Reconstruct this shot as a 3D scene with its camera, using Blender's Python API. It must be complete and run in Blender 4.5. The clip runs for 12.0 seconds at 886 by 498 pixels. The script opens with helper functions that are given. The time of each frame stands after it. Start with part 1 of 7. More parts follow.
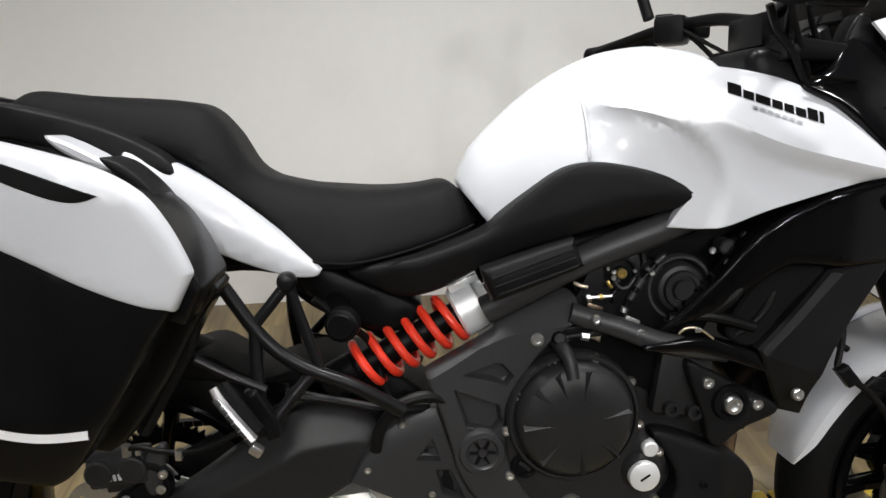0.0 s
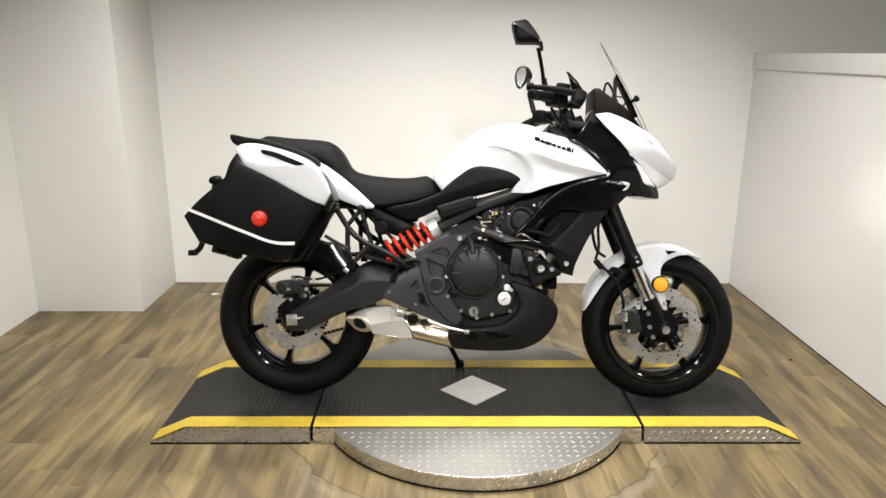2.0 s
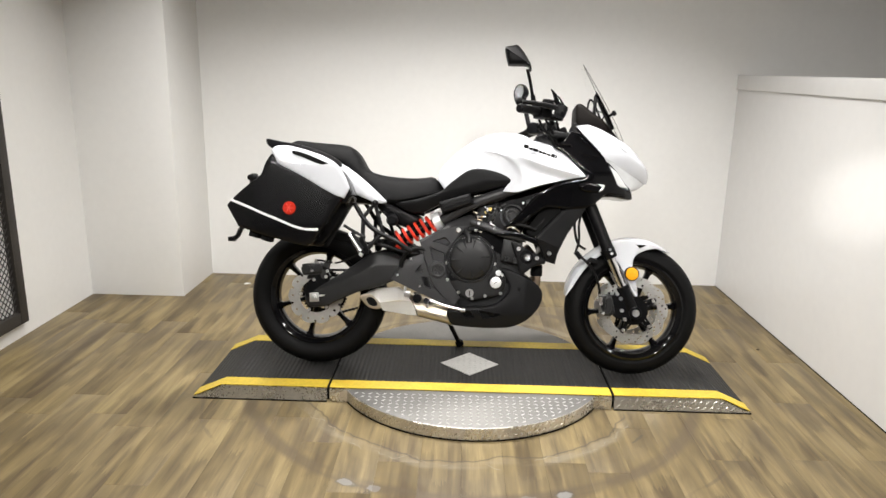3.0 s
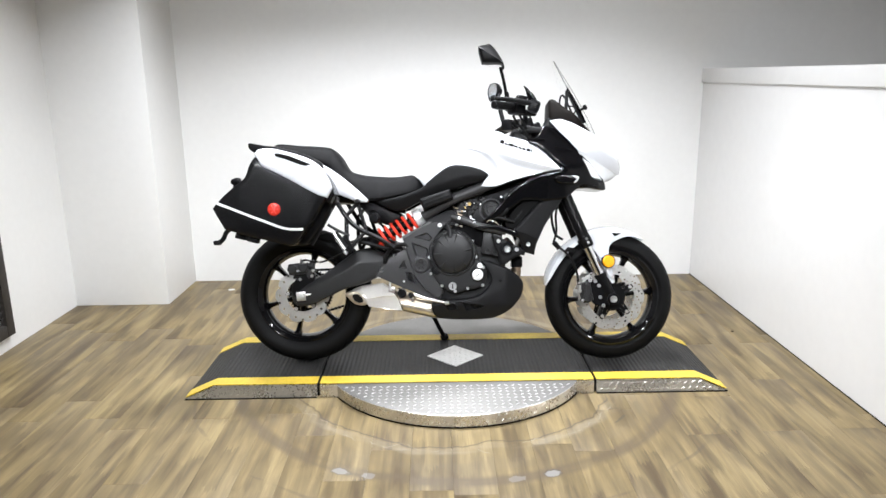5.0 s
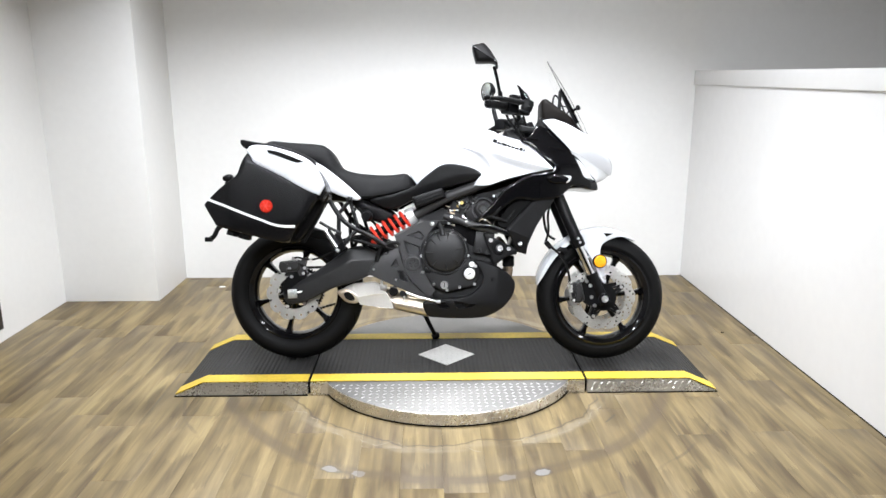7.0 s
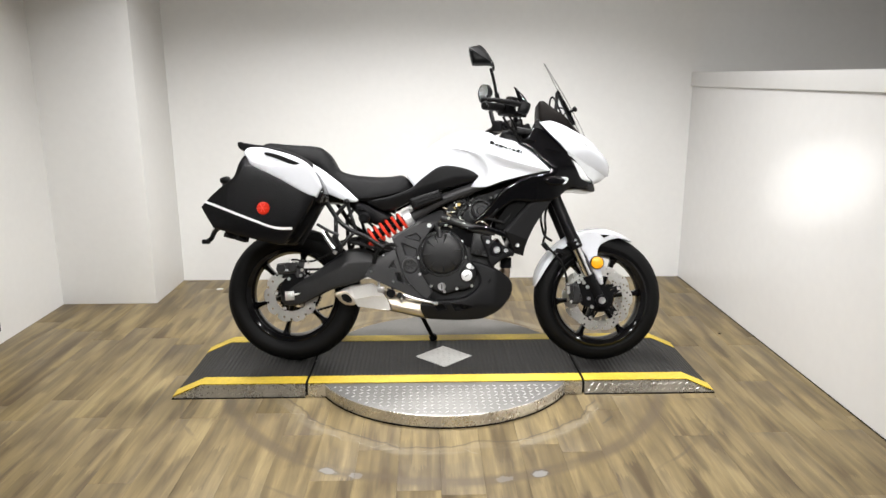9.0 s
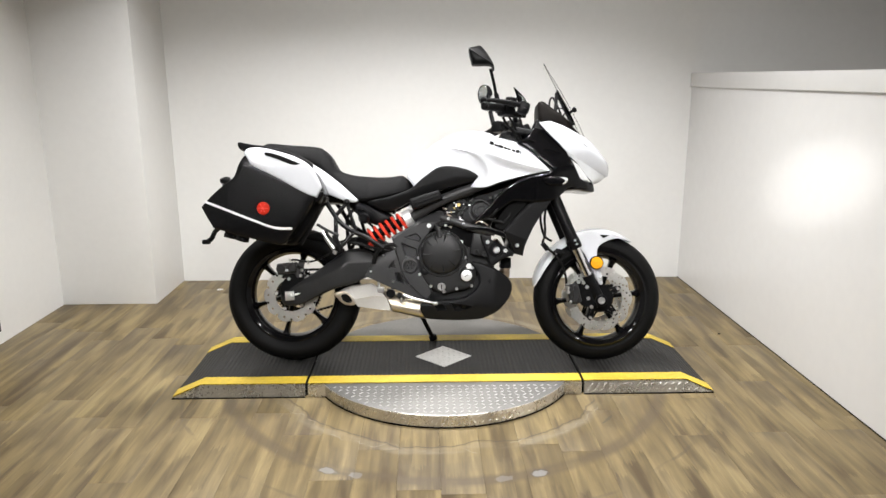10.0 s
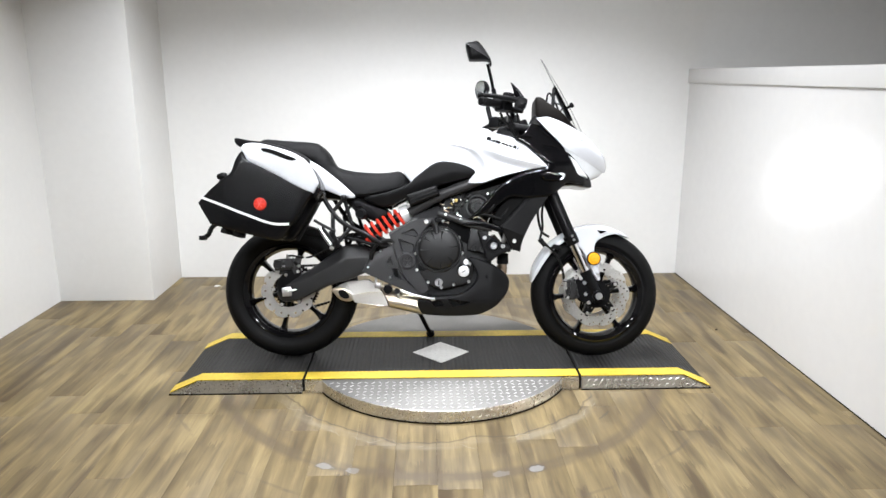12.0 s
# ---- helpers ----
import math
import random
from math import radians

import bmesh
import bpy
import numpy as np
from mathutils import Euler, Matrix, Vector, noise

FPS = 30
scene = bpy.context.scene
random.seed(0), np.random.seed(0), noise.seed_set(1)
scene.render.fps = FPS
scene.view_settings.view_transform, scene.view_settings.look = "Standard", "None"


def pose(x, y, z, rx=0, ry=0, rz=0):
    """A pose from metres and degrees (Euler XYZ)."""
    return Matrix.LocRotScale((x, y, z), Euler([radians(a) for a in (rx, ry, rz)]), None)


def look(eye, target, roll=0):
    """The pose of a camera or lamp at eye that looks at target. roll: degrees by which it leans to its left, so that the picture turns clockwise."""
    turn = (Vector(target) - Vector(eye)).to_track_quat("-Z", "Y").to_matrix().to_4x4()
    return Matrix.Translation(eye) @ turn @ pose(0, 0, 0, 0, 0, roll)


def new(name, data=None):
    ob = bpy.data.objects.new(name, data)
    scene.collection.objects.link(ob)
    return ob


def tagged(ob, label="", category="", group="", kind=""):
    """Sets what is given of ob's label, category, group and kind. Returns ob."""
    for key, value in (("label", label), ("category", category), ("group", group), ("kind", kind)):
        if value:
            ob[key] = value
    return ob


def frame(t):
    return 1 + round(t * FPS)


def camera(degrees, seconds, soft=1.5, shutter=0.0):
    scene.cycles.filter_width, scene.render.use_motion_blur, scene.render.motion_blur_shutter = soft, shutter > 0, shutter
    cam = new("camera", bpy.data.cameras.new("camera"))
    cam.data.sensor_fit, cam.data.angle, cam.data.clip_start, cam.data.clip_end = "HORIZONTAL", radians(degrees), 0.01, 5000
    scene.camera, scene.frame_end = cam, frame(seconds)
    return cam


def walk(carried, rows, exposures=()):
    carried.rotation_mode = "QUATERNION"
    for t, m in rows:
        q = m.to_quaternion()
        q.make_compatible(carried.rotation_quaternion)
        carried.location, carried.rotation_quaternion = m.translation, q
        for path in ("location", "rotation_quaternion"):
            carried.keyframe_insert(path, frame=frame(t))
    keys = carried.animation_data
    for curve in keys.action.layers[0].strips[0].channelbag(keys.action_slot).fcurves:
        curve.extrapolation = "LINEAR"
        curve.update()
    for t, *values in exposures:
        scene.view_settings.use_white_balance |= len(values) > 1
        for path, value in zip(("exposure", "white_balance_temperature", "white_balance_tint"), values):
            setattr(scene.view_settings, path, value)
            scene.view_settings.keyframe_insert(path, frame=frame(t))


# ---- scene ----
from mathutils.bvhtree import BVHTree
cam = camera(63.8, 12.0)
PATH = [
    (0, (-0.309, -0.984, 1.246), (-0.111, 0.857, 0.49), 0.0),
    (0.5, (-0.232, -1.41, 1.32), (-0.043, 0.438, 0.581), 0.6),
    (1, (-0.24, -1.849, 1.362), (-0.122, 0.057, 0.767), -0.9),
    (1.5, (-0.145, -2.255, 1.388), (-0.114, -0.331, 0.844), 0.1),
    (2, (-0.165, -2.622, 1.379), (-0.137, -0.695, 0.845), 0.4),
    (2.5, (-0.115, -2.882, 1.388), (-0.125, -0.94, 0.909), 1.5),
    (3, (-0.065, -3.082, 1.391), (-0.108, -1.144, 0.899), 1.1),
    (5, (-0.083, -3.181, 1.364), (-0.064, -1.238, 0.889), -0.7),
    (5.5, (-0.089, -3.178, 1.362), (-0.046, -1.237, 0.88), 0.1),
    (6, (-0.091, -3.177, 1.358), (-0.044, -1.234, 0.884), 0.2),
    (6.5, (-0.091, -3.178, 1.36), (-0.044, -1.236, 0.886), 0.1),
    (7, (-0.086, -3.182, 1.358), (-0.043, -1.24, 0.883), 0.0),
    (9, (-0.08, -3.184, 1.358), (-0.033, -1.241, 0.888), -0.1),
    (9.5, (-0.085, -3.188, 1.354), (-0.04, -1.243, 0.892), -0.0),
    (10, (-0.079, -3.19, 1.355), (-0.032, -1.246, 0.888), -0.1),
    (10.5, (-0.073, -3.195, 1.351), (-0.023, -1.25, 0.887), -0.1),
    (11, (-0.077, -3.192, 1.356), (-0.03, -1.248, 0.888), 0.0),
    (11.5, (-0.074, -3.192, 1.354), (-0.028, -1.248, 0.883), 0.0),
    (12, (-0.073, -3.189, 1.347), (-0.022, -1.247, 0.873), -0.1),
]
EXPOSURES = [(0.0, 0.0, 6500, 10), (0.5, 0.12, 6700, 10), (1.0, 0.46, 6950, 10), (2.0, 0.62, 6850, 10), (3.0, 0.68, 6700, 10), (3.2, 0.69, 6680, 10), (4.8, 1.05, 6150, 10), (6.0, 1.08, 6120, 10), (7.2, 1.08, 6120, 10), (8.8, 0.78, 6500, 10), (9.5, 0.72, 6550, 10), (10.5, 0.72, 6550, 10), (11.0, 0.85, 6250, 10), (12.0, 0.93, 6180, 10)]
walk(cam, [(t, look(eye, target, roll)) for t, eye, target, roll in PATH], EXPOSURES)

# ---- light ----
world = bpy.data.worlds.new("world")
scene.world = world
world.use_nodes = True
world.node_tree.nodes["Background"].inputs[0].default_value = (0.9, 0.95, 1.0, 1)
world.node_tree.nodes["Background"].inputs[1].default_value = 0.02
# ceiling lights: place, watts, spread and, for the aimed ones, the point that they are turned to
# the last lamp is unseen, added to brighten the wall beyond the half wall
LAMPS = [((x, y, 2.515), 0.14, 0.14, w, s, aim) for x, y, w, s, aim in (
    (-1.55, -1.6, 3.0, 150, None), (-0.75, -1.5, 6.0, 150, None), (0.05, -1.5, 7.0, 150, None), (0.8, -1.5, 6.0, 150, None),
    (-1.6, -3.1, 4.0, 80, (-0.5, 0.4, 0.4)), (-0.6, -3.2, 5.0, 80, (-0.1, 0.4, 0.4)), (0.35, -3.2, 6.0, 80, (0.5, 0.4, 0.4)), (1.15, -2.7, 5.0, 80, (0.9, 0.4, 0.4)),
    (-1.2, 0.15, 11.5, 120, None), (-0.3, 0.2, 14.0, 120, None), (0.6, 0.15, 14.5, 120, None), (2.45, -0.9, 6.0, 165, None))]


def ceiling_lamp(place, sx, sy, watts, spread, aim):
    data = bpy.data.lights.new("panel_light", "AREA")
    data.shape, data.size, data.size_y, data.energy, data.color = "RECTANGLE", sx, sy, watts, (1.0, 0.992, 0.98)
    data.spread = radians(spread)
    ob = new("panel_light", data)
    ob.matrix_world = look(place, aim) if aim else pose(*place)


for row in LAMPS:
    ceiling_lamp(*row)

# one narrow spot among them falls on the glossy half wall
SPOT_AT, SPOT_TO = (-0.55, -0.75, 2.54), (1.676, -0.06, 0.90)
spot = bpy.data.lights.new("spot_light", "SPOT")
spot.energy, spot.spot_size, spot.spot_blend, spot.shadow_soft_size, spot.color = 95.0, radians(23), 0.9, 0.04, (1.0, 0.98, 0.96)
new("spot_light", spot).matrix_world = look(SPOT_AT, SPOT_TO) @ Matrix.Diagonal((1.0, 0.36, 1.0, 1.0))


# ---- materials ----
def mat(name, col, rough=0.5, metal=0.0, var=0.12, scale=8.0, fine=60.0, bump=0.0, bump_scale=120.0, coat=0.0, spec=0.5, stretch=(1, 1, 1), rvar=0.08, tint=None):
    m = bpy.data.materials.new(name)
    m.use_nodes = True
    nt = m.node_tree
    n, l = nt.nodes, nt.links
    p = n["Principled BSDF"]
    tc = n.new("ShaderNodeTexCoord")
    mp = n.new("ShaderNodeMapping")
    mp.inputs["Scale"].default_value = stretch
    l.new(tc.outputs["Object"], mp.inputs[0])
    a, b = n.new("ShaderNodeTexNoise"), n.new("ShaderNodeTexNoise")
    a.inputs["Scale"].default_value, b.inputs["Scale"].default_value = scale, fine
    a.inputs["Detail"].default_value, b.inputs["Detail"].default_value = 3, 2
    l.new(mp.outputs[0], a.inputs["Vector"])
    l.new(mp.outputs[0], b.inputs["Vector"])
    add = n.new("ShaderNodeMath")
    add.operation = "ADD"
    l.new(a.outputs[0], add.inputs[0])
    l.new(b.outputs[0], add.inputs[1])
    half = n.new("ShaderNodeMath")
    half.operation = "MULTIPLY"
    half.inputs[1].default_value = 0.5
    l.new(add.outputs[0], half.inputs[0])
    ramp = n.new("ShaderNodeValToRGB")
    ramp.color_ramp.elements[0].position, ramp.color_ramp.elements[1].position = 0.3, 0.7
    lo = [c * (1 - var) for c in col]
    hi = [min(1, c * (1 + var)) for c in (tint or col)]
    ramp.color_ramp.elements[0].color, ramp.color_ramp.elements[1].color = (*lo, 1), (*hi, 1)
    l.new(half.outputs[0], ramp.inputs[0])
    l.new(ramp.outputs[0], p.inputs["Base Color"])
    rr = n.new("ShaderNodeMapRange")
    rr.inputs["To Min"].default_value, rr.inputs["To Max"].default_value = max(0.02, rough - rvar), min(1, rough + rvar)
    l.new(half.outputs[0], rr.inputs[0])
    l.new(rr.outputs[0], p.inputs["Roughness"])
    p.inputs["Metallic"].default_value = metal
    p.inputs["Specular IOR Level"].default_value = spec
    p.inputs["Coat Weight"].default_value = coat
    p.inputs["Coat Roughness"].default_value = 0.04
    if bump:
        c = n.new("ShaderNodeTexNoise")
        c.inputs["Scale"].default_value, c.inputs["Detail"].default_value = bump_scale, 3
        l.new(mp.outputs[0], c.inputs["Vector"])
        bp = n.new("ShaderNodeBump")
        bp.inputs["Strength"].default_value, bp.inputs["Distance"].default_value = bump, 0.002
        l.new(c.outputs[0], bp.inputs["Height"])
        l.new(bp.outputs[0], p.inputs["Normal"])
    return m


M_WALL = mat("wall_paint", (0.80, 0.80, 0.79), 0.45, var=0.02, scale=1.2, fine=25, bump=0.02, bump_scale=60)
M_GLOSSWALL = mat("wall_panel_gloss", (0.73, 0.73, 0.73), 0.2, var=0.02, scale=1.0, fine=18)
M_CEIL = mat("ceiling_paint", (0.30, 0.24, 0.18), 0.8, var=0.04)
# grey instead of white: the far wall's shade is put into its colour
M_SHADE_GREY = mat("shade_grey_wall", (0.6, 0.58, 0.55), 0.7, var=0.08)
# near-black for the unseen front wall, so black parts reflect little light
M_BLACKOUT = mat("blackout_wall", (0.03, 0.03, 0.03), 0.8, var=0.1)
M_WHITE = mat("pearl_white_paint", (0.56, 0.575, 0.61), 0.25, var=0.02, scale=30, fine=900, coat=0.5, rvar=0.04)
M_GLOSSBLK = mat("gloss_black_paint", (0.003, 0.003, 0.0035), 0.10, var=0.2, coat=0.0, spec=0.22, rvar=0.03)
M_PLASTIC = mat("matt_black_plastic", (0.0078, 0.0078, 0.0083), 0.42, var=0.2, scale=20, fine=300, bump=0.25, bump_scale=900, spec=0.10)
M_CASE = mat("satin_black_case", (0.004, 0.004, 0.0045), 0.24, var=0.2, scale=9, fine=200, bump=0.06, bump_scale=700, spec=0.24)
M_ENGINE = mat("black_engine_paint", (0.015, 0.015, 0.0156), 0.38, var=0.25, scale=15, fine=250, bump=0.2, bump_scale=500, spec=0.26)
M_FRAME = mat("dark_frame_paint", (0.027, 0.027, 0.0285), 0.40, var=0.15, scale=12, fine=200, bump=0.1, bump_scale=600, spec=0.34)
M_TUBE = mat("gloss_black_tube", (0.006, 0.006, 0.0065), 0.3, var=0.15, spec=0.2)
M_BLACK = mat("deep_black_metal", (0.004, 0.004, 0.0045), 0.35, var=0.2, spec=0.1)
M_SEAT = mat("seat_vinyl", (0.0068, 0.0068, 0.0072), 0.48, var=0.2, scale=14, fine=400, bump=0.45, bump_scale=1200, spec=0.07)
M_RUBBER = mat("tyre_rubber", (0.0038, 0.0038, 0.004), 0.58, var=0.3, scale=12, fine=150, bump=0.3, bump_scale=400, spec=0.1)
M_ALU = mat("cast_aluminium", (0.80, 0.80, 0.80), 0.3, metal=1.0, var=0.1, scale=20, fine=200)
M_STEEL = mat("brushed_steel", (0.60, 0.53, 0.42), 0.36, metal=1.0, var=0.14, scale=6, fine=160, stretch=(1, 6, 6), bump=0.05)
M_COVER = mat("polished_cover", (0.64, 0.62, 0.585), 0.34, metal=0.55, var=0.06, scale=12, fine=160)
M_CHROME = mat("polished_fork_tube", (0.75, 0.75, 0.76), 0.1, metal=1.0, var=0.04, rvar=0.03)
M_DISC = mat("brake_disc_steel", (0.66, 0.655, 0.64), 0.36, metal=1.0, var=0.12, scale=15, fine=220)
M_SILVER = mat("silver_paint", (0.76, 0.77, 0.78), 0.34, metal=0.35, var=0.06)
M_RED = mat("red_spring_paint", (0.78, 0.045, 0.02), 0.32, var=0.1, scale=20, coat=0.3)
M_REDREF = mat("red_reflector", (0.52, 0.02, 0.008), 0.15, var=0.35, scale=120, fine=500, coat=0.6, bump=0.5, bump_scale=400)
M_AMBER = mat("amber_reflector", (0.9, 0.36, 0.01), 0.15, var=0.25, scale=120, fine=500, coat=0.6, bump=0.5, bump_scale=400)
M_LOGO = mat("black_decal", (0.008, 0.008, 0.008), 0.6, spec=0.05)
M_GREYDECAL = mat("grey_decal", (0.45, 0.46, 0.48), 0.4)
M_STRIPE = mat("white_stripe", (0.8, 0.8, 0.8), 0.35, var=0.03)
M_YELLOW = mat("yellow_safety_paint", (0.57, 0.415, 0.045), 0.5, var=0.22, scale=6, fine=70, bump=0.2, bump_scale=200)
# turntable top: its metal is darkened to hold down the glare
M_PLATE = mat("diamond_plate_dimmed", (0.205, 0.20, 0.192), 0.60, metal=0.8, var=0.22, scale=7, fine=120, bump=0.08, bump_scale=150)
M_SKIRT = mat("bright_checker_plate", (0.62, 0.60, 0.56), 0.28, metal=0.92, var=0.14, scale=8, fine=110, bump=0.06, bump_scale=150)
# paler copy of the plate for the inlay
M_INLAY = mat("pale_bare_plate", (0.66, 0.655, 0.64), 0.45, metal=0.45, var=0.14, scale=9, fine=130, bump=0.06, bump_scale=150)
# lighter than the plate: the treads' highlights are put into the colour
M_TREAD = mat("highlight_tread", (0.62, 0.615, 0.60), 0.35, metal=0.6, var=0.1, scale=30)
# near-black for joints, and for the shade in slots, holes and grooves
M_DARKGAP = mat("joint_and_shade_black", (0.006, 0.006, 0.006), 0.8, spec=0.05)
M_MESH = mat("weathered_steel", (0.03, 0.026, 0.023), 0.6, var=0.4, scale=10, fine=80, bump=0.4, bump_scale=90)
M_DASH = mat("dark_instrument_plastic", (0.005, 0.004, 0.0034), 0.5, var=0.2, spec=0.06)
M_HOSE = mat("rubber_hose", (0.005, 0.005, 0.005), 0.45, var=0.2, spec=0.12)
M_BRASS = mat("yellow_brass", (0.62, 0.46, 0.16), 0.3, metal=0.9, var=0.15)
M_LENS = mat("headlight_lens", (0.7, 0.72, 0.74), 0.08, metal=0.4, var=0.06)
# base colour lowered so the mirror's reflection comes out dark
M_MIRROR = mat("mirror_glass", (0.34, 0.35, 0.35), 0.12, metal=1.0, var=0.02, rvar=0.01)
M_BRONZE = mat("header_steel", (0.35, 0.27, 0.2), 0.35, metal=1.0, var=0.25, scale=15)


def glass_mat():
    m = bpy.data.materials.new("clear_screen")
    m.use_nodes = True
    p = m.node_tree.nodes["Principled BSDF"]
    p.inputs["Base Color"].default_value = (0.985, 0.99, 0.99, 1)
    p.inputs["Transmission Weight"].default_value = 1.0
    p.inputs["Roughness"].default_value = 0.02
    p.inputs["IOR"].default_value = 1.08
    return m


M_GLASS = glass_mat()


def rubber_deck_mat():
    m = mat("ribbed_rubber", (0.024, 0.0235, 0.023), 0.5, spec=0.16, var=0.45, scale=5, fine=60)
    nt = m.node_tree
    n, l = nt.nodes, nt.links
    g = n.new("ShaderNodeNewGeometry")
    w = n.new("ShaderNodeTexWave")
    w.wave_type, w.bands_direction, w.wave_profile = "BANDS", "X", "TRI"
    w.inputs["Scale"].default_value = 16.0
    w.inputs["Distortion"].default_value = 0.4
    bp = n.new("ShaderNodeBump")
    bp.inputs["Strength"].default_value, bp.inputs["Distance"].default_value = 0.9, 0.003
    l.new(g.outputs["Position"], w.inputs["Vector"])
    l.new(w.outputs["Fac"], bp.inputs["Height"])
    l.new(bp.outputs[0], n["Principled BSDF"].inputs["Normal"])
    return m


M_DECK = rubber_deck_mat()


def floor_mat():
    m = bpy.data.materials.new("vinyl_plank")
    m.use_nodes = True
    nt = m.node_tree
    n, l = nt.nodes, nt.links
    p = n["Principled BSDF"]
    g, oi = n.new("ShaderNodeNewGeometry"), n.new("ShaderNodeObjectInfo")
    off = n.new("ShaderNodeVectorMath")
    off.operation = "MULTIPLY_ADD"
    comb = n.new("ShaderNodeCombineXYZ")
    mul = n.new("ShaderNodeMath")
    mul.operation = "MULTIPLY"
    mul.inputs[1].default_value = 31.0
    l.new(oi.outputs["Random"], mul.inputs[0])
    l.new(mul.outputs[0], comb.inputs[2])
    off.inputs[1].default_value = (1, 1, 1)
    l.new(g.outputs["Position"], off.inputs[0])
    l.new(comb.outputs[0], off.inputs[2])

    def noise_at(sx, sy, detail, dist=0.0):
        mp = n.new("ShaderNodeMapping")
        mp.inputs["Scale"].default_value = (sx, sy, 1)
        t = n.new("ShaderNodeTexNoise")
        t.inputs["Scale"].default_value, t.inputs["Detail"].default_value, t.inputs["Distortion"].default_value = 1.0, detail, dist
        l.new(off.outputs[0], mp.inputs[0])
        l.new(mp.outputs[0], t.inputs["Vector"])
        return t

    wide, grain, cloud = noise_at(24, 2.4, 3, 0.5), noise_at(150, 5, 4, 0.8), noise_at(2.5, 1.2, 2)
    blotch = noise_at(7, 2.5, 2)

    def maths(op, a, b=None, c=None):
        k = n.new("ShaderNodeMath")
        k.operation = op
        for socket, v in zip(k.inputs, (a, b, c)):
            if v is None:
                continue
            if isinstance(v, (int, float)):
                socket.default_value = v
            else:
                l.new(v, socket)
        return k.outputs[0]

    # printed strips, three to a plank, cut into staves of uneven tone
    xyz = n.new("ShaderNodeSeparateXYZ")
    l.new(g.outputs["Position"], xyz.inputs[0])
    strip = maths("FLOOR", maths("DIVIDE", maths("MULTIPLY_ADD", maths("SUBTRACT", wide.outputs[0], 0.5), 0.03, maths("ADD", xyz.outputs[0], 2.315)), 0.05067))
    shift = n.new("ShaderNodeTexWhiteNoise")
    shift.noise_dimensions = "1D"
    l.new(strip, shift.inputs["W"])
    stave = maths("FLOOR", maths("DIVIDE", maths("MULTIPLY_ADD", shift.outputs["Value"], 0.61, maths("MULTIPLY_ADD", grain.outputs[0], 0.16, xyz.outputs[1])), 0.27))
    cell = n.new("ShaderNodeCombineXYZ")
    l.new(strip, cell.inputs[0])
    l.new(stave, cell.inputs[1])
    tone = n.new("ShaderNodeTexWhiteNoise")
    tone.noise_dimensions = "2D"
    l.new(cell.outputs[0], tone.inputs["Vector"])
    ramp = n.new("ShaderNodeValToRGB")
    e = ramp.color_ramp.elements
    e[0].position, e[0].color = 0.24, (0.076, 0.052, 0.025, 1)
    e[1].position, e[1].color = 0.78, (0.258, 0.198, 0.095, 1)
    x = e.new(0.43)
    x.color = (0.130, 0.096, 0.046, 1)
    x = e.new(0.58)
    x.color = (0.185, 0.138, 0.065, 1)
    mixed = maths("MULTIPLY_ADD", maths("SUBTRACT", tone.outputs["Value"], 0.5), 0.19, maths("MULTIPLY_ADD", maths("SUBTRACT", oi.outputs["Random"], 0.5), 0.05, wide.outputs[0]))
    mixed = maths("MULTIPLY_ADD", maths("SUBTRACT", blotch.outputs[0], 0.5), 0.45, mixed)
    l.new(mixed, ramp.inputs[0])
    gm = n.new("ShaderNodeMapRange")
    gm.inputs["From Min"].default_value, gm.inputs["From Max"].default_value = 0.3, 0.7
    gm.inputs["To Min"].default_value, gm.inputs["To Max"].default_value = 0.84, 1.10
    l.new(grain.outputs[0], gm.inputs[0])
    m1 = n.new("ShaderNodeVectorMath")
    m1.operation = "SCALE"
    l.new(ramp.outputs[0], m1.inputs[0])
    l.new(gm.outputs[0], m1.inputs["Scale"])
    # scuffed rings that the turning platform has left, and a torn seam
    sep = n.new("ShaderNodeVectorMath")
    sep.operation = "MULTIPLY"
    sep.inputs[1].default_value = (1, 1, 0)
    l.new(g.outputs["Position"], sep.inputs[0])
    ln = n.new("ShaderNodeVectorMath")
    ln.operation = "LENGTH"
    l.new(sep.outputs[0], ln.inputs[0])
    angle = maths("ARCTAN2", xyz.outputs[1], xyz.outputs[0])

    def polar(along, across, detail, seed):
        """Noise that runs round the turntable's centre."""
        k = n.new("ShaderNodeCombineXYZ")
        l.new(maths("MULTIPLY", angle, along), k.inputs[0])
        l.new(maths("MULTIPLY", ln.outputs["Value"], across), k.inputs[1])
        k.inputs[2].default_value = seed
        t = n.new("ShaderNodeTexNoise")
        t.inputs["Scale"].default_value, t.inputs["Detail"].default_value = 1.0, detail
        l.new(k.outputs[0], t.inputs["Vector"])
        return t.outputs[0]

    def band(centre, width, wobble, along, seed, strength, low=0.0, high=0.0, soft=0.4):
        """A ring round the centre, its line wandering by wobble; low and high break it into stretches."""
        d = maths("ABSOLUTE", maths("SUBTRACT", maths("MULTIPLY_ADD", maths("SUBTRACT", polar(along, 0, 3, seed), 0.5), wobble, ln.outputs["Value"]), centre))
        r = n.new("ShaderNodeMapRange")
        r.inputs["From Min"].default_value, r.inputs["From Max"].default_value = width * soft, width
        r.inputs["To Min"].default_value, r.inputs["To Max"].default_value = strength, 0.0
        l.new(d, r.inputs[0])
        if high <= low:
            return r.outputs[0]
        k = n.new("ShaderNodeMapRange")
        k.inputs["From Min"].default_value, k.inputs["From Max"].default_value = low, high
        l.new(polar(along * 1.7, 14, 3, seed + 7.3), k.inputs[0])
        return maths("MULTIPLY", r.outputs[0], k.outputs[0])

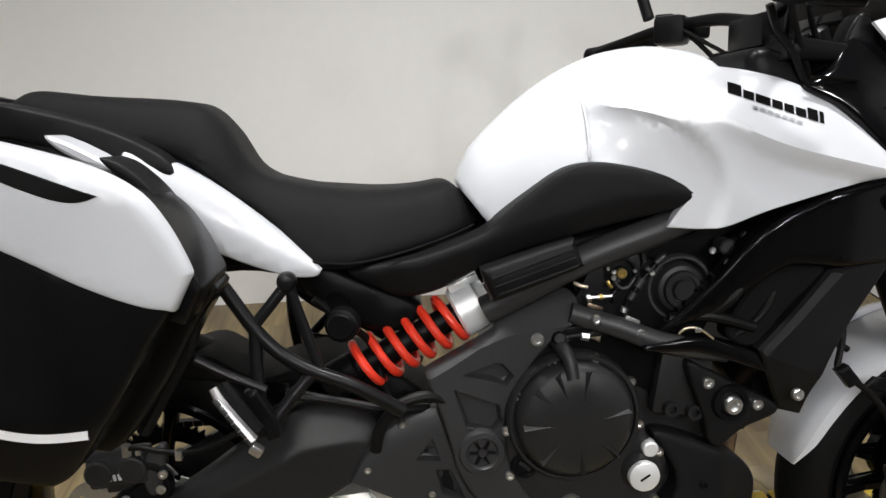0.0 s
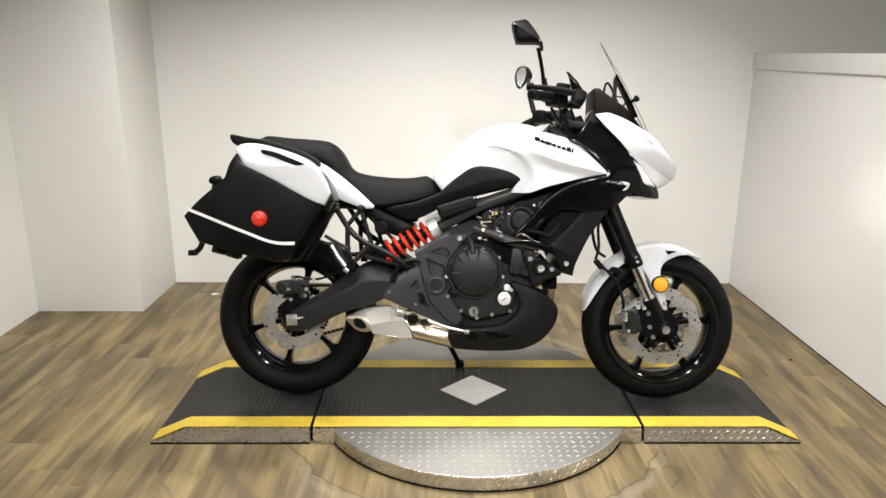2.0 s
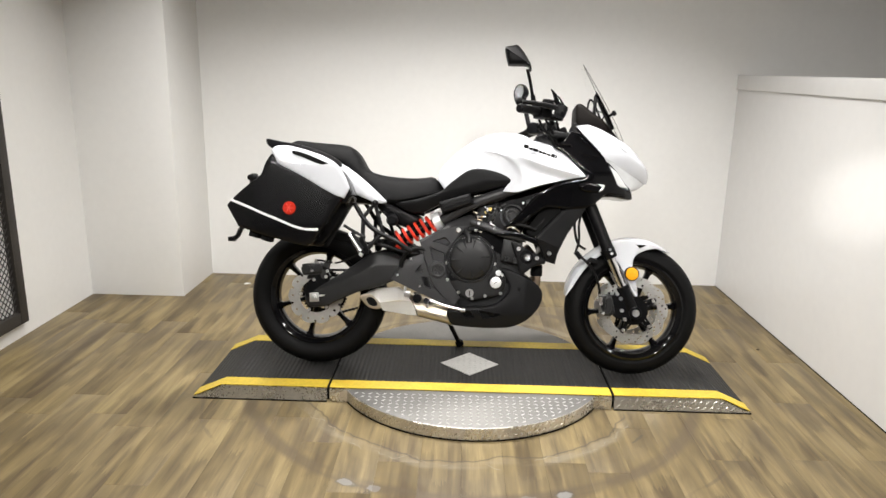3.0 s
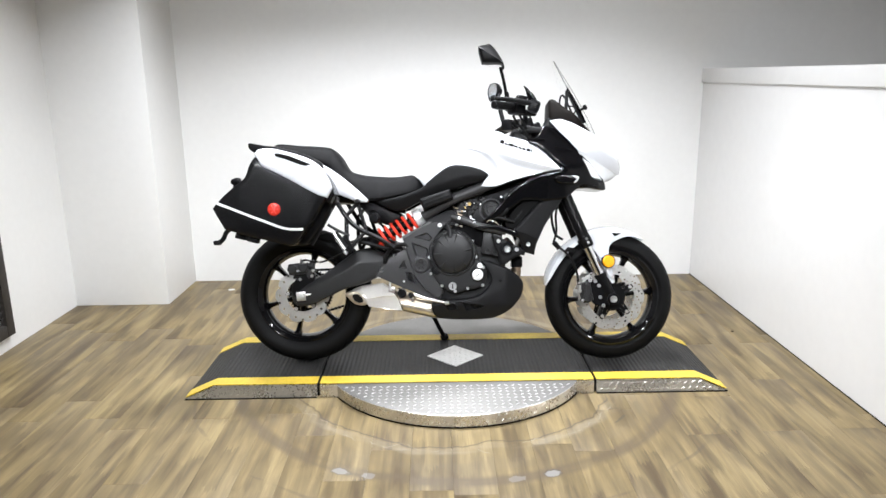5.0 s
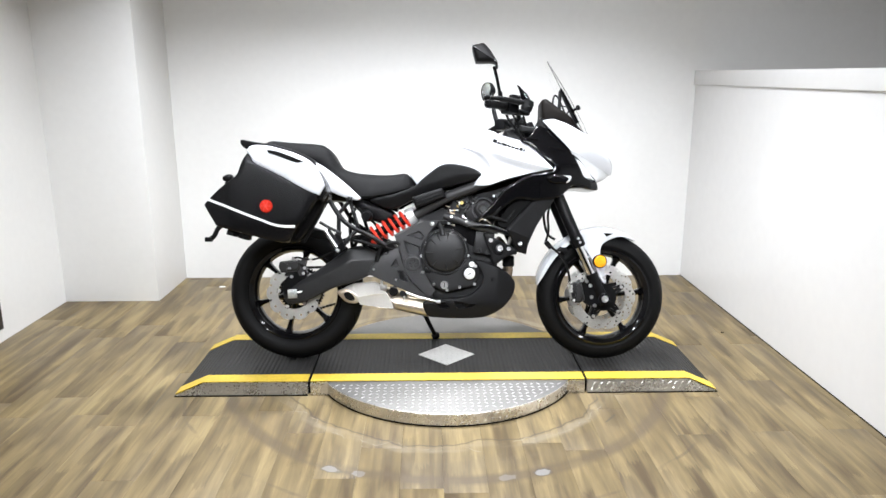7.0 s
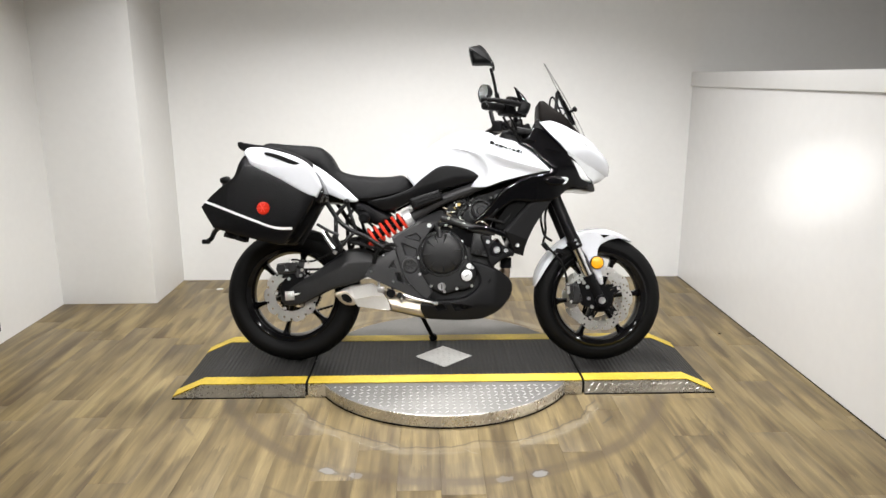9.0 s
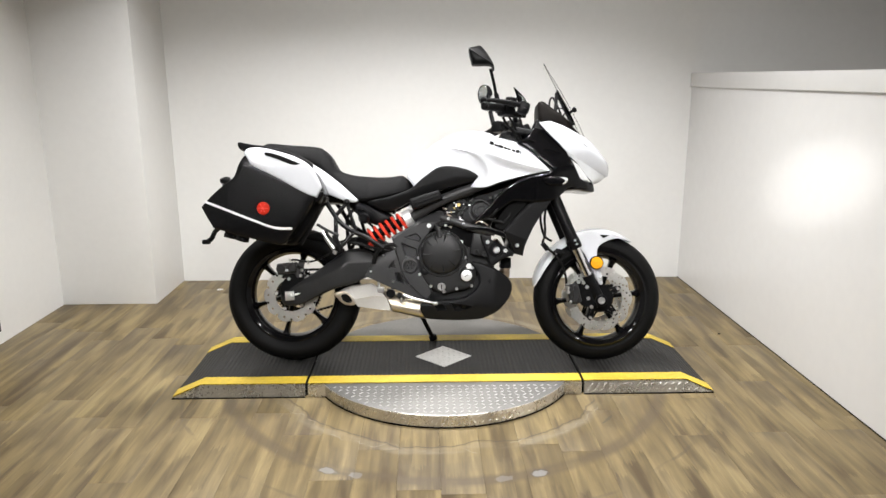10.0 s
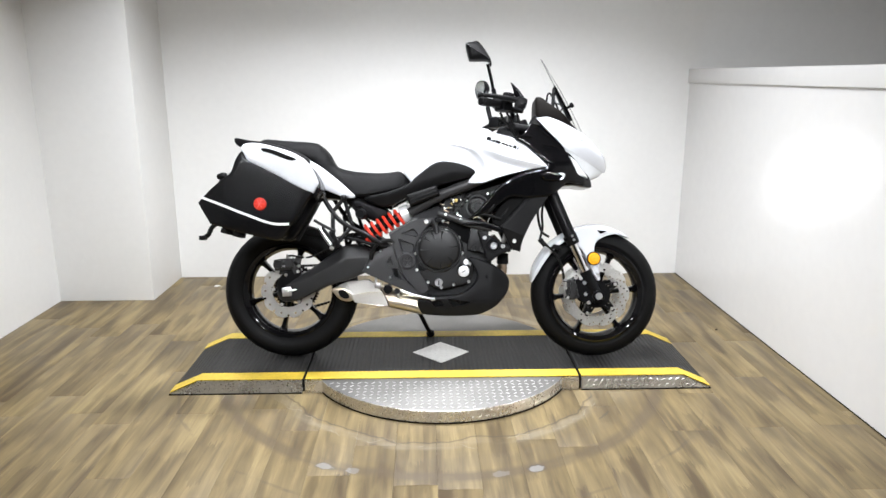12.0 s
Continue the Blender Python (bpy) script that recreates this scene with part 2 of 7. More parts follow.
    def patch(degrees, radius, half_along, half_across, strength):
        """A worn spot with a ragged edge on one of the rings."""
        u = maths("DIVIDE", maths("MULTIPLY", maths("SUBTRACT", angle, radians(degrees)), radius), half_along)
        v = maths("DIVIDE", maths("SUBTRACT", ln.outputs["Value"], radius), half_across)
        d = maths("SQRT", maths("ADD", maths("MULTIPLY", u, u), maths("MULTIPLY", v, v)))
        d = maths("MULTIPLY_ADD", maths("SUBTRACT", polar(38, 38, 3, degrees), 0.5), 1.3, d)
        r = n.new("ShaderNodeMapRange")
        r.inputs["From Min"].default_value, r.inputs["From Max"].default_value = 0.85, 1.05
        r.inputs["To Min"].default_value, r.inputs["To Max"].default_value = strength, 0.0
        l.new(d, r.inputs[0])
        return r.outputs[0]

    last = m1.outputs[0]
    for factor, col in (
            (band(0.86, 0.13, 0.05, 2, 1.1, 0.35, 0.3, 0.6), (0.125, 0.098, 0.062, 1)),
            (band(0.99, 0.040, 0.03, 3, 2.2, 0.75, 0.2, 0.5), (0.092, 0.068, 0.042, 1)),
            (band(1.19, 0.010, 0.06, 4, 3.3, 0.5, 0.5, 0.62), (0.075, 0.055, 0.038, 1)),
            (band(0.775, 0.030, 0.16, 3, 4.4, 0.36, 0.35, 0.6), (0.27, 0.24, 0.18, 1)),
            (band(0.745, 0.006, 0.18, 3, 4.4, 0.6, 0.25, 0.4), (0.055, 0.042, 0.032, 1)),
            (band(0.775, 0.004, 0.20, 5, 5.5, 0.4, 0.5, 0.6), (0.28, 0.255, 0.20, 1)),
            (patch(-71.4, 0.997, 0.038, 0.030, 0.75), (0.06, 0.05, 0.038, 1)),
            (patch(-71.4, 0.997, 0.031, 0.023, 0.8), (0.235, 0.23, 0.22, 1)),
            (patch(-79.4, 0.992, 0.034, 0.018, 0.5), (0.20, 0.19, 0.175, 1)),
            (patch(-109.5, 0.997, 0.024, 0.020, 0.6), (0.215, 0.21, 0.205, 1)),
            (patch(-115.6, 1.005, 0.045, 0.024, 0.8), (0.10, 0.085, 0.06, 1)),
            (patch(-115.6, 1.006, 0.037, 0.018, 0.7), (0.23, 0.225, 0.215, 1)),
            (patch(-39.4, 0.853, 0.045, 0.007, 0.7), (0.06, 0.05, 0.04, 1))):
        mx = n.new("ShaderNodeMix")
        mx.data_type = "RGBA"
        l.new(factor, mx.inputs["Factor"])
        l.new(last, mx.inputs["A"])
        mx.inputs["B"].default_value = col
        last = mx.outputs["Result"]
    l.new(last, p.inputs["Base Color"])
    rr = n.new("ShaderNodeMapRange")
    rr.inputs["To Min"].default_value, rr.inputs["To Max"].default_value = 0.36, 0.58
    l.new(grain.outputs[0], rr.inputs[0])
    l.new(rr.outputs[0], p.inputs["Roughness"])
    bp = n.new("ShaderNodeBump")
    bp.inputs["Strength"].default_value, bp.inputs["Distance"].default_value = 0.12, 0.002
    l.new(grain.outputs[0], bp.inputs["Height"])
    l.new(bp.outputs[0], p.inputs["Normal"])
    return m


M_FLOOR = floor_mat()


# ---- mesh helpers ----
from mathutils import geometry


def part(name, bm, material, parent=None, label="", angle=35):
    me = bpy.data.meshes.new(name)
    bmesh.ops.recalc_face_normals(bm, faces=bm.faces)
    bm.to_mesh(me)
    bm.free()
    me.materials.append(material)
    me.polygons.foreach_set("use_smooth", [True] * len(me.polygons))
    me.set_sharp_from_angle(angle=radians(angle))
    ob = new(name, me)
    if parent:
        ob.parent = parent
    if label:
        tagged(ob, label)
    return ob


def empty(name, m=None):
    ob = new(name)
    ob.empty_display_size = 0.1
    if m is not None:
        ob.matrix_world = m
    return ob


def box_into(bm, c, s, bevel=0.0, m=None):
    got = bmesh.ops.create_cube(bm, size=1.0)["verts"]
    for v in got:
        v.co = Vector((v.co.x * s[0], v.co.y * s[1], v.co.z * s[2]))
    if bevel:
        edges = {e for v in got for e in v.link_edges}
        res = bmesh.ops.bevel(bm, geom=list(edges), offset=bevel, segments=2, affect="EDGES", profile=0.6)
        got = list({v for f in res["faces"] for v in f.verts} | {v for v in got if v.is_valid})
    for v in got:
        v.co = (m @ v.co if m else v.co) + Vector(c)
    return got


def box(c, s, bevel=0.0, m=None):
    bm = bmesh.new()
    box_into(bm, c, s, bevel, m)
    return bm


def cyl_into(bm, a, b, r, r2=None, seg=20, bevel=0.0):
    a, b = Vector(a), Vector(b)
    r2 = r if r2 is None else r2
    d = (b - a)
    q = d.to_track_quat("Z", "Y").to_matrix()
    h = d.length
    rows = [(0, r), (h, r2)] if not bevel else [(0, r - bevel), (bevel, r), (h - bevel, r2), (h, r2 - bevel)]
    rings = []
    for z, rad in rows:
        rings.append([bm.verts.new(a + q @ Vector((rad * math.cos(2 * math.pi * i / seg), rad * math.sin(2 * math.pi * i / seg), z))) for i in range(seg)])
    for p, s in zip(rings, rings[1:]):
        for i in range(seg):
            bm.faces.new((p[i], p[(i + 1) % seg], s[(i + 1) % seg], s[i]))
    bm.faces.new(rings[0])
    bm.faces.new(rings[-1])


def cyl(a, b, r, r2=None, seg=20, bevel=0.0):
    bm = bmesh.new()
    cyl_into(bm, a, b, r, r2, seg, bevel)
    return bm


def spline(pts, n=6, closed=False):
    """Catmull-Rom through the points; a point given twice is a sharp corner."""
    pts = [Vector(p) for p in pts]
    k = len(pts)
    out = []
    for i in range(k if closed else k - 1):
        p1, p2 = pts[i], pts[(i + 1) % k]
        if (p1 - p2).length < 1e-6:
            continue
        p0 = pts[(i - 1) % k] if closed or i else p1
        p3 = pts[(i + 2) % k] if closed or i + 2 < k else p2
        for j in range(n):
            t = j / n
            out.append(0.5 * (2 * p1 + (p2 - p0) * t + (2 * p0 - 5 * p1 + 4 * p2 - p3) * t * t + (3 * p1 - p0 - 3 * p2 + p3) * t ** 3))
    if not closed:
        out.append(pts[-1])
    return out


def tube_into(bm, pts, r, seg=12, n=6, smooth=True):
    path = spline(pts, n) if smooth and len(pts) > 2 else [Vector(p) for p in pts]
    up = Vector((0, 0, 1))
    rings = []
    for i, p in enumerate(path):
        d = (path[min(i + 1, len(path) - 1)] - path[max(i - 1, 0)]).normalized()
        s = d.cross(up)
        if s.length < 0.05:
            s = d.cross(Vector((0, 1, 0)))
        s.normalize()
        u = s.cross(d)
        rad = r(i / (len(path) - 1)) if callable(r) else r
        rings.append([bm.verts.new(p + rad * (math.cos(2 * math.pi * j / seg) * s + math.sin(2 * math.pi * j / seg) * u)) for j in range(seg)])
    for a, b in zip(rings, rings[1:]):
        for j in range(seg):
            bm.faces.new((a[j], a[(j + 1) % seg], b[(j + 1) % seg], b[j]))
    bm.faces.new(rings[0])
    bm.faces.new(rings[-1])


def tube(pts, r, seg=12, n=6, smooth=True):
    bm = bmesh.new()
    tube_into(bm, pts, r, seg, n, smooth)
    return bm


def lathe(profile, centre, axis=(0, 1, 0), seg=48, closed=False):
    """Revolve (radius, offset along the axis) rows."""
    bm = bmesh.new()
    q = Vector(axis).to_track_quat("Z", "Y").to_matrix()
    c = Vector(centre)
    rings = []
    for r, o in profile:
        if r < 1e-5:
            rings.append([bm.verts.new(c + q @ Vector((0, 0, o)))])
        else:
            rings.append([bm.verts.new(c + q @ Vector((r * math.cos(2 * math.pi * i / seg), r * math.sin(2 * math.pi * i / seg), o))) for i in range(seg)])
    pairs = list(zip(rings, rings[1:])) + ([(rings[-1], rings[0])] if closed else [])
    for a, b in pairs:
        for i in range(seg):
            j = (i + 1) % seg
            if len(a) == 1 and len(b) == 1:
                continue
            if len(a) == 1:
                bm.faces.new((a[0], b[j], b[i]))
            elif len(b) == 1:
                bm.faces.new((a[i], a[j], b[0]))
            else:
                bm.faces.new((a[i], a[j], b[j], b[i]))
    return bm


def lerp(x, rows):
    """Value at x of a straight-segment line through (x, value) rows."""
    if x <= rows[0][0]:
        return rows[0][1]
    for (a, va), (b, vb) in zip(rows, rows[1:]):
        if x <= b:
            t = (x - a) / (b - a)
            return va + (vb - va) * t
    return rows[-1][1]


def flow(x, rows):
    """Value at x of a rounded line through (x, value) rows."""
    if x <= rows[0][0]:
        return rows[0][1]
    if x >= rows[-1][0]:
        return rows[-1][1]
    k = len(rows)
    for i in range(k - 1):
        (a, va), (b, vb) = rows[i], rows[i + 1]
        if x <= b:
            g = (vb - va) / (b - a)
            g0 = (vb - rows[i - 1][1]) / (b - rows[i - 1][0]) if i else g
            g1 = (rows[i + 2][1] - va) / (rows[i + 2][0] - a) if i + 2 < k else g
            h, t = b - a, (x - a) / (b - a)
            return va * (2 * t ** 3 - 3 * t * t + 1) + vb * (3 * t * t - 2 * t ** 3) + h * g0 * (t ** 3 - 2 * t * t + t) + h * g1 * (t ** 3 - t * t)


def edge_distance(p, loop):
    a = np.array(loop)
    b = np.roll(a, -1, axis=0)
    p = np.asarray(p)[:, None, :]
    d = b - a
    t = np.clip(((p - a) * d).sum(2) / np.maximum((d * d).sum(1), 1e-12), 0, 1)
    return np.sqrt((((a + t[..., None] * d) - p) ** 2).sum(2)).min(1)


def inside(p, loop):
    x, z = p
    res = False
    for (x1, z1), (x2, z2) in zip(loop, loop[1:] + loop[:1]):
        if (z1 > z) != (z2 > z) and x < (x2 - x1) * (z - z1) / (z2 - z1) + x1:
            res = not res
    return res


def fill(loop, spacing, rings=(), holes=(), lines=()):
    """Triangles over an outline in the plane: points, faces and distances to the rim."""
    n0 = len(loop)
    pts = [tuple(p) for p in loop]
    hole_loops = [[tuple(p) for p in h] for h in holes]
    edges = [(i, (i + 1) % n0) for i in range(n0)]
    for h in holes:
        k = len(pts)
        pts += [tuple(p) for p in h]
        edges += [(k + i, k + (i + 1) % len(h)) for i in range(len(h))]
    seam = []
    for line in lines:
        k = len(pts)
        got = [p for p in line if inside(p, pts[:n0])]
        got = [p for p, dd in zip(got, edge_distance(got, pts[:n0])) if dd > 0.004] if got else []
        pts += [tuple(p) for p in got]
        seam += got
        edges += [(k + i, k + i + 1) for i in range(len(got) - 1)]
    extra = []
    for r in rings:
        for i in range(n0):
            a, b = Vector(loop[i - 1]), Vector(loop[(i + 1) % n0])
            t = (b - a).normalized()
            for s in (1, -1):
                c = Vector(loop[i]) + s * r * Vector((-t.y, t.x))
                if inside(c, pts[:n0]):
                    extra.append((c.x, c.y, r))
    lo, hi = np.min(pts, axis=0), np.max(pts, axis=0)
    if spacing:
        for i in range(int((hi[0] - lo[0]) / spacing) + 1):
            for j in range(int((hi[1] - lo[1]) / spacing) + 1):
                c = (lo[0] + (i + 0.5 * (j % 2)) * spacing, lo[1] + j * spacing)
                if inside(c, pts[:n0]):
                    extra.append((*c, 0))
    if extra:
        d = edge_distance([e[:2] for e in extra], pts[:n0])
        top = max(rings) if rings else 0
        near = np.min(np.hypot(np.array([e[0] for e in extra])[:, None] - np.array(seam)[:, 0], np.array([e[1] for e in extra])[:, None] - np.array(seam)[:, 1]), axis=1) if seam else [1.0] * len(extra)
        for (x, z, r), dd, gap in zip(extra, d, near):
            if gap < 0.005:
                continue
            if (r and dd > 0.93 * r) or (not r and dd > max(top * 1.15, spacing * 0.45)):
                pts.append((x, z))
    v, _, f, *_ = geometry.delaunay_2d_cdt([Vector(p) for p in pts], edges, [], 0, 1e-6)
    v = [tuple(p) for p in v]
    d = edge_distance(v, pts[:n0])
    keep = []
    for t in f:
        c = (sum(v[i][0] for i in t) / 3, sum(v[i][1] for i in t) / 3)
        if inside(c, pts[:n0]) and not any(abs(c[0] - h[0][0]) < 0.3 and inside(c, h) for h in hole_loops):
            keep.append(list(t))
    return v, keep, d, n0


def dense(loop, step=0.006):
    out = []
    for (x1, z1), (x2, z2) in zip(loop, loop[1:] + loop[:1]):
        k = max(1, int(math.hypot(x2 - x1, z2 - z1) / step))
        out += [(x1 + (x2 - x1) * i / k, z1 + (z2 - z1) * i / k) for i in range(k)]
    return out


def panel(pts, base, r=0.01, back=None, side=-1, spacing=0.02, n=5, both=False, lines=(), smooth=True):
    """A bulging body panel over an outline in x and z. base(x, z): how far out it stands; r: how round its rim is;
    back: how far out its inner face stands (a number or a function); both: one body, the same on both sides."""
    loop = [tuple(p) for p in spline(pts, n, True)] if smooth else [tuple(p) for p in pts]
    loop = dense(loop, max(0.005, 0.7 * r))
    v, f, d, n0 = fill(loop, spacing, [r * k for k in (0.12, 0.4, 0.75)] if r > 0.004 else [r], (), lines)
    bm = bmesh.new()

    def out(x, z, dd):
        k = min(dd, r)
        return base(x, z) - r + math.sqrt(max(0, r * r - (r - k) ** 2))

    front = [bm.verts.new((x, side * out(x, z, dd), z)) for (x, z), dd in zip(v, d)]
    if both:
        rear = [bm.verts.new((x, -side * out(x, z, dd), z)) for (x, z), dd in zip(v, d)]
    else:
        bk = back if callable(back) else (lambda x, z: back)
        rear = [bm.verts.new((x, side * bk(x, z), z)) for (x, z) in v]
    count = {}
    for t in f:
        bm.faces.new([front[i] for i in t])
        bm.faces.new([rear[i] for i in reversed(t)])
        for a, b in zip(t, t[1:] + t[:1]):
            count[(min(a, b), max(a, b))] = count.get((min(a, b), max(a, b)), 0) + 1
    for (a, b), c in count.items():
        if c == 1:
            bm.faces.new((front[a], front[b], rear[b], rear[a]))
    return bm


def slab(pts, y0, y1, bevel=0.003, smooth=False, n=4):
    """A flat plate over an outline in x and z, between two y."""
    lo, hi = min(abs(y0), abs(y1)), max(abs(y0), abs(y1))
    side = -1 if min(y0, y1) < 0 else 1
    return panel(pts, lambda x, z: hi, bevel, lo, side, spacing=0, n=n, smooth=smooth)


def loft(curves, n=8, thick=0.0, across=4):
    """A skin through curves of equal point count; thick: its thickness, inward along the normals."""
    curves = [spline(c, n) for c in curves]
    cols = [spline([c[i] for c in curves], across) for i in range(len(curves[0]))]
    bm = bmesh.new()
    vs = [[bm.verts.new(p) for p in col] for col in cols]
    for a, b in zip(vs, vs[1:]):
        for i in range(len(a) - 1):
            bm.faces.new((a[i], a[i + 1], b[i + 1], b[i]))
    if thick:
        bmesh.ops.recalc_face_normals(bm, faces=bm.faces)
        bmesh.ops.solidify(bm, geom=bm.faces[:], thickness=thick)
    return bm


def circle(cx, cz, r, n=12, a0=0.0):
    return [(cx + r * math.cos(a0 + 2 * math.pi * i / n), cz + r * math.sin(a0 + 2 * math.pi * i / n)) for i in range(n)]


def plate_with_holes(loop, holes, y0, y1):
    v, f, d, n0 = fill(loop, 0, (), holes)
    bm = bmesh.new()
    a = [bm.verts.new((x, y0, z)) for x, z in v]
    b = [bm.verts.new((x, y1, z)) for x, z in v]
    count = {}
    for t in f:
        bm.faces.new([a[i] for i in t])
        bm.faces.new([b[i] for i in reversed(t)])
        for p, q in zip(t, t[1:] + t[:1]):
            count[(min(p, q), max(p, q))] = count.get((min(p, q), max(p, q)), 0) + 1
    for (p, q), c in count.items():
        if c == 1:
            bm.faces.new((a[p], a[q], b[q], b[p]))
    return bm


def bolt(place, r, h=0.006, side=-1):
    """A socket-head bolt that faces sideways."""
    x, y, z = place
    return lathe([(0, h * 0.45), (r * 0.42, h * 0.45), (r * 0.5, h), (r * 0.85, h), (r, h * 0.75), (r, 0)], (x, y, z), (0, side, 0), seg=12)



# ---- the booth ----
XL, XP, XR, YB, YP, YF, TOP = -2.315, -1.745, 1.676, 1.57, 1.053, -4.2, 2.62
HALF_WALL, CAP = 1.385, 0.088


def structure(name, c, s, material, label, category, bevel=0.0):
    return tagged(part(name, box(c, s, bevel), material), label, category, kind="structure")


structure("wall_back", ((XP + XR + 1.7) / 2, YB + 0.06, TOP / 2), (XR - XP + 1.7, 0.12, TOP), M_WALL, "smooth white painted booth back wall", "wall")
structure("wall_pillar", ((XL + XP) / 2 - 0.06, (YP + YB + 0.12) / 2, TOP / 2), (XP - XL + 0.12, YB + 0.12 - YP, TOP), M_WALL, "white boxed-out corner of the booth wall", "wall", 0.004)
structure("wall_left", (XL - 0.06, (YF + YP) / 2, TOP / 2), (0.12, YP - YF, TOP), M_WALL, "plain white painted side wall", "wall")
# the front wall is unseen, added to close the booth and darken reflections
structure("wall_front", ((XL + XR) / 2 + 0.7, YF - 0.06, TOP / 2), (XR - XL + 2.0, 0.12, TOP), M_BLACKOUT, "unseen near-black wall added to keep reflections dark", "wall")
structure("wall_right", (XR + 0.06, (YF + YB) / 2, (HALF_WALL - CAP) / 2), (0.12, YB - YF, HALF_WALL - CAP), M_GLOSSWALL, "glossy white half-height panel wall", "wall")
structure("trim_right", (XR + 0.054, (YF + YB) / 2, HALF_WALL - CAP / 2), (0.132, YB - YF, CAP), M_GLOSSWALL, "white cap board along the half wall", "trim", 0.004)
structure("floor_joint", (XR - 0.0015, (YF + YB) / 2, 0.002), (0.003, YB - YF, 0.004), M_DARKGAP, "thin dark joint along the foot of the panel wall", "trim")
# this wall's dimness comes from its grey, not from less light
structure("wall_right_upper", (XR + 1.5, (YF + YB) / 2, TOP / 2), (0.12, YB - YF, TOP), M_SHADE_GREY, "wall beyond the half wall, its shade put into grey", "wall")
structure("floor_beyond", (XR + 0.82, (YF + YB) / 2, -0.06), (1.4, YB - YF, 0.1), M_WALL, "plain floor strip beyond the half wall", "floor")
structure("ceiling", ((XL + XR) / 2 + 0.7, (YF + YB) / 2, TOP + 0.05), (XR - XL + 2.0, YB - YF + 0.4, 0.1), M_CEIL, "plain ceiling over the booth", "ceiling")


def panel_fixture(place, sx, sy):
    root = empty("ceiling_light", pose(place[0], place[1], TOP))
    for dx, dy, w, h in ((sx / 2 + 0.015, 0, 0.03, sy + 0.06), (-sx / 2 - 0.015, 0, 0.03, sy + 0.06), (0, sy / 2 + 0.015, sx, 0.03), (0, -sy / 2 - 0.015, sx, 0.03)):
        part("frame", box((dx, dy, -0.05), (w, h, 0.1), 0.003), M_SILVER, root)
    return tagged(root, "small square unseen ceiling light in a metal frame", "lamp", group="ceiling lights")


for row in LAMPS:
    panel_fixture(row[0], row[1], row[2])
panel_fixture(SPOT_AT, 0.13, 0.13)


# ---- steel mesh panel on the side wall ----
def mesh_panel():
    root = empty("mesh_panel", pose(XL, 0.0, 0.0))
    y0, y1, z0, z1, w = -0.72, 0.345, 0.085, 1.9, 0.062
    part("frame_bar", box((0.02, y1 - w / 2, (z0 + z1) / 2), (0.036, w, z1 - z0), 0.004), M_MESH, root)
    part("frame_bar", box((0.02, y0 + w / 2, (z0 + z1) / 2), (0.036, w, z1 - z0), 0.004), M_MESH, root)
    part("frame_bar", box((0.02, (y0 + y1) / 2, z0 + w / 2), (0.034, y1 - y0 - 2 * w, w), 0.004), M_MESH, root)
    part("frame_bar", box((0.02, (y0 + y1) / 2, z1 - w / 2), (0.034, y1 - y0 - 2 * w, w), 0.004), M_MESH, root)
    bm = bmesh.new()
    ya, yb, za, zb = y0 + w - 0.005, y1 - w + 0.005, z0 + w - 0.005, z1 - w + 0.005
    p = 0.036
    k = -int((zb - za) / p) - 1
    while ya + k * p < yb:
        for s in (1, -1):
            c = ya + k * p if s == 1 else ya + k * p + (zb - za)
            t0, t1 = 0.0, zb - za
            if s == 1:
                t0, t1 = max(t0, ya - c), min(t1, yb - c)
            else:
                t0, t1 = max(t0, c - yb), min(t1, c - ya)
            if t1 - t0 > 0.01:
                cyl_into(bm, (0.018 + 0.003 * s, c + s * t0, za + t0), (0.018 + 0.003 * s, c + s * t1, za + t1), 0.0026, seg=5)
        k += 1
    tagged(part("wire_mesh", bm, M_MESH, root, "diagonal steel wire mesh"), kind="stuff")
    return tagged(root, "dark weathered steel frame with wire mesh on the wall", "mesh panel")


mesh_panel()


# ---- crumbs on the floor ----
def crumb(place, size, material, label, seed):
    rng = random.Random(seed)
    bm = bmesh.new()
    bmesh.ops.create_icosphere(bm, subdivisions=2, radius=1.0)
    for v in bm.verts:
        k = rng.uniform(0.7, 1.15)
        v.co = Vector((v.co.x * size[0] * k, v.co.y * size[1] * k, max(0.0, v.co.z + 0.3) * size[2] * k))
    ob = part("crumb", bm, material)
    ob.location = place
    return tagged(ob, label, "debris")


crumb((1.507, 0.424, 0.0), (0.008, 0.006, 0.004), M_DARKGAP, "small dark crumb lying on the plank floor", 3)
crumb((-1.44, 1.34, 0.0), (0.022, 0.014, 0.007), M_WALL, "small pale scrap lying on the plank floor", 4)


# ---- turntable and ramps ----
HP, DY0, DY1, GAP, END, FLAT = 0.06, -0.292, 0.288, 0.606, 1.188, 1.065
DISC_R = 0.604
STRIPE = 0.074


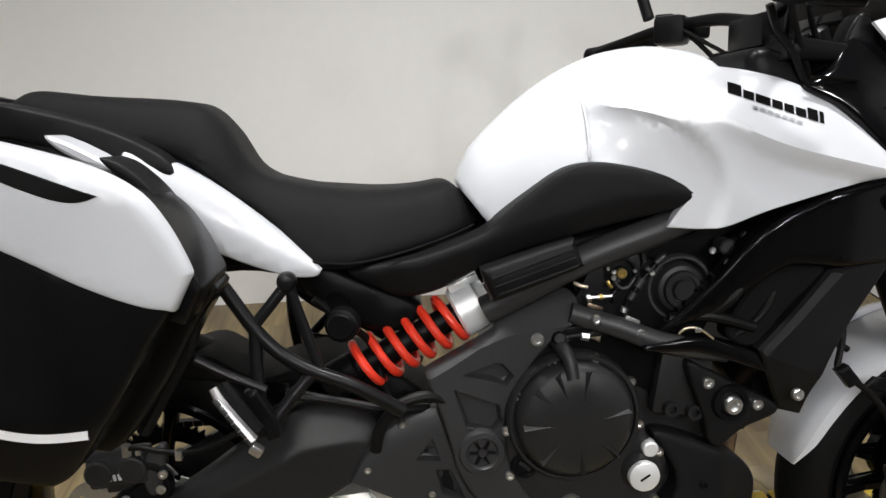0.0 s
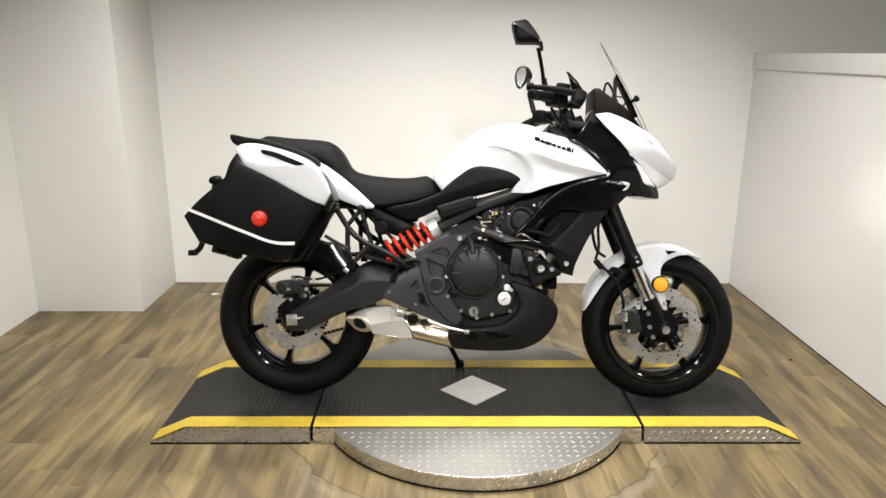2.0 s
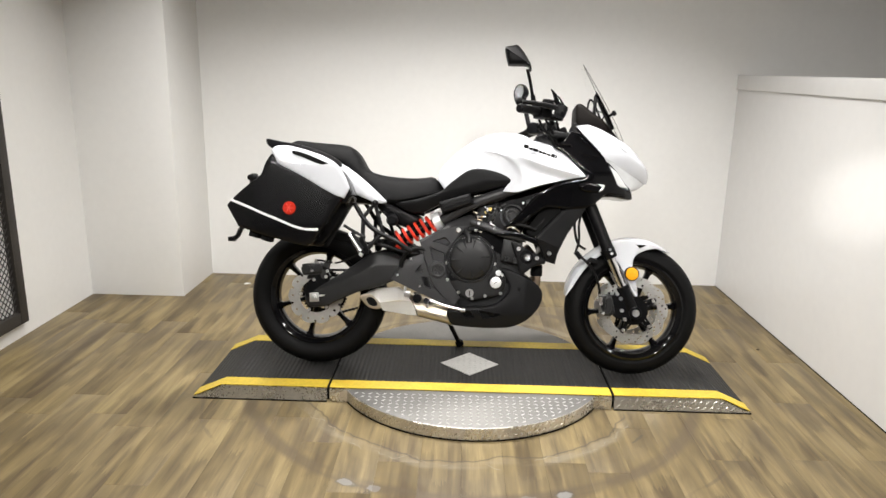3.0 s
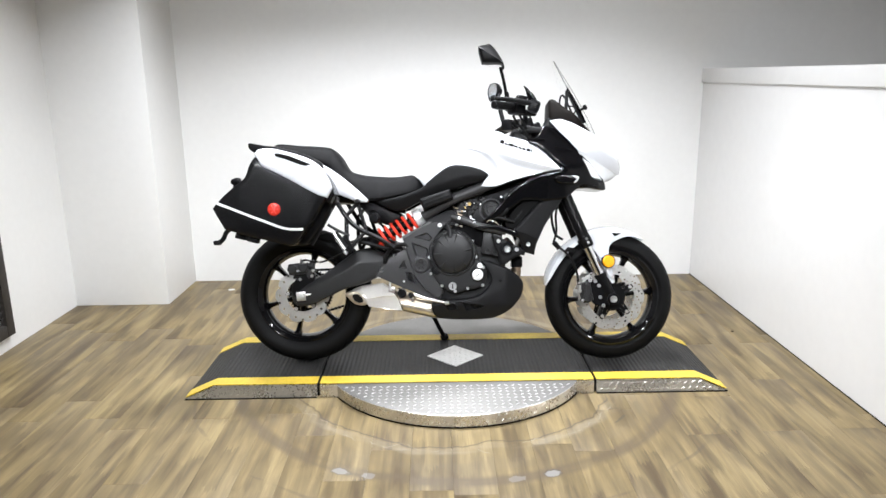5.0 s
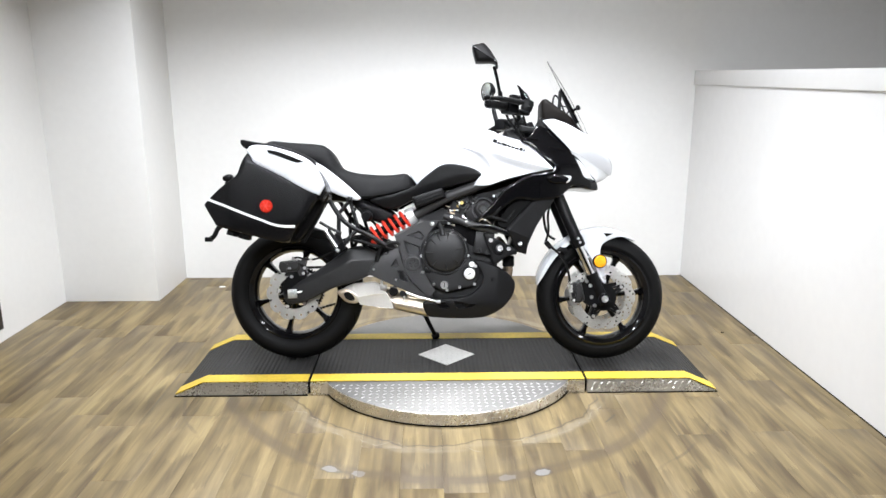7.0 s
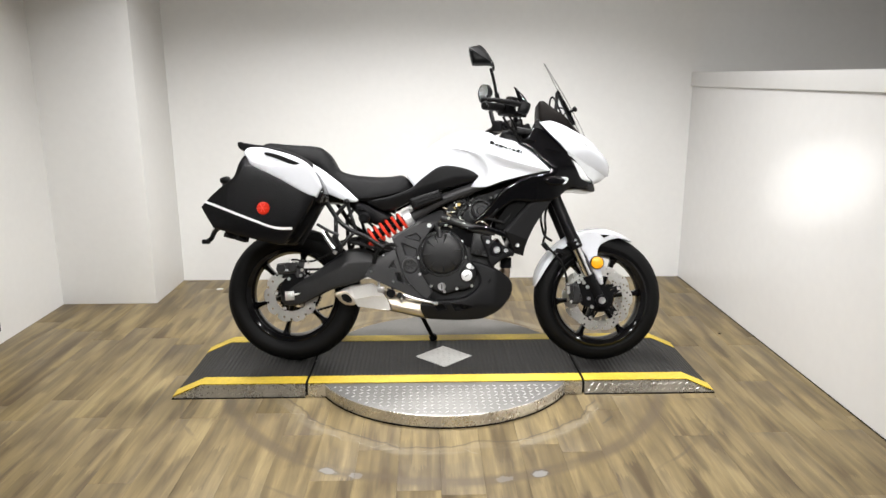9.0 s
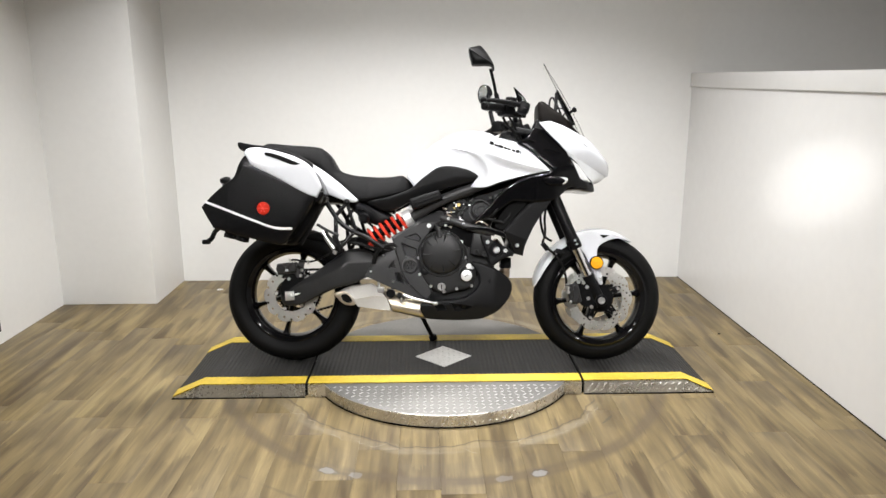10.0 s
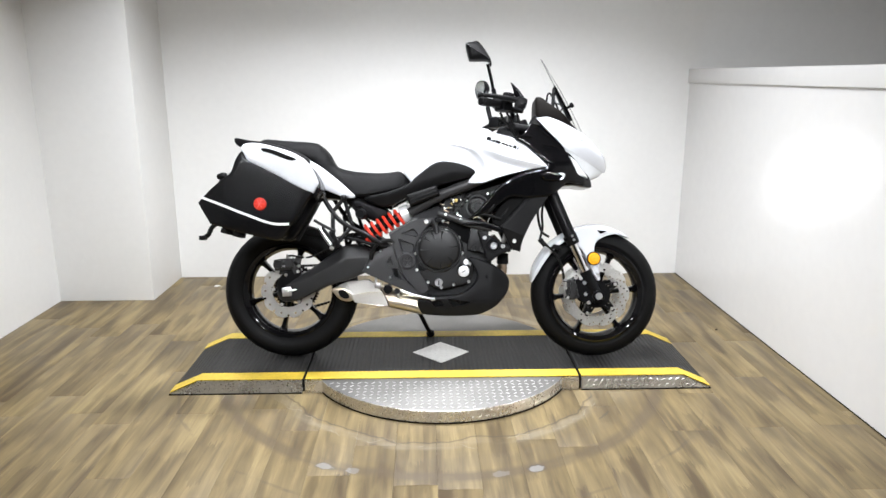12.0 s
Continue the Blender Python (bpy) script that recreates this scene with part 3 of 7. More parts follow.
def lozenges(spots, normal_of, size=(0.026, 0.0075, 0.0018)):
    """Raised treads: each a low four-sided ridge. spots: (centre, direction in the plane)."""
    bm = bmesh.new()
    for c, d in spots:
        c, d = Vector(c), Vector(d).normalized()
        nrm = normal_of(c)
        s = nrm.cross(d).normalized()
        d = s.cross(nrm)
        L, W, H = size
        tip = [bm.verts.new(c + d * L / 2), bm.verts.new(c + s * W / 2), bm.verts.new(c - d * L / 2), bm.verts.new(c - s * W / 2)]
        top = [bm.verts.new(c + d * L * 0.3 + nrm * H), bm.verts.new(c + s * W * 0.22 + nrm * H), bm.verts.new(c - d * L * 0.3 + nrm * H), bm.verts.new(c - s * W * 0.22 + nrm * H)]
        bm.faces.new(top)
        for i in range(4):
            j = (i + 1) % 4
            bm.faces.new((tip[i], tip[j], top[j], top[i]))
    return bm


def prism(poly, y0, y1):
    """A closed strip with the outline poly in x and z, from y0 to y1."""
    bm = bmesh.new()
    a = [bm.verts.new((x, y0, z)) for x, z in poly]
    b = [bm.verts.new((x, y1, z)) for x, z in poly]
    bm.faces.new(a)
    bm.faces.new(list(reversed(b)))
    for i in range(len(poly)):
        j = (i + 1) % len(poly)
        bm.faces.new((a[i], a[j], b[j], b[i]))
    return bm


def turntable():
    root = empty("turntable", pose(0, 0, 0))
    disc = part("disc", lathe([(0, HP - 0.004), (DISC_R - 0.003, HP - 0.004), (DISC_R, HP - 0.006), (DISC_R, 0.004), (0, 0.004)], (0, 0, 0), (0, 0, 1), seg=96), M_PLATE, root, "round aluminium diamond-plate turntable")
    part("rim_band", lathe([(DISC_R - 0.001, HP - 0.0045), (DISC_R + 0.0015, HP - 0.007), (DISC_R + 0.0015, 0.006), (DISC_R - 0.001, 0.0055)], (0, 0, 0), (0, 0, 1), seg=96), M_SKIRT, disc, "bright checker-plate rim")
    # near-black ring in place of the shade under the disc's edge
    part("painted_shade_ring", lathe([(DISC_R + 0.004, 0.0), (DISC_R + 0.004, 0.005), (DISC_R - 0.02, 0.005)], (0, 0, 0), (0, 0, 1), seg=96), M_DARKGAP, root)
    spots, rim = [], []
    p = 0.030
    for i in range(-20, 21):
        for j in range(-20, 21):
            c = (i * p, j * p, HP - 0.0042)
            if c[1] > DY0 - 0.01 or math.hypot(c[0], c[1]) > DISC_R - 0.016:
                continue
            spots.append((c, (1, 0.9, 0) if (i + j) % 2 else (1, -0.9, 0)))
    for i in range(122):
        a = 2 * math.pi * i / 122
        for k, z in enumerate((0.018, 0.042)):
            c = ((DISC_R + 0.0014) * math.cos(a + 0.026 * k), (DISC_R + 0.0014) * math.sin(a + 0.026 * k), z)
            t = Vector((-math.sin(a), math.cos(a), 0.9))
            rim.append((c, t))
    tagged(part("tread", lozenges(spots, lambda c: Vector((0, 0, 1))), M_TREAD, disc), kind="stuff")
    tagged(part("rim_tread", lozenges(rim, lambda c: Vector((c.x, c.y, 0)).normalized(), (0.022, 0.007, 0.0020)), M_SKIRT, disc), kind="stuff")

    def deck(poly, name):
        body = part(name, prism(poly, DY0 + 0.012, DY1 - 0.012), M_DECK, root, "ribbed dark grey rubber tread deck")
        return body

    c = GAP - 0.006
    deck([(-c, 0.006), (c, 0.006), (c, HP), (-c, HP)], "centre_deck")
    for s in (-1, 1):
        a = GAP + 0.006
        poly = [(s * a, 0.002), (s * END, 0.002), (s * END, 0.006), (s * FLAT, HP), (s * a, HP)]
        deck(poly if s > 0 else poly[::-1], "ramp_deck")
        # checker-plate side skirts
        for y0, y1 in ((DY0 - 0.012, DY0 + 0.0115), (DY1 - 0.0115, DY1 + 0.012)):
            bm = bmesh.new()
            yo = y0 if y0 < 0 else y1
            yi = y1 if y0 < 0 else y0
            top = 0.012 if y0 < 0 else -0.012
            rows = [(s * a, 0.001), (s * (END - 0.004), 0.001), (s * (FLAT - 0.004), HP - 0.004), (s * a, HP - 0.004)]
            fr = [bm.verts.new((x, yo + (top if z > 0.01 else 0), z)) for x, z in rows]
            rr = [bm.verts.new((x, yi, z)) for x, z in rows]
            bm.faces.new(fr)
            bm.faces.new(rr[::-1])
            for i in range(4):
                j = (i + 1) % 4
                bm.faces.new((fr[i], fr[j], rr[j], rr[i]))
            part("foot_strip", box((s * (a + END) / 2, yo + (-0.002 if y0 < 0 else 0.002), 0.0018), (END - a, 0.008, 0.0036)), M_DARKGAP, root)
            sk = part("side_skirt", bm, M_SKIRT, root, "checker-plate metal ramp skirt")
            if y0 < 0:
                tr = []
                for i in range(17):
                    for k, z in enumerate((0.016, 0.041)):
                        x = a + 0.018 + i * 0.030 + 0.015 * k
                        if x < END - 0.03 - (END - FLAT) * (z / HP):
                            tr.append(((s * x, yo + 0.012 * z / HP - 0.0006, z), (1, 0, 0.8)))
                tagged(part("tread", lozenges(tr, lambda v: Vector((0, -1, 0.2)).normalized(), (0.022, 0.007, 0.0020)), M_SKIRT, sk), kind="stuff")
        for y0, y1 in ((DY0, DY0 + STRIPE), (DY1 - STRIPE, DY1)):
            h = 0.0022
            poly = [(s * a, HP - 0.001), (s * FLAT, HP - 0.001), (s * (END - 0.002), 0.005), (s * (END + 0.001), 0.006 + h), (s * FLAT, HP + h), (s * a, HP + h)]
            part("safety_stripe", prism(poly if s > 0 else poly[::-1], y0, y1), M_YELLOW, root, "worn yellow safety edge stripe")
        part("joint", box((s * GAP, (DY0 + DY1) / 2, HP / 2 - 0.002), (0.012, DY1 - DY0 - 0.01, HP - 0.008)), M_DARKGAP, root)
    for y0, y1 in ((DY0, DY0 + STRIPE), (DY1 - STRIPE, DY1)):
        part("safety_stripe", box((0, (y0 + y1) / 2, HP + 0.0006), (2 * c, y1 - y0, 0.0032)), M_YELLOW, root, "worn yellow safety edge stripe")
    for y in (DY0, DY1):
        sgn = -1 if y < 0 else 1
        part("centre_skirt", box((0, y - sgn * 0.001 + sgn * 0.002, HP / 2 - 0.002), (2 * c, 0.022, HP - 0.006), 0.001), M_SKIRT, root, "plain aluminium centre skirt")
    # diamond inlay on the deck
    bm = bmesh.new()
    dm = [(-0.134, 0), (0, -0.131), (0.134, 0), (0, 0.131)]
    lo = [bm.verts.new((x, y, HP - 0.002)) for x, y in dm]
    hi = [bm.verts.new((x * 0.985, y * 0.985, HP + 0.0035)) for x, y in dm]
    bm.faces.new(hi)
    for i in range(4):
        j = (i + 1) % 4
        bm.faces.new((lo[i], lo[j], hi[j], hi[i]))
    inlay = part("diamond_inlay", bm, M_INLAY, root, "diamond-shaped bare checker-plate inlay")
    tr = []
    for i in range(-5, 6):
        for j in range(-5, 6):
            if abs(i) + abs(j) <= 4:
                tr.append(((i * 0.026, j * 0.026, HP + 0.0034), (1, 0.8, 0) if (i + j) % 2 else (1, -0.8, 0)))
    tagged(part("tread", lozenges(tr, lambda v: Vector((0, 0, 1)), (0.022, 0.0065, 0.0015)), M_TREAD, inlay), kind="stuff")
    return tagged(root, "low turntable platform with rubber deck, yellow edges and ramps", "turntable")


turntable()

# ---- motorcycle ----
# Its own frame: x forward from the rear wheel's contact, y to its left (the seen side is -y), z up.
BIKE = empty("motorcycle", Matrix.Translation((-0.70, -0.024, 0.0625)) @ Matrix.Rotation(math.atan2(-0.047, 1.415), 4, "Z") @ Matrix.Rotation(radians(-12.5), 4, "X"))
tagged(BIKE, "white and black adventure touring motorcycle leaning on its side stand", "motorcycle")
RW, FW = Vector((0, 0, 0.312)), Vector((1.415, 0, 0.297))


def wheel(name, c, r_out, half, lab):
    rim = part(name, lathe([(0.222, -0.052), (0.222, -0.06), (0.214, -0.063), (0.206, -0.058), (0.196, -0.05), (0.188, -0.02), (0.186, 0), (0.188, 0.02), (0.196, 0.05), (0.206, 0.058), (0.214, 0.063), (0.222, 0.06), (0.222, 0.052), (0.205, 0.03), (0.203, -0.03)], c, (0, 1, 0), 72, True), M_GLOSSBLK, BIKE, lab)
    k = half / 0.08
    prof = [(0.216, -0.055 * k), (0.222, -0.066 * k), (0.24, -0.074 * k), (r_out - 0.058, -0.0785 * k), (r_out - 0.043, -0.0775 * k), (r_out - 0.032, -0.072 * k), (r_out - 0.019, -0.058 * k), (r_out - 0.006, -0.032 * k), (r_out, 0)]
    prof = prof + [(r, -o) for r, o in prof[-2::-1]]
    tyre = part("tyre", lathe(prof, c, (0, 1, 0), 96), M_RUBBER, rim, "black road motorcycle tyre with grooved tread", 50)
    # tread grooves as thin dark strips on the shoulder, their shade put into the colour
    bm = bmesh.new()
    for i in range(26):
        a = 2 * math.pi * i / 26
        for s in (-1, 1):
            row = []
            for u in range(6):
                t = u / 5
                o = (0.018 + 0.045 * t) * k
                rr = np.interp(o, [0, 0.032 * k, 0.058 * k, 0.072 * k], [r_out, r_out - 0.006, r_out - 0.019, r_out - 0.032]) + 0.0006
                ang = a + s * 0.06 + 0.20 * t
                row.append((ang, rr, s * o))
            pr = None
            for ang, rr, o in row:
                w = 0.0055 / rr
                v = [bm.verts.new((c.x + rr * math.cos(q), o, c.z + rr * math.sin(q))) for q in (ang - w, ang + w)]
                if pr:
                    bm.faces.new((pr[0], pr[1], v[1], v[0]))
                pr = v
    tagged(part("tread_groove", bm, M_DARKGAP, tyre), kind="stuff")
    part("hub", lathe([(0, -0.07), (0.036, -0.07), (0.042, -0.05), (0.05, -0.03), (0.05, 0.03), (0.042, 0.05), (0.036, 0.07), (0, 0.07)], c, (0, 1, 0), 32), M_GLOSSBLK, rim)
    for i in range(6):
        a = 2 * math.pi * i / 6 + (0.30 if c.x < 1 else 0.10)
        bm = bmesh.new()
        u, v = Vector((math.cos(a), 0, math.sin(a))), Vector((-math.sin(a), 0, math.cos(a)))
        prev = None
        for t, w, d in ((0.04, 0.017, 0.028), (0.09, 0.0105, 0.022), (0.14, 0.0095, 0.02), (0.175, 0.012, 0.024), (0.195, 0.022, 0.03)):
            ring = [bm.verts.new(c + u * t + v * p * w + Vector((0, q * d, 0))) for p, q in ((-1, -0.6), (-0.6, -1), (0.6, -1), (1, -0.6), (1, 0.6), (0.6, 1), (-0.6, 1), (-1, 0.6))]
            if prev:
                for j in range(8):
                    bm.faces.new((prev[j], prev[(j + 1) % 8], ring[(j + 1) % 8], ring[j]))
            prev = ring
        part("spoke", bm, M_GLOSSBLK, rim)
    return rim


def brake_disc(c, y, r, inner, parent, side=-1, rows=3):
    n = 90
    loop = []
    for i in range(n * 2):
        a = math.pi * i / n
        rr = r - 0.0085 * (0.5 - 0.5 * math.cos(10 * a)) ** 2
        loop.append((c.x + rr * math.cos(a), c.z + rr * math.sin(a)))
    hole = [circle(c.x, c.z, inner, 48)]
    for i in range(20 if rows == 1 else 0):
        a = 2 * math.pi * i / 20
        rr = inner + (r - inner) * (0.62, 0.74)[i % 2]
        hole.append(circle(c.x + rr * math.cos(a), c.z + rr * math.sin(a), 0.0060, 10))
    for i in range(30 if rows > 1 else 0):
        a = 2 * math.pi * i / 30
        rr = inner + (r - inner) * (0.28, 0.52, 0.74)[i % 3]
        hole.append(circle(c.x + rr * math.cos(a), c.z + rr * math.sin(a), 0.0052, 8))
        hole.append(circle(c.x + (inner + (r - inner) * (0.8, 0.24, 0.46)[i % 3]) * math.cos(a + 0.1), c.z + (inner + (r - inner) * (0.8, 0.24, 0.46)[i % 3]) * math.sin(a + 0.1), 0.0046, 8))
    d = part("brake_disc", plate_with_holes(loop, hole, y - 0.0025, y + 0.0025), M_DISC, parent, "drilled steel petal brake disc")
    carrier = bmesh.new()
    for i in range(5):
        a = 2 * math.pi * i / 5 + 0.5
        u = Vector((math.cos(a), 0, math.sin(a)))
        m = Matrix.Rotation(-a, 3, "Y")
        box_into(carrier, c + u * (inner * 0.68) + Vector((0, y, 0)), (inner * 0.75, 0.006, 0.016), 0.002, m)
        if r > 0.14:
            for da in (-0.30, 0.30):
                v = Vector((math.cos(a + da), 0, math.sin(a + da)))
                tube_into(carrier, [c + v * (inner * 0.55) + Vector((0, y, 0)), c + (u * 0.7 + v * 0.3) * (inner * 0.92) + Vector((0, y, 0))], 0.005, 8, 2)
    cyl_into(carrier, c + Vector((0, y - 0.004, 0)), c + Vector((0, y + 0.02, 0)), inner * (0.60 if r > 0.14 else 0.5), seg=32)
    part("disc_carrier", carrier, M_BLACK, d, "black disc carrier")
    for i in range(5):
        a = 2 * math.pi * i / 5 + 0.5
        part("disc_bolt", bolt((c.x + math.cos(a) * inner * 0.92, y + side * 0.004, c.z + math.sin(a) * inner * 0.92), 0.008, 0.005, side), M_ALU, d)
    return d


rear = wheel("rear_wheel", RW, 0.312, 0.080, "gloss black six-spoke cast rear wheel")
front = wheel("front_wheel", FW, 0.295, 0.060, "gloss black six-spoke cast front wheel")
brake_disc(RW, -0.088, 0.125, 0.074, rear, -1, 1)
brake_disc(FW, -0.074, 0.150, 0.105, front)
brake_disc(FW, 0.074, 0.150, 0.105, front, 1)
# rear sprocket with its chain on the far side
loop = []
for i in range(46 * 4):
    a = 2 * math.pi * i / (46 * 4)
    loop.append((RW.x + (0.108 + (0.004 if i % 4 < 2 else -0.004)) * math.cos(a), RW.z + (0.108 + (0.004 if i % 4 < 2 else -0.004)) * math.sin(a)))
part("sprocket", plate_with_holes(loop, [circle(RW.x, RW.z, 0.075, 30)], 0.088, 0.094), M_BLACK, rear, "toothed rear sprocket")
bm = bmesh.new()
for s in (1, -1):
    for i in range(30):
        t = i / 29
        p = Vector((0.02 + 0.50 * t, 0.091, 0.312 + s * (0.108 - 0.065 * t) + 0.08 * t))
        box_into(bm, p, (0.0155, 0.016, 0.011), 0.0)
tagged(part("chain", bm, M_BLACK, BIKE, "dark drive chain"), kind="stuff")

# ---- brakes ----
def caliper(name, c, m, parent):
    bm = bmesh.new()
    box_into(bm, (0, 0, 0), (0.052, 0.046, 0.092), 0.010)
    for dz in (-0.026, 0.026):
        cyl_into(bm, (-0.002, 0.0, dz), (-0.002, -0.030, dz), 0.021, seg=20, bevel=0.003)
    box_into(bm, (0.03, 0.012, 0.0), (0.03, 0.018, 0.064), 0.005)
    bm.transform(Matrix.Translation(c) @ m)
    ob = part(name, bm, M_ENGINE, parent, "black cast brake caliper")
    for dz in (-0.042, 0.042):
        v = Matrix.Translation(c) @ m @ Vector((0.028, -0.004, dz * 0.75))
        part("caliper_bolt", bolt((v.x, v.y, v.z), 0.007, 0.006), M_ALU, ob)
    v = Matrix.Translation(c) @ m @ Vector((0.0, -0.0305, 0.0))
    mark = bmesh.new()
    for i in range(6):
        w = Matrix.Translation(c) @ m
        box_into(mark, w @ Vector((0.008, -0.0235, -0.019 + 0.0076 * i)), (0.010, 0.0012, 0.0045), 0, (m.to_3x3()))
    part("lettering", mark, M_GREYDECAL, ob, "pale grey bars of worn lettering")
    return ob


fcal = caliper("front_caliper", Vector((1.294, -0.100, 0.322)), Matrix.Rotation(radians(-14), 4, "Y"), BIKE)
rcal = caliper("rear_caliper", Vector((-0.012, -0.106, 0.436)), Matrix.Rotation(radians(84), 4, "Y"), BIKE)
part("caliper_bracket", slab([(0.0, 0.40), (0.045, 0.43), (0.065, 0.40), (0.05, 0.35), (0.045, 0.31), (-0.02, 0.30), (-0.045, 0.335), (-0.03, 0.38)], -0.098, -0.120, 0.004, True), M_BLACK, BIKE)
part("banjo_fitting", tube([(1.262, -0.128, 0.330), (1.262, -0.132, 0.338), (1.263, -0.134, 0.356)], 0.006, 10), M_ALU, fcal, "silver hose fitting")
part("banjo_bolt", bolt((1.262, -0.130, 0.330), 0.009, 0.008), M_ALU, fcal)
part("bleed_nipple", cyl((1.278, -0.130, 0.290), (1.272, -0.134, 0.282), 0.006, seg=8), M_ALU, fcal)
part("caliper_face", slab([(1.288, 0.362), (1.306, 0.356), (1.316, 0.336), (1.308, 0.300), (1.294, 0.282), (1.280, 0.288), (1.284, 0.320)], -0.130, -0.137, 0.003, True), M_ENGINE, fcal, "dark grey caliper face")
part("caliper_bracket", slab([(1.295, 0.37), (1.345, 0.37), (1.40, 0.31), (1.40, 0.27), (1.36, 0.26), (1.32, 0.28)], -0.086, -0.112, 0.004, True), M_BLACK, BIKE)
for x, z in ((1.352, 0.352), (1.358, 0.30), (1.335, 0.372), (1.372, 0.262), (1.313, 0.375)):
    part("bracket_bolt", bolt((x, -0.112, z), 0.0085, 0.006), M_ALU, BIKE)

part("banjo_bolt", cyl((0.006, -0.128, 0.462), (0.006, -0.128, 0.480), 0.0075, seg=6), M_ALU, rcal, "silver banjo bolt")
part("bleed_nipple", cyl((0.022, -0.126, 0.462), (0.022, -0.126, 0.474), 0.004, seg=8), M_ALU, rcal)
part("slide_boot", tube([(0.028, -0.118, 0.444), (0.046, -0.120, 0.440), (0.058, -0.120, 0.430)], lambda t: 0.010 - 0.002 * t, 12), M_RUBBER, rcal)
part("caliper_stay", slab([(0.030, 0.452), (0.052, 0.474), (0.064, 0.470), (0.056, 0.430), (0.050, 0.400), (0.036, 0.392), (0.026, 0.410)], -0.112, -0.126, 0.004, True), M_FRAME, rcal, "dark grey caliper stay")
part("rear_brake_hose", tube([(0.006, -0.128, 0.474), (0.030, -0.132, 0.476), (0.060, -0.135, 0.470), (0.110, -0.140, 0.470), (0.180, -0.145, 0.500), (0.260, -0.140, 0.548)], 0.0045, 10), M_HOSE, rcal, "black rear brake hose")
part("hose_guide", box((0.088, -0.140, 0.466), (0.010, 0.012, 0.016), 0.002), M_ALU, rcal)
for x, z in ((-0.002, 0.389), (0.057, 0.429), (0.052, 0.404)):
    part("stay_bolt", bolt((x, -0.126, z), 0.0075, 0.005), M_ALU, rcal)

# ---- fork ----
for s in (-1, 1):
    y = s * 0.098
    leg = part("fork_leg", lathe([(0, 0), (0.024, 0), (0.0265, 0.01), (0.0265, 0.30), (0.029, 0.31), (0.029, 0.345), (0.026, 0.352), (0, 0.352)], (1.165, y, 0.850), (0.40, 0, -0.917), 28), M_BLACK, BIKE, "black upper fork tube")
    part("stanchion", cyl((1.300, y, 0.531), (1.385, y, 0.345), 0.0205, seg=24), M_CHROME, leg, "polished steel fork tube")
    part("clamp_ring", cyl((1.2855, y, 0.566), (1.2935, y, 0.548), 0.0315, seg=24, bevel=0.002), M_BLACK, leg)
    foot = bmesh.new()
    tube_into(foot, [(1.358, y, 0.405), (1.378, y, 0.36), (1.402, y, 0.312), (1.424, y, 0.268)], lambda t: 0.027 - 0.002 * t, 20, 4)
    cyl_into(foot, (1.415, y + s * 0.03, 0.292), (1.415, y - s * 0.03, 0.292), 0.027, seg=24, bevel=0.003)
    part("axle_clamp", foot, M_BLACK, leg, "black cast fork foot")
    part("axle_end", lathe([(0, 0.004), (0.008, 0.004), (0.009, 0.008), (0.015, 0.008), (0.016, 0.0)], (1.415, y + s * 0.030, 0.292), (0, s, 0), 20), M_ALU, leg, "hollow silver axle end")
    for z, x in ((0.565, 1.290), (0.548, 1.298)):
        part("clamp_bolt", bolt((x + 0.004, y + s * 0.0305, z), 0.006, 0.005, s), M_ALU, leg)
part("fork_yoke", slab([(1.13, 0.80), (1.24, 0.80), (1.22, 0.85), (1.13, 0.85)], -0.125, -0.0, 0.008), M_BLACK, BIKE)

# ---- front mudguard ----
bm = bmesh.new()
rows = []
angs = [170, 161, 150, 138, 126, 114, 102, 92, 82, 72, 64, 58]
rtop = [0.302, 0.312, 0.315, 0.316, 0.317, 0.319, 0.323, 0.324, 0.321, 0.315, 0.310, 0.306]
rlow = [0.298, 0.285, 0.280, 0.280, 0.283, 0.285, 0.286, 0.287, 0.287, 0.290, 0.297, 0.302]
wid = [0.045, 0.064, 0.070, 0.073, 0.075, 0.077, 0.078, 0.078, 0.074, 0.062, 0.045, 0.02]
for a, rt, rl, w in zip(*(spline([(i, v, 0) for i, v in enumerate(q)], 3) for q in (angs, rtop, rlow, wid))):
    ring = []
    for j in range(13):
        u = math.radians(-90 + 15 * j)
        rr = rl.y + (rt.y - rl.y) * math.cos(u) ** 0.55 if abs(j - 6) < 6 else rl.y
        ring.append(bm.verts.new((FW.x + rr * math.cos(radians(a.y)), w.y * math.sin(u), FW.z + rr * math.sin(radians(a.y)))))
    rows.append(ring)
for p, q in zip(rows, rows[1:]):
    for j in range(12):
        bm.faces.new((p[j], p[j + 1], q[j + 1], q[j]))
bmesh.ops.recalc_face_normals(bm, faces=bm.faces)
bmesh.ops.solidify(bm, geom=bm.faces[:], thickness=0.003)
guard = part("front_mudguard", bm, M_WHITE, BIKE, "white painted front mudguard")
for s in (-1, 1):
    part("guard_stay", panel([(1.285, 0.585), (1.33, 0.606), (1.40, 0.610), (1.47, 0.596), (1.525, 0.575), (1.525, 0.575), (1.47, 0.568), (1.415, 0.540), (1.403, 0.50), (1.412, 0.46), (1.430, 0.365), (1.430, 0.365), (1.412, 0.365), (1.38, 0.43), (1.345, 0.50), (1.31, 0.535), (1.29, 0.56)], lambda x, z: 0.084 + 0.02 * max(0, 0.55 - z) * 3 - 0.35 * max(0, x - 1.40) * max(0, z - 0.52) * 8, 0.006, 0.070, s, 0.015), M_WHITE, guard)
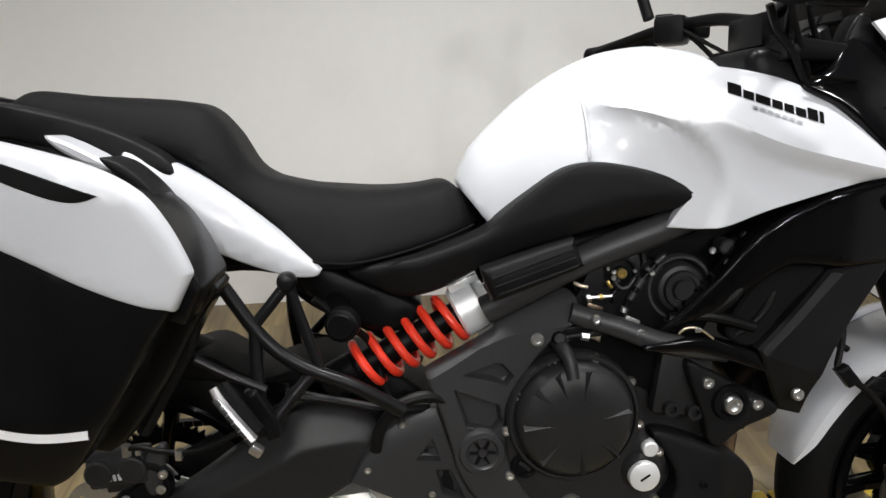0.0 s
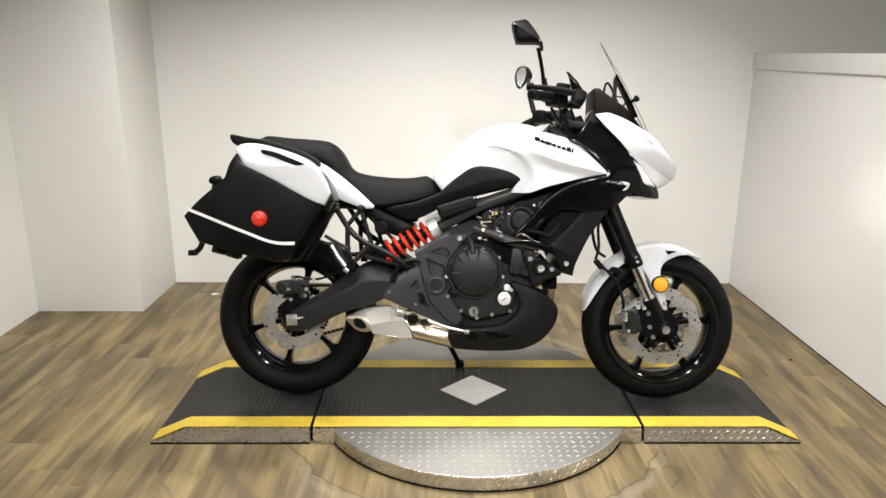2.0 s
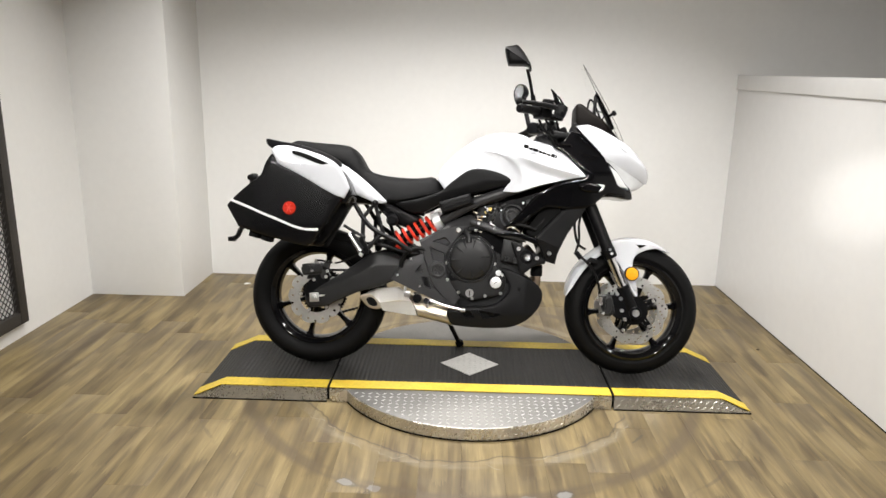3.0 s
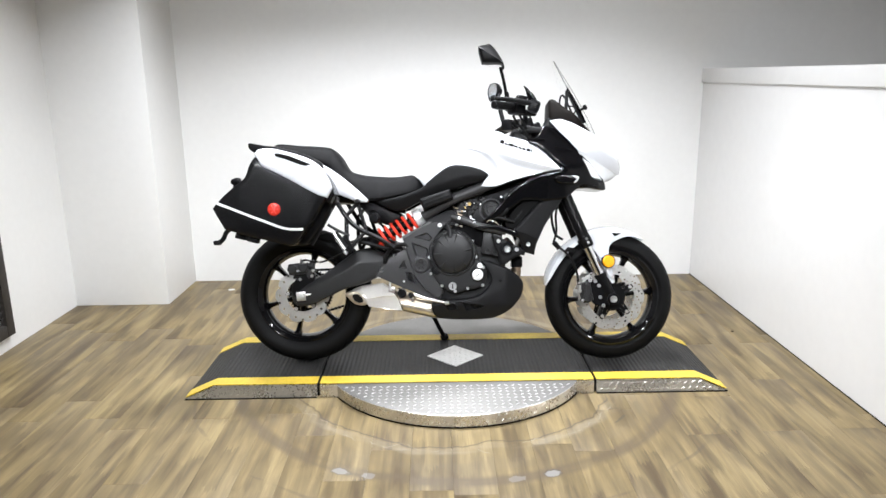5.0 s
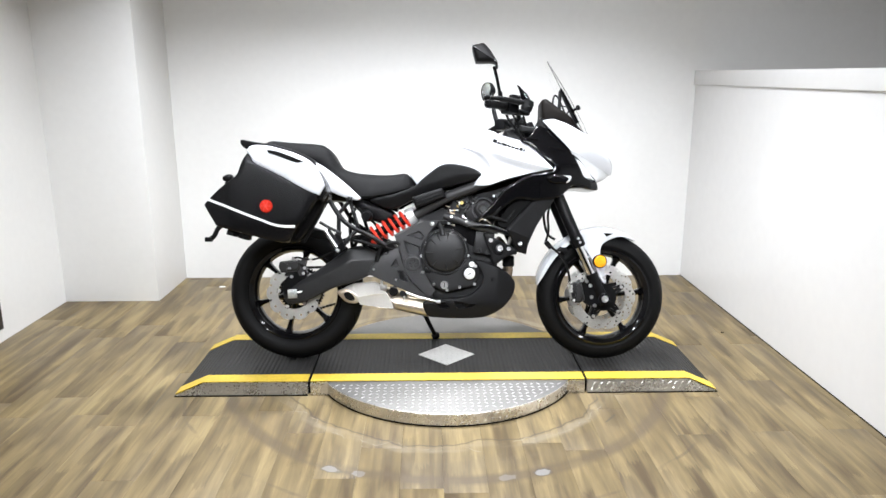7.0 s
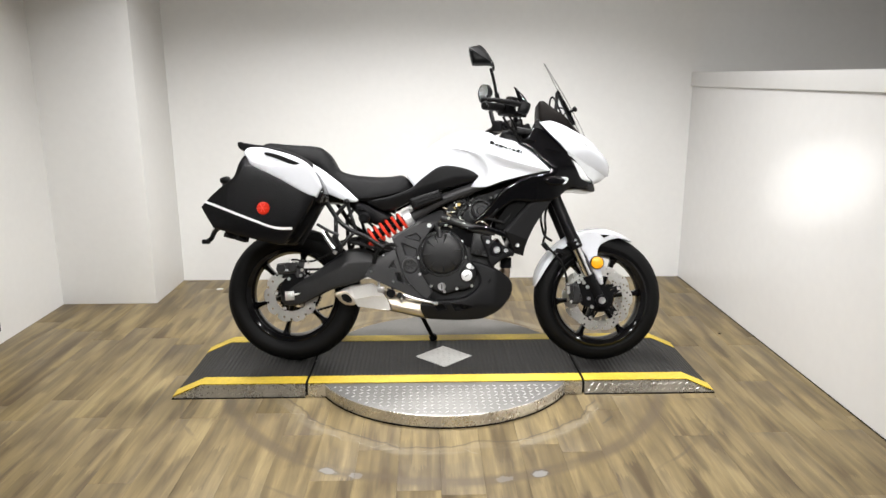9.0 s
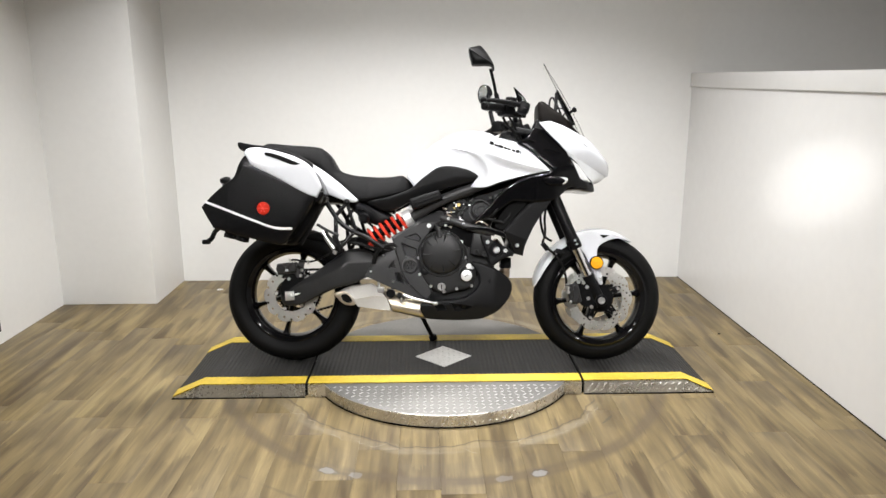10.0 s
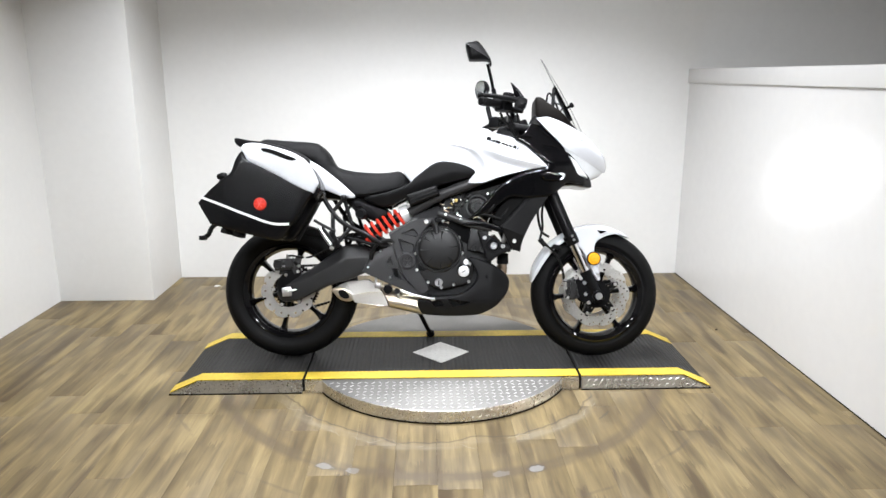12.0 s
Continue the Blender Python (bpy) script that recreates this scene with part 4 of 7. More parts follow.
part("vent_slot", slab([(1.415, 0.590), (1.462, 0.588), (1.43, 0.574)], -0.0845, -0.0875, 0.001), M_DARKGAP, guard, "black triangular vent")
part("reflector", lathe([(0, 0.010), (0.02, 0.009), (0.0265, 0.007), (0.0275, 0.004), (0.0275, -0.012)], (1.396, -0.108, 0.462), (0, -1, 0), 32), M_AMBER, guard, "round amber side reflector")
part("reflector_rim", lathe([(0.0275, 0.004), (0.030, 0.006), (0.031, 0.003), (0.031, -0.014), (0.0275, -0.014)], (1.396, -0.108, 0.462), (0, -1, 0), 32), M_BLACK, guard)
part("stay_bolt", bolt((1.418, -0.094, 0.388), 0.007, 0.006), M_ALU, guard)

# ---- brake hose on the mudguard ----
part("brake_hose", tube([(1.19, -0.06, 0.78), (1.165, -0.07, 0.68), (1.165, -0.085, 0.60), (1.150, -0.10, 0.545), (1.16, -0.112, 0.535), (1.20, -0.115, 0.505), (1.235, -0.115, 0.46), (1.255, -0.112, 0.40), (1.262, -0.110, 0.35), (1.285, -0.108, 0.325)], 0.0055, 10), M_HOSE, BIKE, "black brake hose to the caliper")
part("brake_hose", tube([(1.175, -0.03, 0.78), (1.150, -0.03, 0.68), (1.165, -0.04, 0.59), (1.20, -0.05, 0.56)], 0.006, 10), M_HOSE, BIKE)
part("hose_clip", slab([(1.195, 0.508), (1.215, 0.528), (1.245, 0.522), (1.252, 0.505), (1.242, 0.498), (1.215, 0.505)], -0.096, -0.105, 0.003), M_BLACK, BIKE)
part("hose_clip", slab([(1.14, 0.545), (1.16, 0.555), (1.185, 0.525), (1.165, 0.515)], -0.10, -0.118, 0.004), M_BLACK, BIKE)
part("hose_union", tube([(1.262, -0.110, 0.37), (1.266, -0.110, 0.34), (1.29, -0.108, 0.322)], 0.0085, 10), M_ALU, BIKE)

# ---- swingarm ----
ARM_RIDGE = [(0, 0.335), (0.1, 0.375), (0.2, 0.425), (0.27, 0.465), (0.35, 0.470), (0.5, 0.445)]
for s in (-1, 1):
    arm = part("swingarm", panel([(-0.035, 0.345), (0.03, 0.372), (0.10, 0.41), (0.19, 0.474), (0.255, 0.518), (0.315, 0.528), (0.365, 0.512), (0.41, 0.49), (0.52, 0.475), (0.54, 0.43), (0.45, 0.41), (0.37, 0.402), (0.30, 0.372), (0.20, 0.342), (0.12, 0.305), (0.05, 0.272), (-0.02, 0.268), (-0.045, 0.30)], lambda x, z: lerp(x, [(-0.05, 0.112), (0.05, 0.135), (0.25, 0.148), (0.40, 0.12), (0.55, 0.10)]) - (0.55 * max(0, z - lerp(x, ARM_RIDGE))), 0.012, 0.085, s, 0.016, lines=[[(0.01 * i, lerp(0.01 * i, ARM_RIDGE) + o) for i in range(2, 46)] for o in (-0.003, 0.003)]), M_ENGINE, BIKE, "satin black cast swingarm")
part("axle_block", box((0.003, -0.134, 0.312), (0.040, 0.016, 0.040), 0.003, Matrix.Rotation(radians(-4), 3, "Y")), M_ALU, BIKE, "square silver axle adjuster plate")
part("axle_nut", lathe([(0, 0.016), (0.008, 0.016), (0.009, 0.012), (0.0135, 0.012), (0.015, 0.009), (0.015, 0.0)], (0.003, -0.141, 0.312), (0, -1, 0), 6), M_ALU, BIKE)
part("adjuster_bolt", cyl((0.025, -0.130, 0.318), (0.055, -0.130, 0.324), 0.005, seg=8), M_ALU, BIKE)
part("inner_mudguard", panel([(0.20, 0.56), (0.30, 0.58), (0.42, 0.56), (0.48, 0.50), (0.42, 0.49), (0.34, 0.54), (0.24, 0.55), (0.10, 0.56), (0.06, 0.58), (0.12, 0.60)], lambda x, z: 0.085, 0.012, 0, -1, 0.02, both=True), M_RUBBER, BIKE)

# ---- engine ----
eng = part("engine", panel([(0.56, 0.33), (0.60, 0.30), (0.72, 0.275), (0.86, 0.28), (0.92, 0.36), (0.93, 0.50), (0.90, 0.58), (0.80, 0.62), (0.66, 0.63), (0.58, 0.58), (0.55, 0.46)], lambda x, z: 0.115, 0.02, 0, -1, 0.03, both=True), M_ENGINE, BIKE, "black painted engine crankcase")
cover = part("side_cover", panel([(0.60, 0.40), (0.585, 0.47), (0.60, 0.535), (0.645, 0.588), (0.70, 0.605), (0.755, 0.588), (0.795, 0.54), (0.812, 0.47), (0.842, 0.435), (0.842, 0.385), (0.815, 0.350), (0.76, 0.338), (0.70, 0.325), (0.645, 0.350)], lambda x, z: 0.152, 0.010, 0.10, -1, 0.02), M_ENGINE, eng, "black engine side cover")
clutch = part("clutch_cover", lathe([(0, 0.038), (0.05, 0.0365), (0.078, 0.032), (0.087, 0.025), (0.092, 0.012), (0.0925, 0.006), (0.0955, 0.006), (0.0965, 0.013), (0.101, 0.013), (0.104, 0.008), (0.105, -0.01)], (0.692, -0.150, 0.506), (0, -1, 0), 64), M_ENGINE, eng, "domed black clutch cover with radial fins")
for i, a in enumerate((78, 112, 140, 183, 10, 40, 318, 228, 276)):
    a = radians(a)
    if i in (5,):
        continue
    p0, p1 = Vector((0.692 + 0.034 * math.cos(a), -0.1865, 0.506 + 0.034 * math.sin(a))), Vector((0.692 + 0.083 * math.cos(a), -0.1775, 0.506 + 0.083 * math.sin(a)))
    bm = bmesh.new()
    d = (p1 - p0).normalized()
    w = Vector((-math.sin(a), 0, math.cos(a)))
    vs = [bm.verts.new(p) for p in (p0, p1 + w * 0.007 - d * 0.004, p1 - w * 0.006, p0 + Vector((0, -0.001, 0)), p1 + w * 0.002 + Vector((0, -0.013, 0)))]
    for t in ((0, 1, 4), (0, 4, 2), (1, 2, 4)):
        bm.faces.new([vs[i] for i in t])
    part("fin", bm, M_ENGINE, clutch)
part("oil_cap", lathe([(0, 0.007), (0.020, 0.007), (0.024, 0.005), (0.025, 0.0), (0.025, -0.02)], (0.803, -0.166, 0.407), (0, -1, 0), 28), M_SILVER, eng, "round silver filler cap with a slot")
part("cap_slot", box((0.803, -0.1735, 0.407), (0.018, 0.0016, 0.003), 0, Matrix.Rotation(radians(-35), 3, "Y")), M_DARKGAP, eng)
part("cover_boss", lathe([(0, 0.016), (0.026, 0.014), (0.034, 0.006), (0.036, 0)], (0.806, -0.150, 0.410), (0, -1, 0), 28), M_ENGINE, eng)
part("oil_plug", lathe([(0, 0.006), (0.010, 0.006), (0.0125, 0.004), (0.013, -0.012)], (0.814, -0.158, 0.448), (0, -1, 0), 20), M_SILVER, eng)
part("sight_plug", lathe([(0, 0.004), (0.012, 0.004), (0.0135, 0.006), (0.017, 0.006), (0.0185, 0.002), (0.0185, -0.01)], (0.691, -0.152, 0.356), (0, -1, 0), 24), M_ALU, eng, "round steel plug with a slotted centre")
part("plug_slot", box((0.691, -0.1572, 0.356), (0.0045, 0.0016, 0.02)), M_DARKGAP, eng)
part("side_cap", lathe([(0, 0.004), (0.014, 0.004), (0.016, 0.008), (0.020, 0.008), (0.022, 0.0)], (0.616, -0.150, 0.428), (0, -1, 0), 24), M_BLACK, eng)
part("cap_slot", box((0.616, -0.1555, 0.428), (0.022, 0.003, 0.006), 0.001, Matrix.Rotation(radians(40), 3, "Y")), M_ENGINE, eng)
for x, z in ((0.657, 0.594), (0.726, 0.598), (0.782, 0.558), (0.797, 0.488), (0.604, 0.543), (0.588, 0.486), (0.593, 0.412), (0.643, 0.358), (0.703, 0.333), (0.759, 0.346), (0.826, 0.36), (0.83, 0.44)):
    part("cover_bolt", bolt((x, -0.150, z), 0.0075, 0.008), M_ALU, eng)
part("clutch_arm", tube([(0.664, -0.13, 0.628), (0.672, -0.158, 0.618), (0.680, -0.172, 0.602), (0.684, -0.182, 0.575)], lambda t: 0.0130 - 0.003 * t, 14), M_ENGINE, eng, "black clutch release arm")
part("arm_pivot", lathe([(0, 0.012), (0.008, 0.012), (0.011, 0.008), (0.012, -0.02)], (0.668, -0.150, 0.630), (0, -1, 0.3), 18), M_BLACK, eng)
part("cable_bracket", slab([(0.668, 0.622), (0.676, 0.642), (0.696, 0.646), (0.722, 0.634), (0.738, 0.634), (0.736, 0.618), (0.724, 0.624), (0.700, 0.630), (0.684, 0.620)], -0.136, -0.142, 0.002), M_STEEL, eng, "small bent cable bracket")
part("cable_nut", cyl((0.704, -0.146, 0.6315), (0.716, -0.146, 0.6295), 0.0062, seg=6), M_ALU, eng)
part("clutch_cable_bracket", box((0.705, -0.135, 0.640), (0.07, 0.02, 0.018), 0.004, Matrix.Rotation(radians(-12), 3, "Y")), M_BLACK, eng)
part("cable_end", cyl((0.66, -0.14, 0.628), (0.745, -0.14, 0.635), 0.006, seg=10), M_BLACK, eng)
part("cylinder_head", box((0.80, 0, 0.645), (0.22, 0.25, 0.20), 0.02, Matrix.Rotation(radians(25), 3, "Y")), M_BLACK, eng, "black finned cylinder block")
part("cylinder_side", box((0.868, -0.132, 0.545), (0.085, 0.03, 0.10), 0.008, Matrix.Rotation(radians(8), 3, "Y")), M_ENGINE, eng)
for x, z in ((0.848, 0.51), (0.885, 0.503)):
    part("boss", lathe([(0, 0.003), (0.006, 0.003), (0.007, 0.012), (0.012, 0.012), (0.013, 0.0)], (x, -0.147, z), (0, -1, 0), 16), M_ENGINE, eng)
part("water_pump", lathe([(0, 0.030), (0.015, 0.030), (0.017, 0.022), (0.021, 0.022), (0.022, 0.026), (0.028, 0.026), (0.030, 0.019), (0.036, 0.017), (0.041, 0.010), (0.042, -0.02)], (0.865, -0.115, 0.697), (0, -1, 0), 32), M_ENGINE, eng, "round black cam cover cap")
part("pump_ring", lathe([(0.044, 0.0), (0.047, 0.009), (0.051, 0.009), (0.054, 0.0), (0.048, -0.01)], (0.865, -0.118, 0.697), (0, -1, 0), 32, True), M_FRAME, eng)

# ---- front engine mount plate ----
plate = part("mount_plate", panel([(0.865, 0.585), (0.90, 0.575), (0.955, 0.545), (1.005, 0.52), (1.01, 0.50), (0.96, 0.478), (0.925, 0.452), (0.905, 0.46), (0.895, 0.50)], lambda x, z: 0.168, 0.006, 0.14, -1, 0.02), M_PLASTIC, BIKE, "dark engine mounting plate")
part("mount_ring", lathe([(0.018, 0.0), (0.020, 0.009), (0.027, 0.009), (0.030, 0.0)], (0.934, -0.167, 0.523), (0, -1, 0), 24), M_BLACK, plate)
part("mount_bolt", lathe([(0, 0.008), (0.007, 0.008), (0.008, 0.014), (0.013, 0.014), (0.015, 0.010), (0.017, 0.0)], (0.936, -0.167, 0.521), (0, -1, 0), 18), M_ALU, plate, "large silver mounting bolt")
for x, z in ((0.897, 0.557), (0.977, 0.519)):
    part("plate_bolt", bolt((x, -0.167, z), 0.0095, 0.008), M_ALU, plate)

# ---- frame ----
def smooth01(t):
    t = max(0.0, min(1.0, t))
    return t * t * (3 - 2 * t)


def shrink(loop, by):
    cx, cz = sum(p[0] for p in loop) / len(loop), sum(p[1] for p in loop) / len(loop)
    return [(x + (cx - x) * by / max(0.01, math.hypot(cx - x, cz - z)), z + (cz - z) * by / max(0.01, math.hypot(cx - x, cz - z))) for x, z in loop]


def pocketed(base, loops, depth, wall):
    """base with flat-bottomed pockets sunk into it."""
    def out(x, z):
        y = base(x, z)
        for loop in loops:
            if inside((x, z), loop):
                y -= depth * smooth01(float(edge_distance([(x, z)], loop)[0]) / wall)
        return y
    return out


POCKETS = [[(0.519, 0.577), (0.572, 0.596), (0.583, 0.594), (0.601, 0.573), (0.590, 0.558), (0.565, 0.565)], [(0.507, 0.555), (0.578, 0.528), (0.582, 0.497), (0.569, 0.481), (0.526, 0.492)]]
plate_lines = [dense(p) for p in POCKETS] + [dense(shrink(p, 0.006), 0.005) for p in POCKETS]


def plate_face(x, z):
    ridge = lerp(x, [(0.46, 0.565), (0.507, 0.592), (0.548, 0.619), (0.589, 0.636), (0.63, 0.646), (0.70, 0.650)])
    return 0.150 - 0.85 * max(0, z - ridge) + 0.02 * (x - 0.5)


plate_lines.append([(0.475 + 0.008 * i, lerp(0.475 + 0.008 * i, [(0.46, 0.565), (0.507, 0.592), (0.548, 0.619), (0.589, 0.636), (0.63, 0.646), (0.70, 0.650)])) for i in range(27)])
brk = part("pivot_plate", panel([(0.464, 0.580), (0.464, 0.580), (0.507, 0.604), (0.569, 0.638), (0.579, 0.656), (0.654, 0.690), (0.685, 0.699), (0.703, 0.685), (0.700, 0.658), (0.675, 0.641), (0.644, 0.611), (0.613, 0.569), (0.592, 0.534), (0.586, 0.494), (0.588, 0.457), (0.597, 0.420), (0.624, 0.374), (0.650, 0.330), (0.650, 0.330), (0.632, 0.306), (0.609, 0.306), (0.546, 0.366), (0.515, 0.415), (0.503, 0.459), (0.485, 0.518)], pocketed(plate_face, POCKETS, 0.016, 0.004), 0.006, 0.110, -1, 0.014, lines=plate_lines), M_FRAME, BIKE, "dark grey cast frame pivot plate", 22)
part("pivot_cap", lathe([(0, 0.006), (0.006, 0.006), (0.008, 0.003), (0.022, 0.004), (0.026, 0.009), (0.034, 0.008), (0.038, 0.0), (0.038, -0.01)], (0.550, -0.150, 0.452), (0, -1, 0), 40), M_FRAME, brk, "round pivot cap with a star socket")
for i in range(6):
    a = 2 * math.pi * i / 6
    part("cap_spoke", box((0.550 + 0.014 * math.cos(a), -0.1545, 0.452 + 0.014 * math.sin(a)), (0.013, 0.004, 0.005), 0.001, Matrix.Rotation(-a, 3, "Y")), M_BLACK, brk)
part("frame_bolt", bolt((0.635, -0.152, 0.630), 0.0105, 0.006), M_ALU, brk)
GAPS = [[(0.447, 0.437), (0.474, 0.474), (0.487, 0.434)], [(0.478, 0.420), (0.503, 0.419), (0.527, 0.364), (0.488, 0.378)]]
low = part("lower_frame_plate", panel([(0.343, 0.404), (0.343, 0.404), (0.394, 0.482), (0.473, 0.519), (0.488, 0.505), (0.512, 0.430), (0.539, 0.372), (0.635, 0.305), (0.60, 0.296), (0.475, 0.345), (0.36, 0.396)], pocketed(lambda x, z: 0.138 - 0.25 * max(0, z - lerp(x, [(0.34, 0.40), (0.40, 0.462), (0.49, 0.502)])), GAPS, 0.016, 0.003), 0.005, 0.112, -1, 0.014, lines=[dense(p) for p in GAPS] + [dense(shrink(p, 0.004), 0.005) for p in GAPS]), M_FRAME, BIKE, "dark grey lower frame plate with triangular openings", 22)
# dark sheets on the pocket floors give the shade of through openings
for p in GAPS:
    part("cut_out_shade", slab(shrink(p, 0.005), -0.1215, -0.1235, 0.0004), M_DARKGAP, low, "dark sheet for the shade of an opening in the plate")
for x, z in ((0.372, 0.424), (0.472, 0.378), (0.550, 0.367), (0.428, 0.497)):
    part("plate_bolt", bolt((x, -0.136, z), 0.0055, 0.005), M_ALU, low)
for s in (-1, 1):
    part("frame_tube", tube([(0.56, s * 0.120, 0.670), (0.70, s * 0.145, 0.748), (0.835, s * 0.150, 0.800), (0.98, s * 0.12, 0.85), (1.12, s * 0.05, 0.88)], 0.0225, 18), M_FRAME, BIKE, "dark painted steel frame tube")
    part("front_frame_tube", tube([(0.688, s * 0.142, 0.668), (0.76, s * 0.152, 0.645), (0.83, s * 0.158, 0.620), (0.93, s * 0.155, 0.60)], 0.0165, 16), M_FRAME, BIKE)
for x, z in ((0.722, 0.662), (0.790, 0.638)):
    part("tube_bolt", bolt((x, -0.163, z), 0.0075, 0.008), M_ALU, BIKE)
part("mount_arm", panel([(0.80, 0.622), (0.84, 0.627), (0.890, 0.630), (0.93, 0.617), (0.972, 0.602), (0.986, 0.575), (0.967, 0.578), (0.885, 0.606), (0.80, 0.612)], lambda x, z: 0.178, 0.005, 0.14, -1, 0.02), M_GLOSSBLK, BIKE)

# ---- throttle bodies and wiring in the gap under the tank ----
part("throttle_body", lathe([(0, 0.006), (0.010, 0.006), (0.012, 0.003), (0.020, 0.002), (0.022, 0.005), (0.025, 0.004), (0.026, -0.004), (0.026, -0.04)], (0.769, -0.124, 0.724), (0, -1, 0), 24), M_BLACK, BIKE, "black throttle pulley housing")
part("pulley_screw", bolt((0.769, -0.131, 0.725), 0.0085, 0.007), M_BRASS, BIKE, "small brass pulley screw")
part("injector_rail", box((0.77, -0.09, 0.695), (0.13, 0.05, 0.07), 0.008, Matrix.Rotation(radians(-20), 3, "Y")), M_BLACK, BIKE)
part("pulley_arc", tube([(0.758, -0.133, 0.713), (0.768, -0.134, 0.702), (0.780, -0.134, 0.704), (0.790, -0.133, 0.717)], 0.0028, 8), M_FRAME, BIKE)
part("under_tube_rod", tube([(0.716, -0.142, 0.735), (0.775, -0.144, 0.755), (0.835, -0.142, 0.775)], 0.0035, 8), M_FRAME, BIKE)
rod = part("fuel_pipe", tube([(0.774, -0.132, 0.667), (0.788, -0.134, 0.692), (0.802, -0.134, 0.714), (0.838, -0.130, 0.753)], 0.0034, 8), M_BLACK, BIKE, "dark fuel pipe with metal unions")
for a, b, r in (((0.783, 0.683), (0.790, 0.695), 0.0055), ((0.794, 0.702), (0.803, 0.716), 0.0062), ((0.809, 0.727), (0.813, 0.733), 0.0070), ((0.822, 0.739), (0.836, 0.751), 0.0052)):
    part("pipe_union", cyl((a[0], -0.134, a[1]), (b[0], -0.134, b[1]), r, seg=12, bevel=0.001), M_FRAME, rod)
part("pipe_end", cyl((0.773, -0.134, 0.663), (0.776, -0.134, 0.672), 0.0062, seg=12, bevel=0.001), M_ALU, rod)
link = part("throttle_link", cyl((0.716, -0.142, 0.690), (0.752, -0.142, 0.692), 0.0024, seg=10), M_ALU, BIKE, "thin silver throttle link")
part("link_nut", cyl((0.713, -0.142, 0.689), (0.719, -0.142, 0.690), 0.0062, seg=6), M_ALU, link)
part("link_nut", cyl((0.732, -0.142, 0.691), (0.738, -0.142, 0.6915), 0.0048, seg=6), M_BRASS, link)
part("vacuum_stub", tube([(0.696, -0.13, 0.712), (0.705, -0.135, 0.708), (0.716, -0.135, 0.705)], 0.0030, 8), M_STEEL, BIKE)
part("wire_sheath", tube([(0.746, -0.137, 0.714), (0.749, -0.138, 0.709), (0.753, -0.137, 0.704)], 0.0030, 8), M_BRASS, BIKE, "short yellow wire sheath")
for x, z, r in ((0.757, 0.727, 0.0040), (0.757, 0.718, 0.0040), (0.748, 0.733, 0.0032), (0.817, 0.724, 0.0045), (0.790, 0.728, 0.0030)):
    part("body_screw", bolt((x, -0.132, z), r, 0.004), M_ALU, BIKE)
part("rail_clip", box((0.725, -0.147, 0.677), (0.024, 0.006, 0.006), 0.001, Matrix.Rotation(radians(19), 3, "Y")), M_BRONZE, BIKE)
part("rail_clip", box((0.781, -0.152, 0.656), (0.024, 0.007, 0.007), 0.001, Matrix.Rotation(radians(24), 3, "Y")), M_ALU, BIKE)
part("coolant_hose", tube([(0.940, -0.150, 0.620), (0.960, -0.156, 0.638), (0.980, -0.158, 0.658), (0.998, -0.154, 0.682), (1.008, -0.148, 0.700)], 0.0065, 10), M_HOSE, BIKE, "black coolant hose to the radiator")
part("bleed_pipe", tube([(0.844, -0.180, 0.640), (0.853, -0.182, 0.648), (0.869, -0.183, 0.649), (0.883, -0.182, 0.641), (0.897, -0.181, 0.630)], 0.0018, 8), M_STEEL, BIKE, "thin steel bleed pipe")
part("pipe_clip", box((0.871, -0.185, 0.646), (0.009, 0.005, 0.007), 0.001), M_ALU, BIKE)
part("cap_stub", cyl((0.937, -0.10, 0.760), (0.937, -0.135, 0.760), 0.013, seg=16, bevel=0.003), M_FRAME, BIKE, "grey sensor cap under the tank")
part("cap_screw", bolt((0.912, -0.130, 0.756), 0.0055, 0.004), M_ALU, BIKE)
part("sensor_pipe", cyl((0.953, -0.14, 0.783), (0.973, -0.14, 0.766), 0.0065, seg=12, bevel=0.001), M_FRAME, BIKE)
part("radiator_tank", slab([(1.008, 0.690), (1.022, 0.690), (1.036, 0.668), (1.016, 0.645), (1.008, 0.660)], -0.120, -0.140, 0.003), M_FRAME, BIKE, "dark radiator end tank")
rng = random.Random(8)
for i in range(9):
    x, z = 0.712 + 0.014 * i + rng.uniform(-0.01, 0.01), 0.69 + rng.uniform(-0.02, 0.05)
    part("wiring", tube([(x, -0.10, z - 0.03), (x + rng.uniform(-0.02, 0.03), -0.118 - rng.uniform(0, 0.010), z), (x + rng.uniform(-0.02, 0.05), -0.11, z + 0.045)], rng.choice((0.0035, 0.005, 0.006)), 8), M_HOSE, BIKE)
part("airbox", panel([(0.58, 0.76), (0.70, 0.78), (0.90, 0.83), (1.10, 0.86), (1.10, 0.76), (1.02, 0.70), (0.90, 0.66), (0.74, 0.66), (0.62, 0.68)], lambda x, z: 0.09, 0.02, 0, -1, 0.05, both=True), M_BLACK, BIKE)

# ---- shock absorber ----
A, B = Vector((0.352, -0.086, 0.570)), Vector((0.528, -0.080, 0.660))
ax = (B - A).normalized()
bm = bmesh.new()
e1 = ax.cross(Vector((0, 1, 0))).normalized()
e2 = ax.cross(e1)
turns = 6.6
pts = [A + ax * ((B - A).length * t / 120) + 0.0375 * (math.cos(2 * math.pi * turns * t / 120 + 2.2) * e1 + math.sin(2 * math.pi * turns * t / 120 + 2.2) * e2) for t in range(121)]
tube_into(bm, pts, 0.0072, 10, 1, False)
shock = part("shock_spring", bm, M_RED, BIKE, "bright red coil spring")
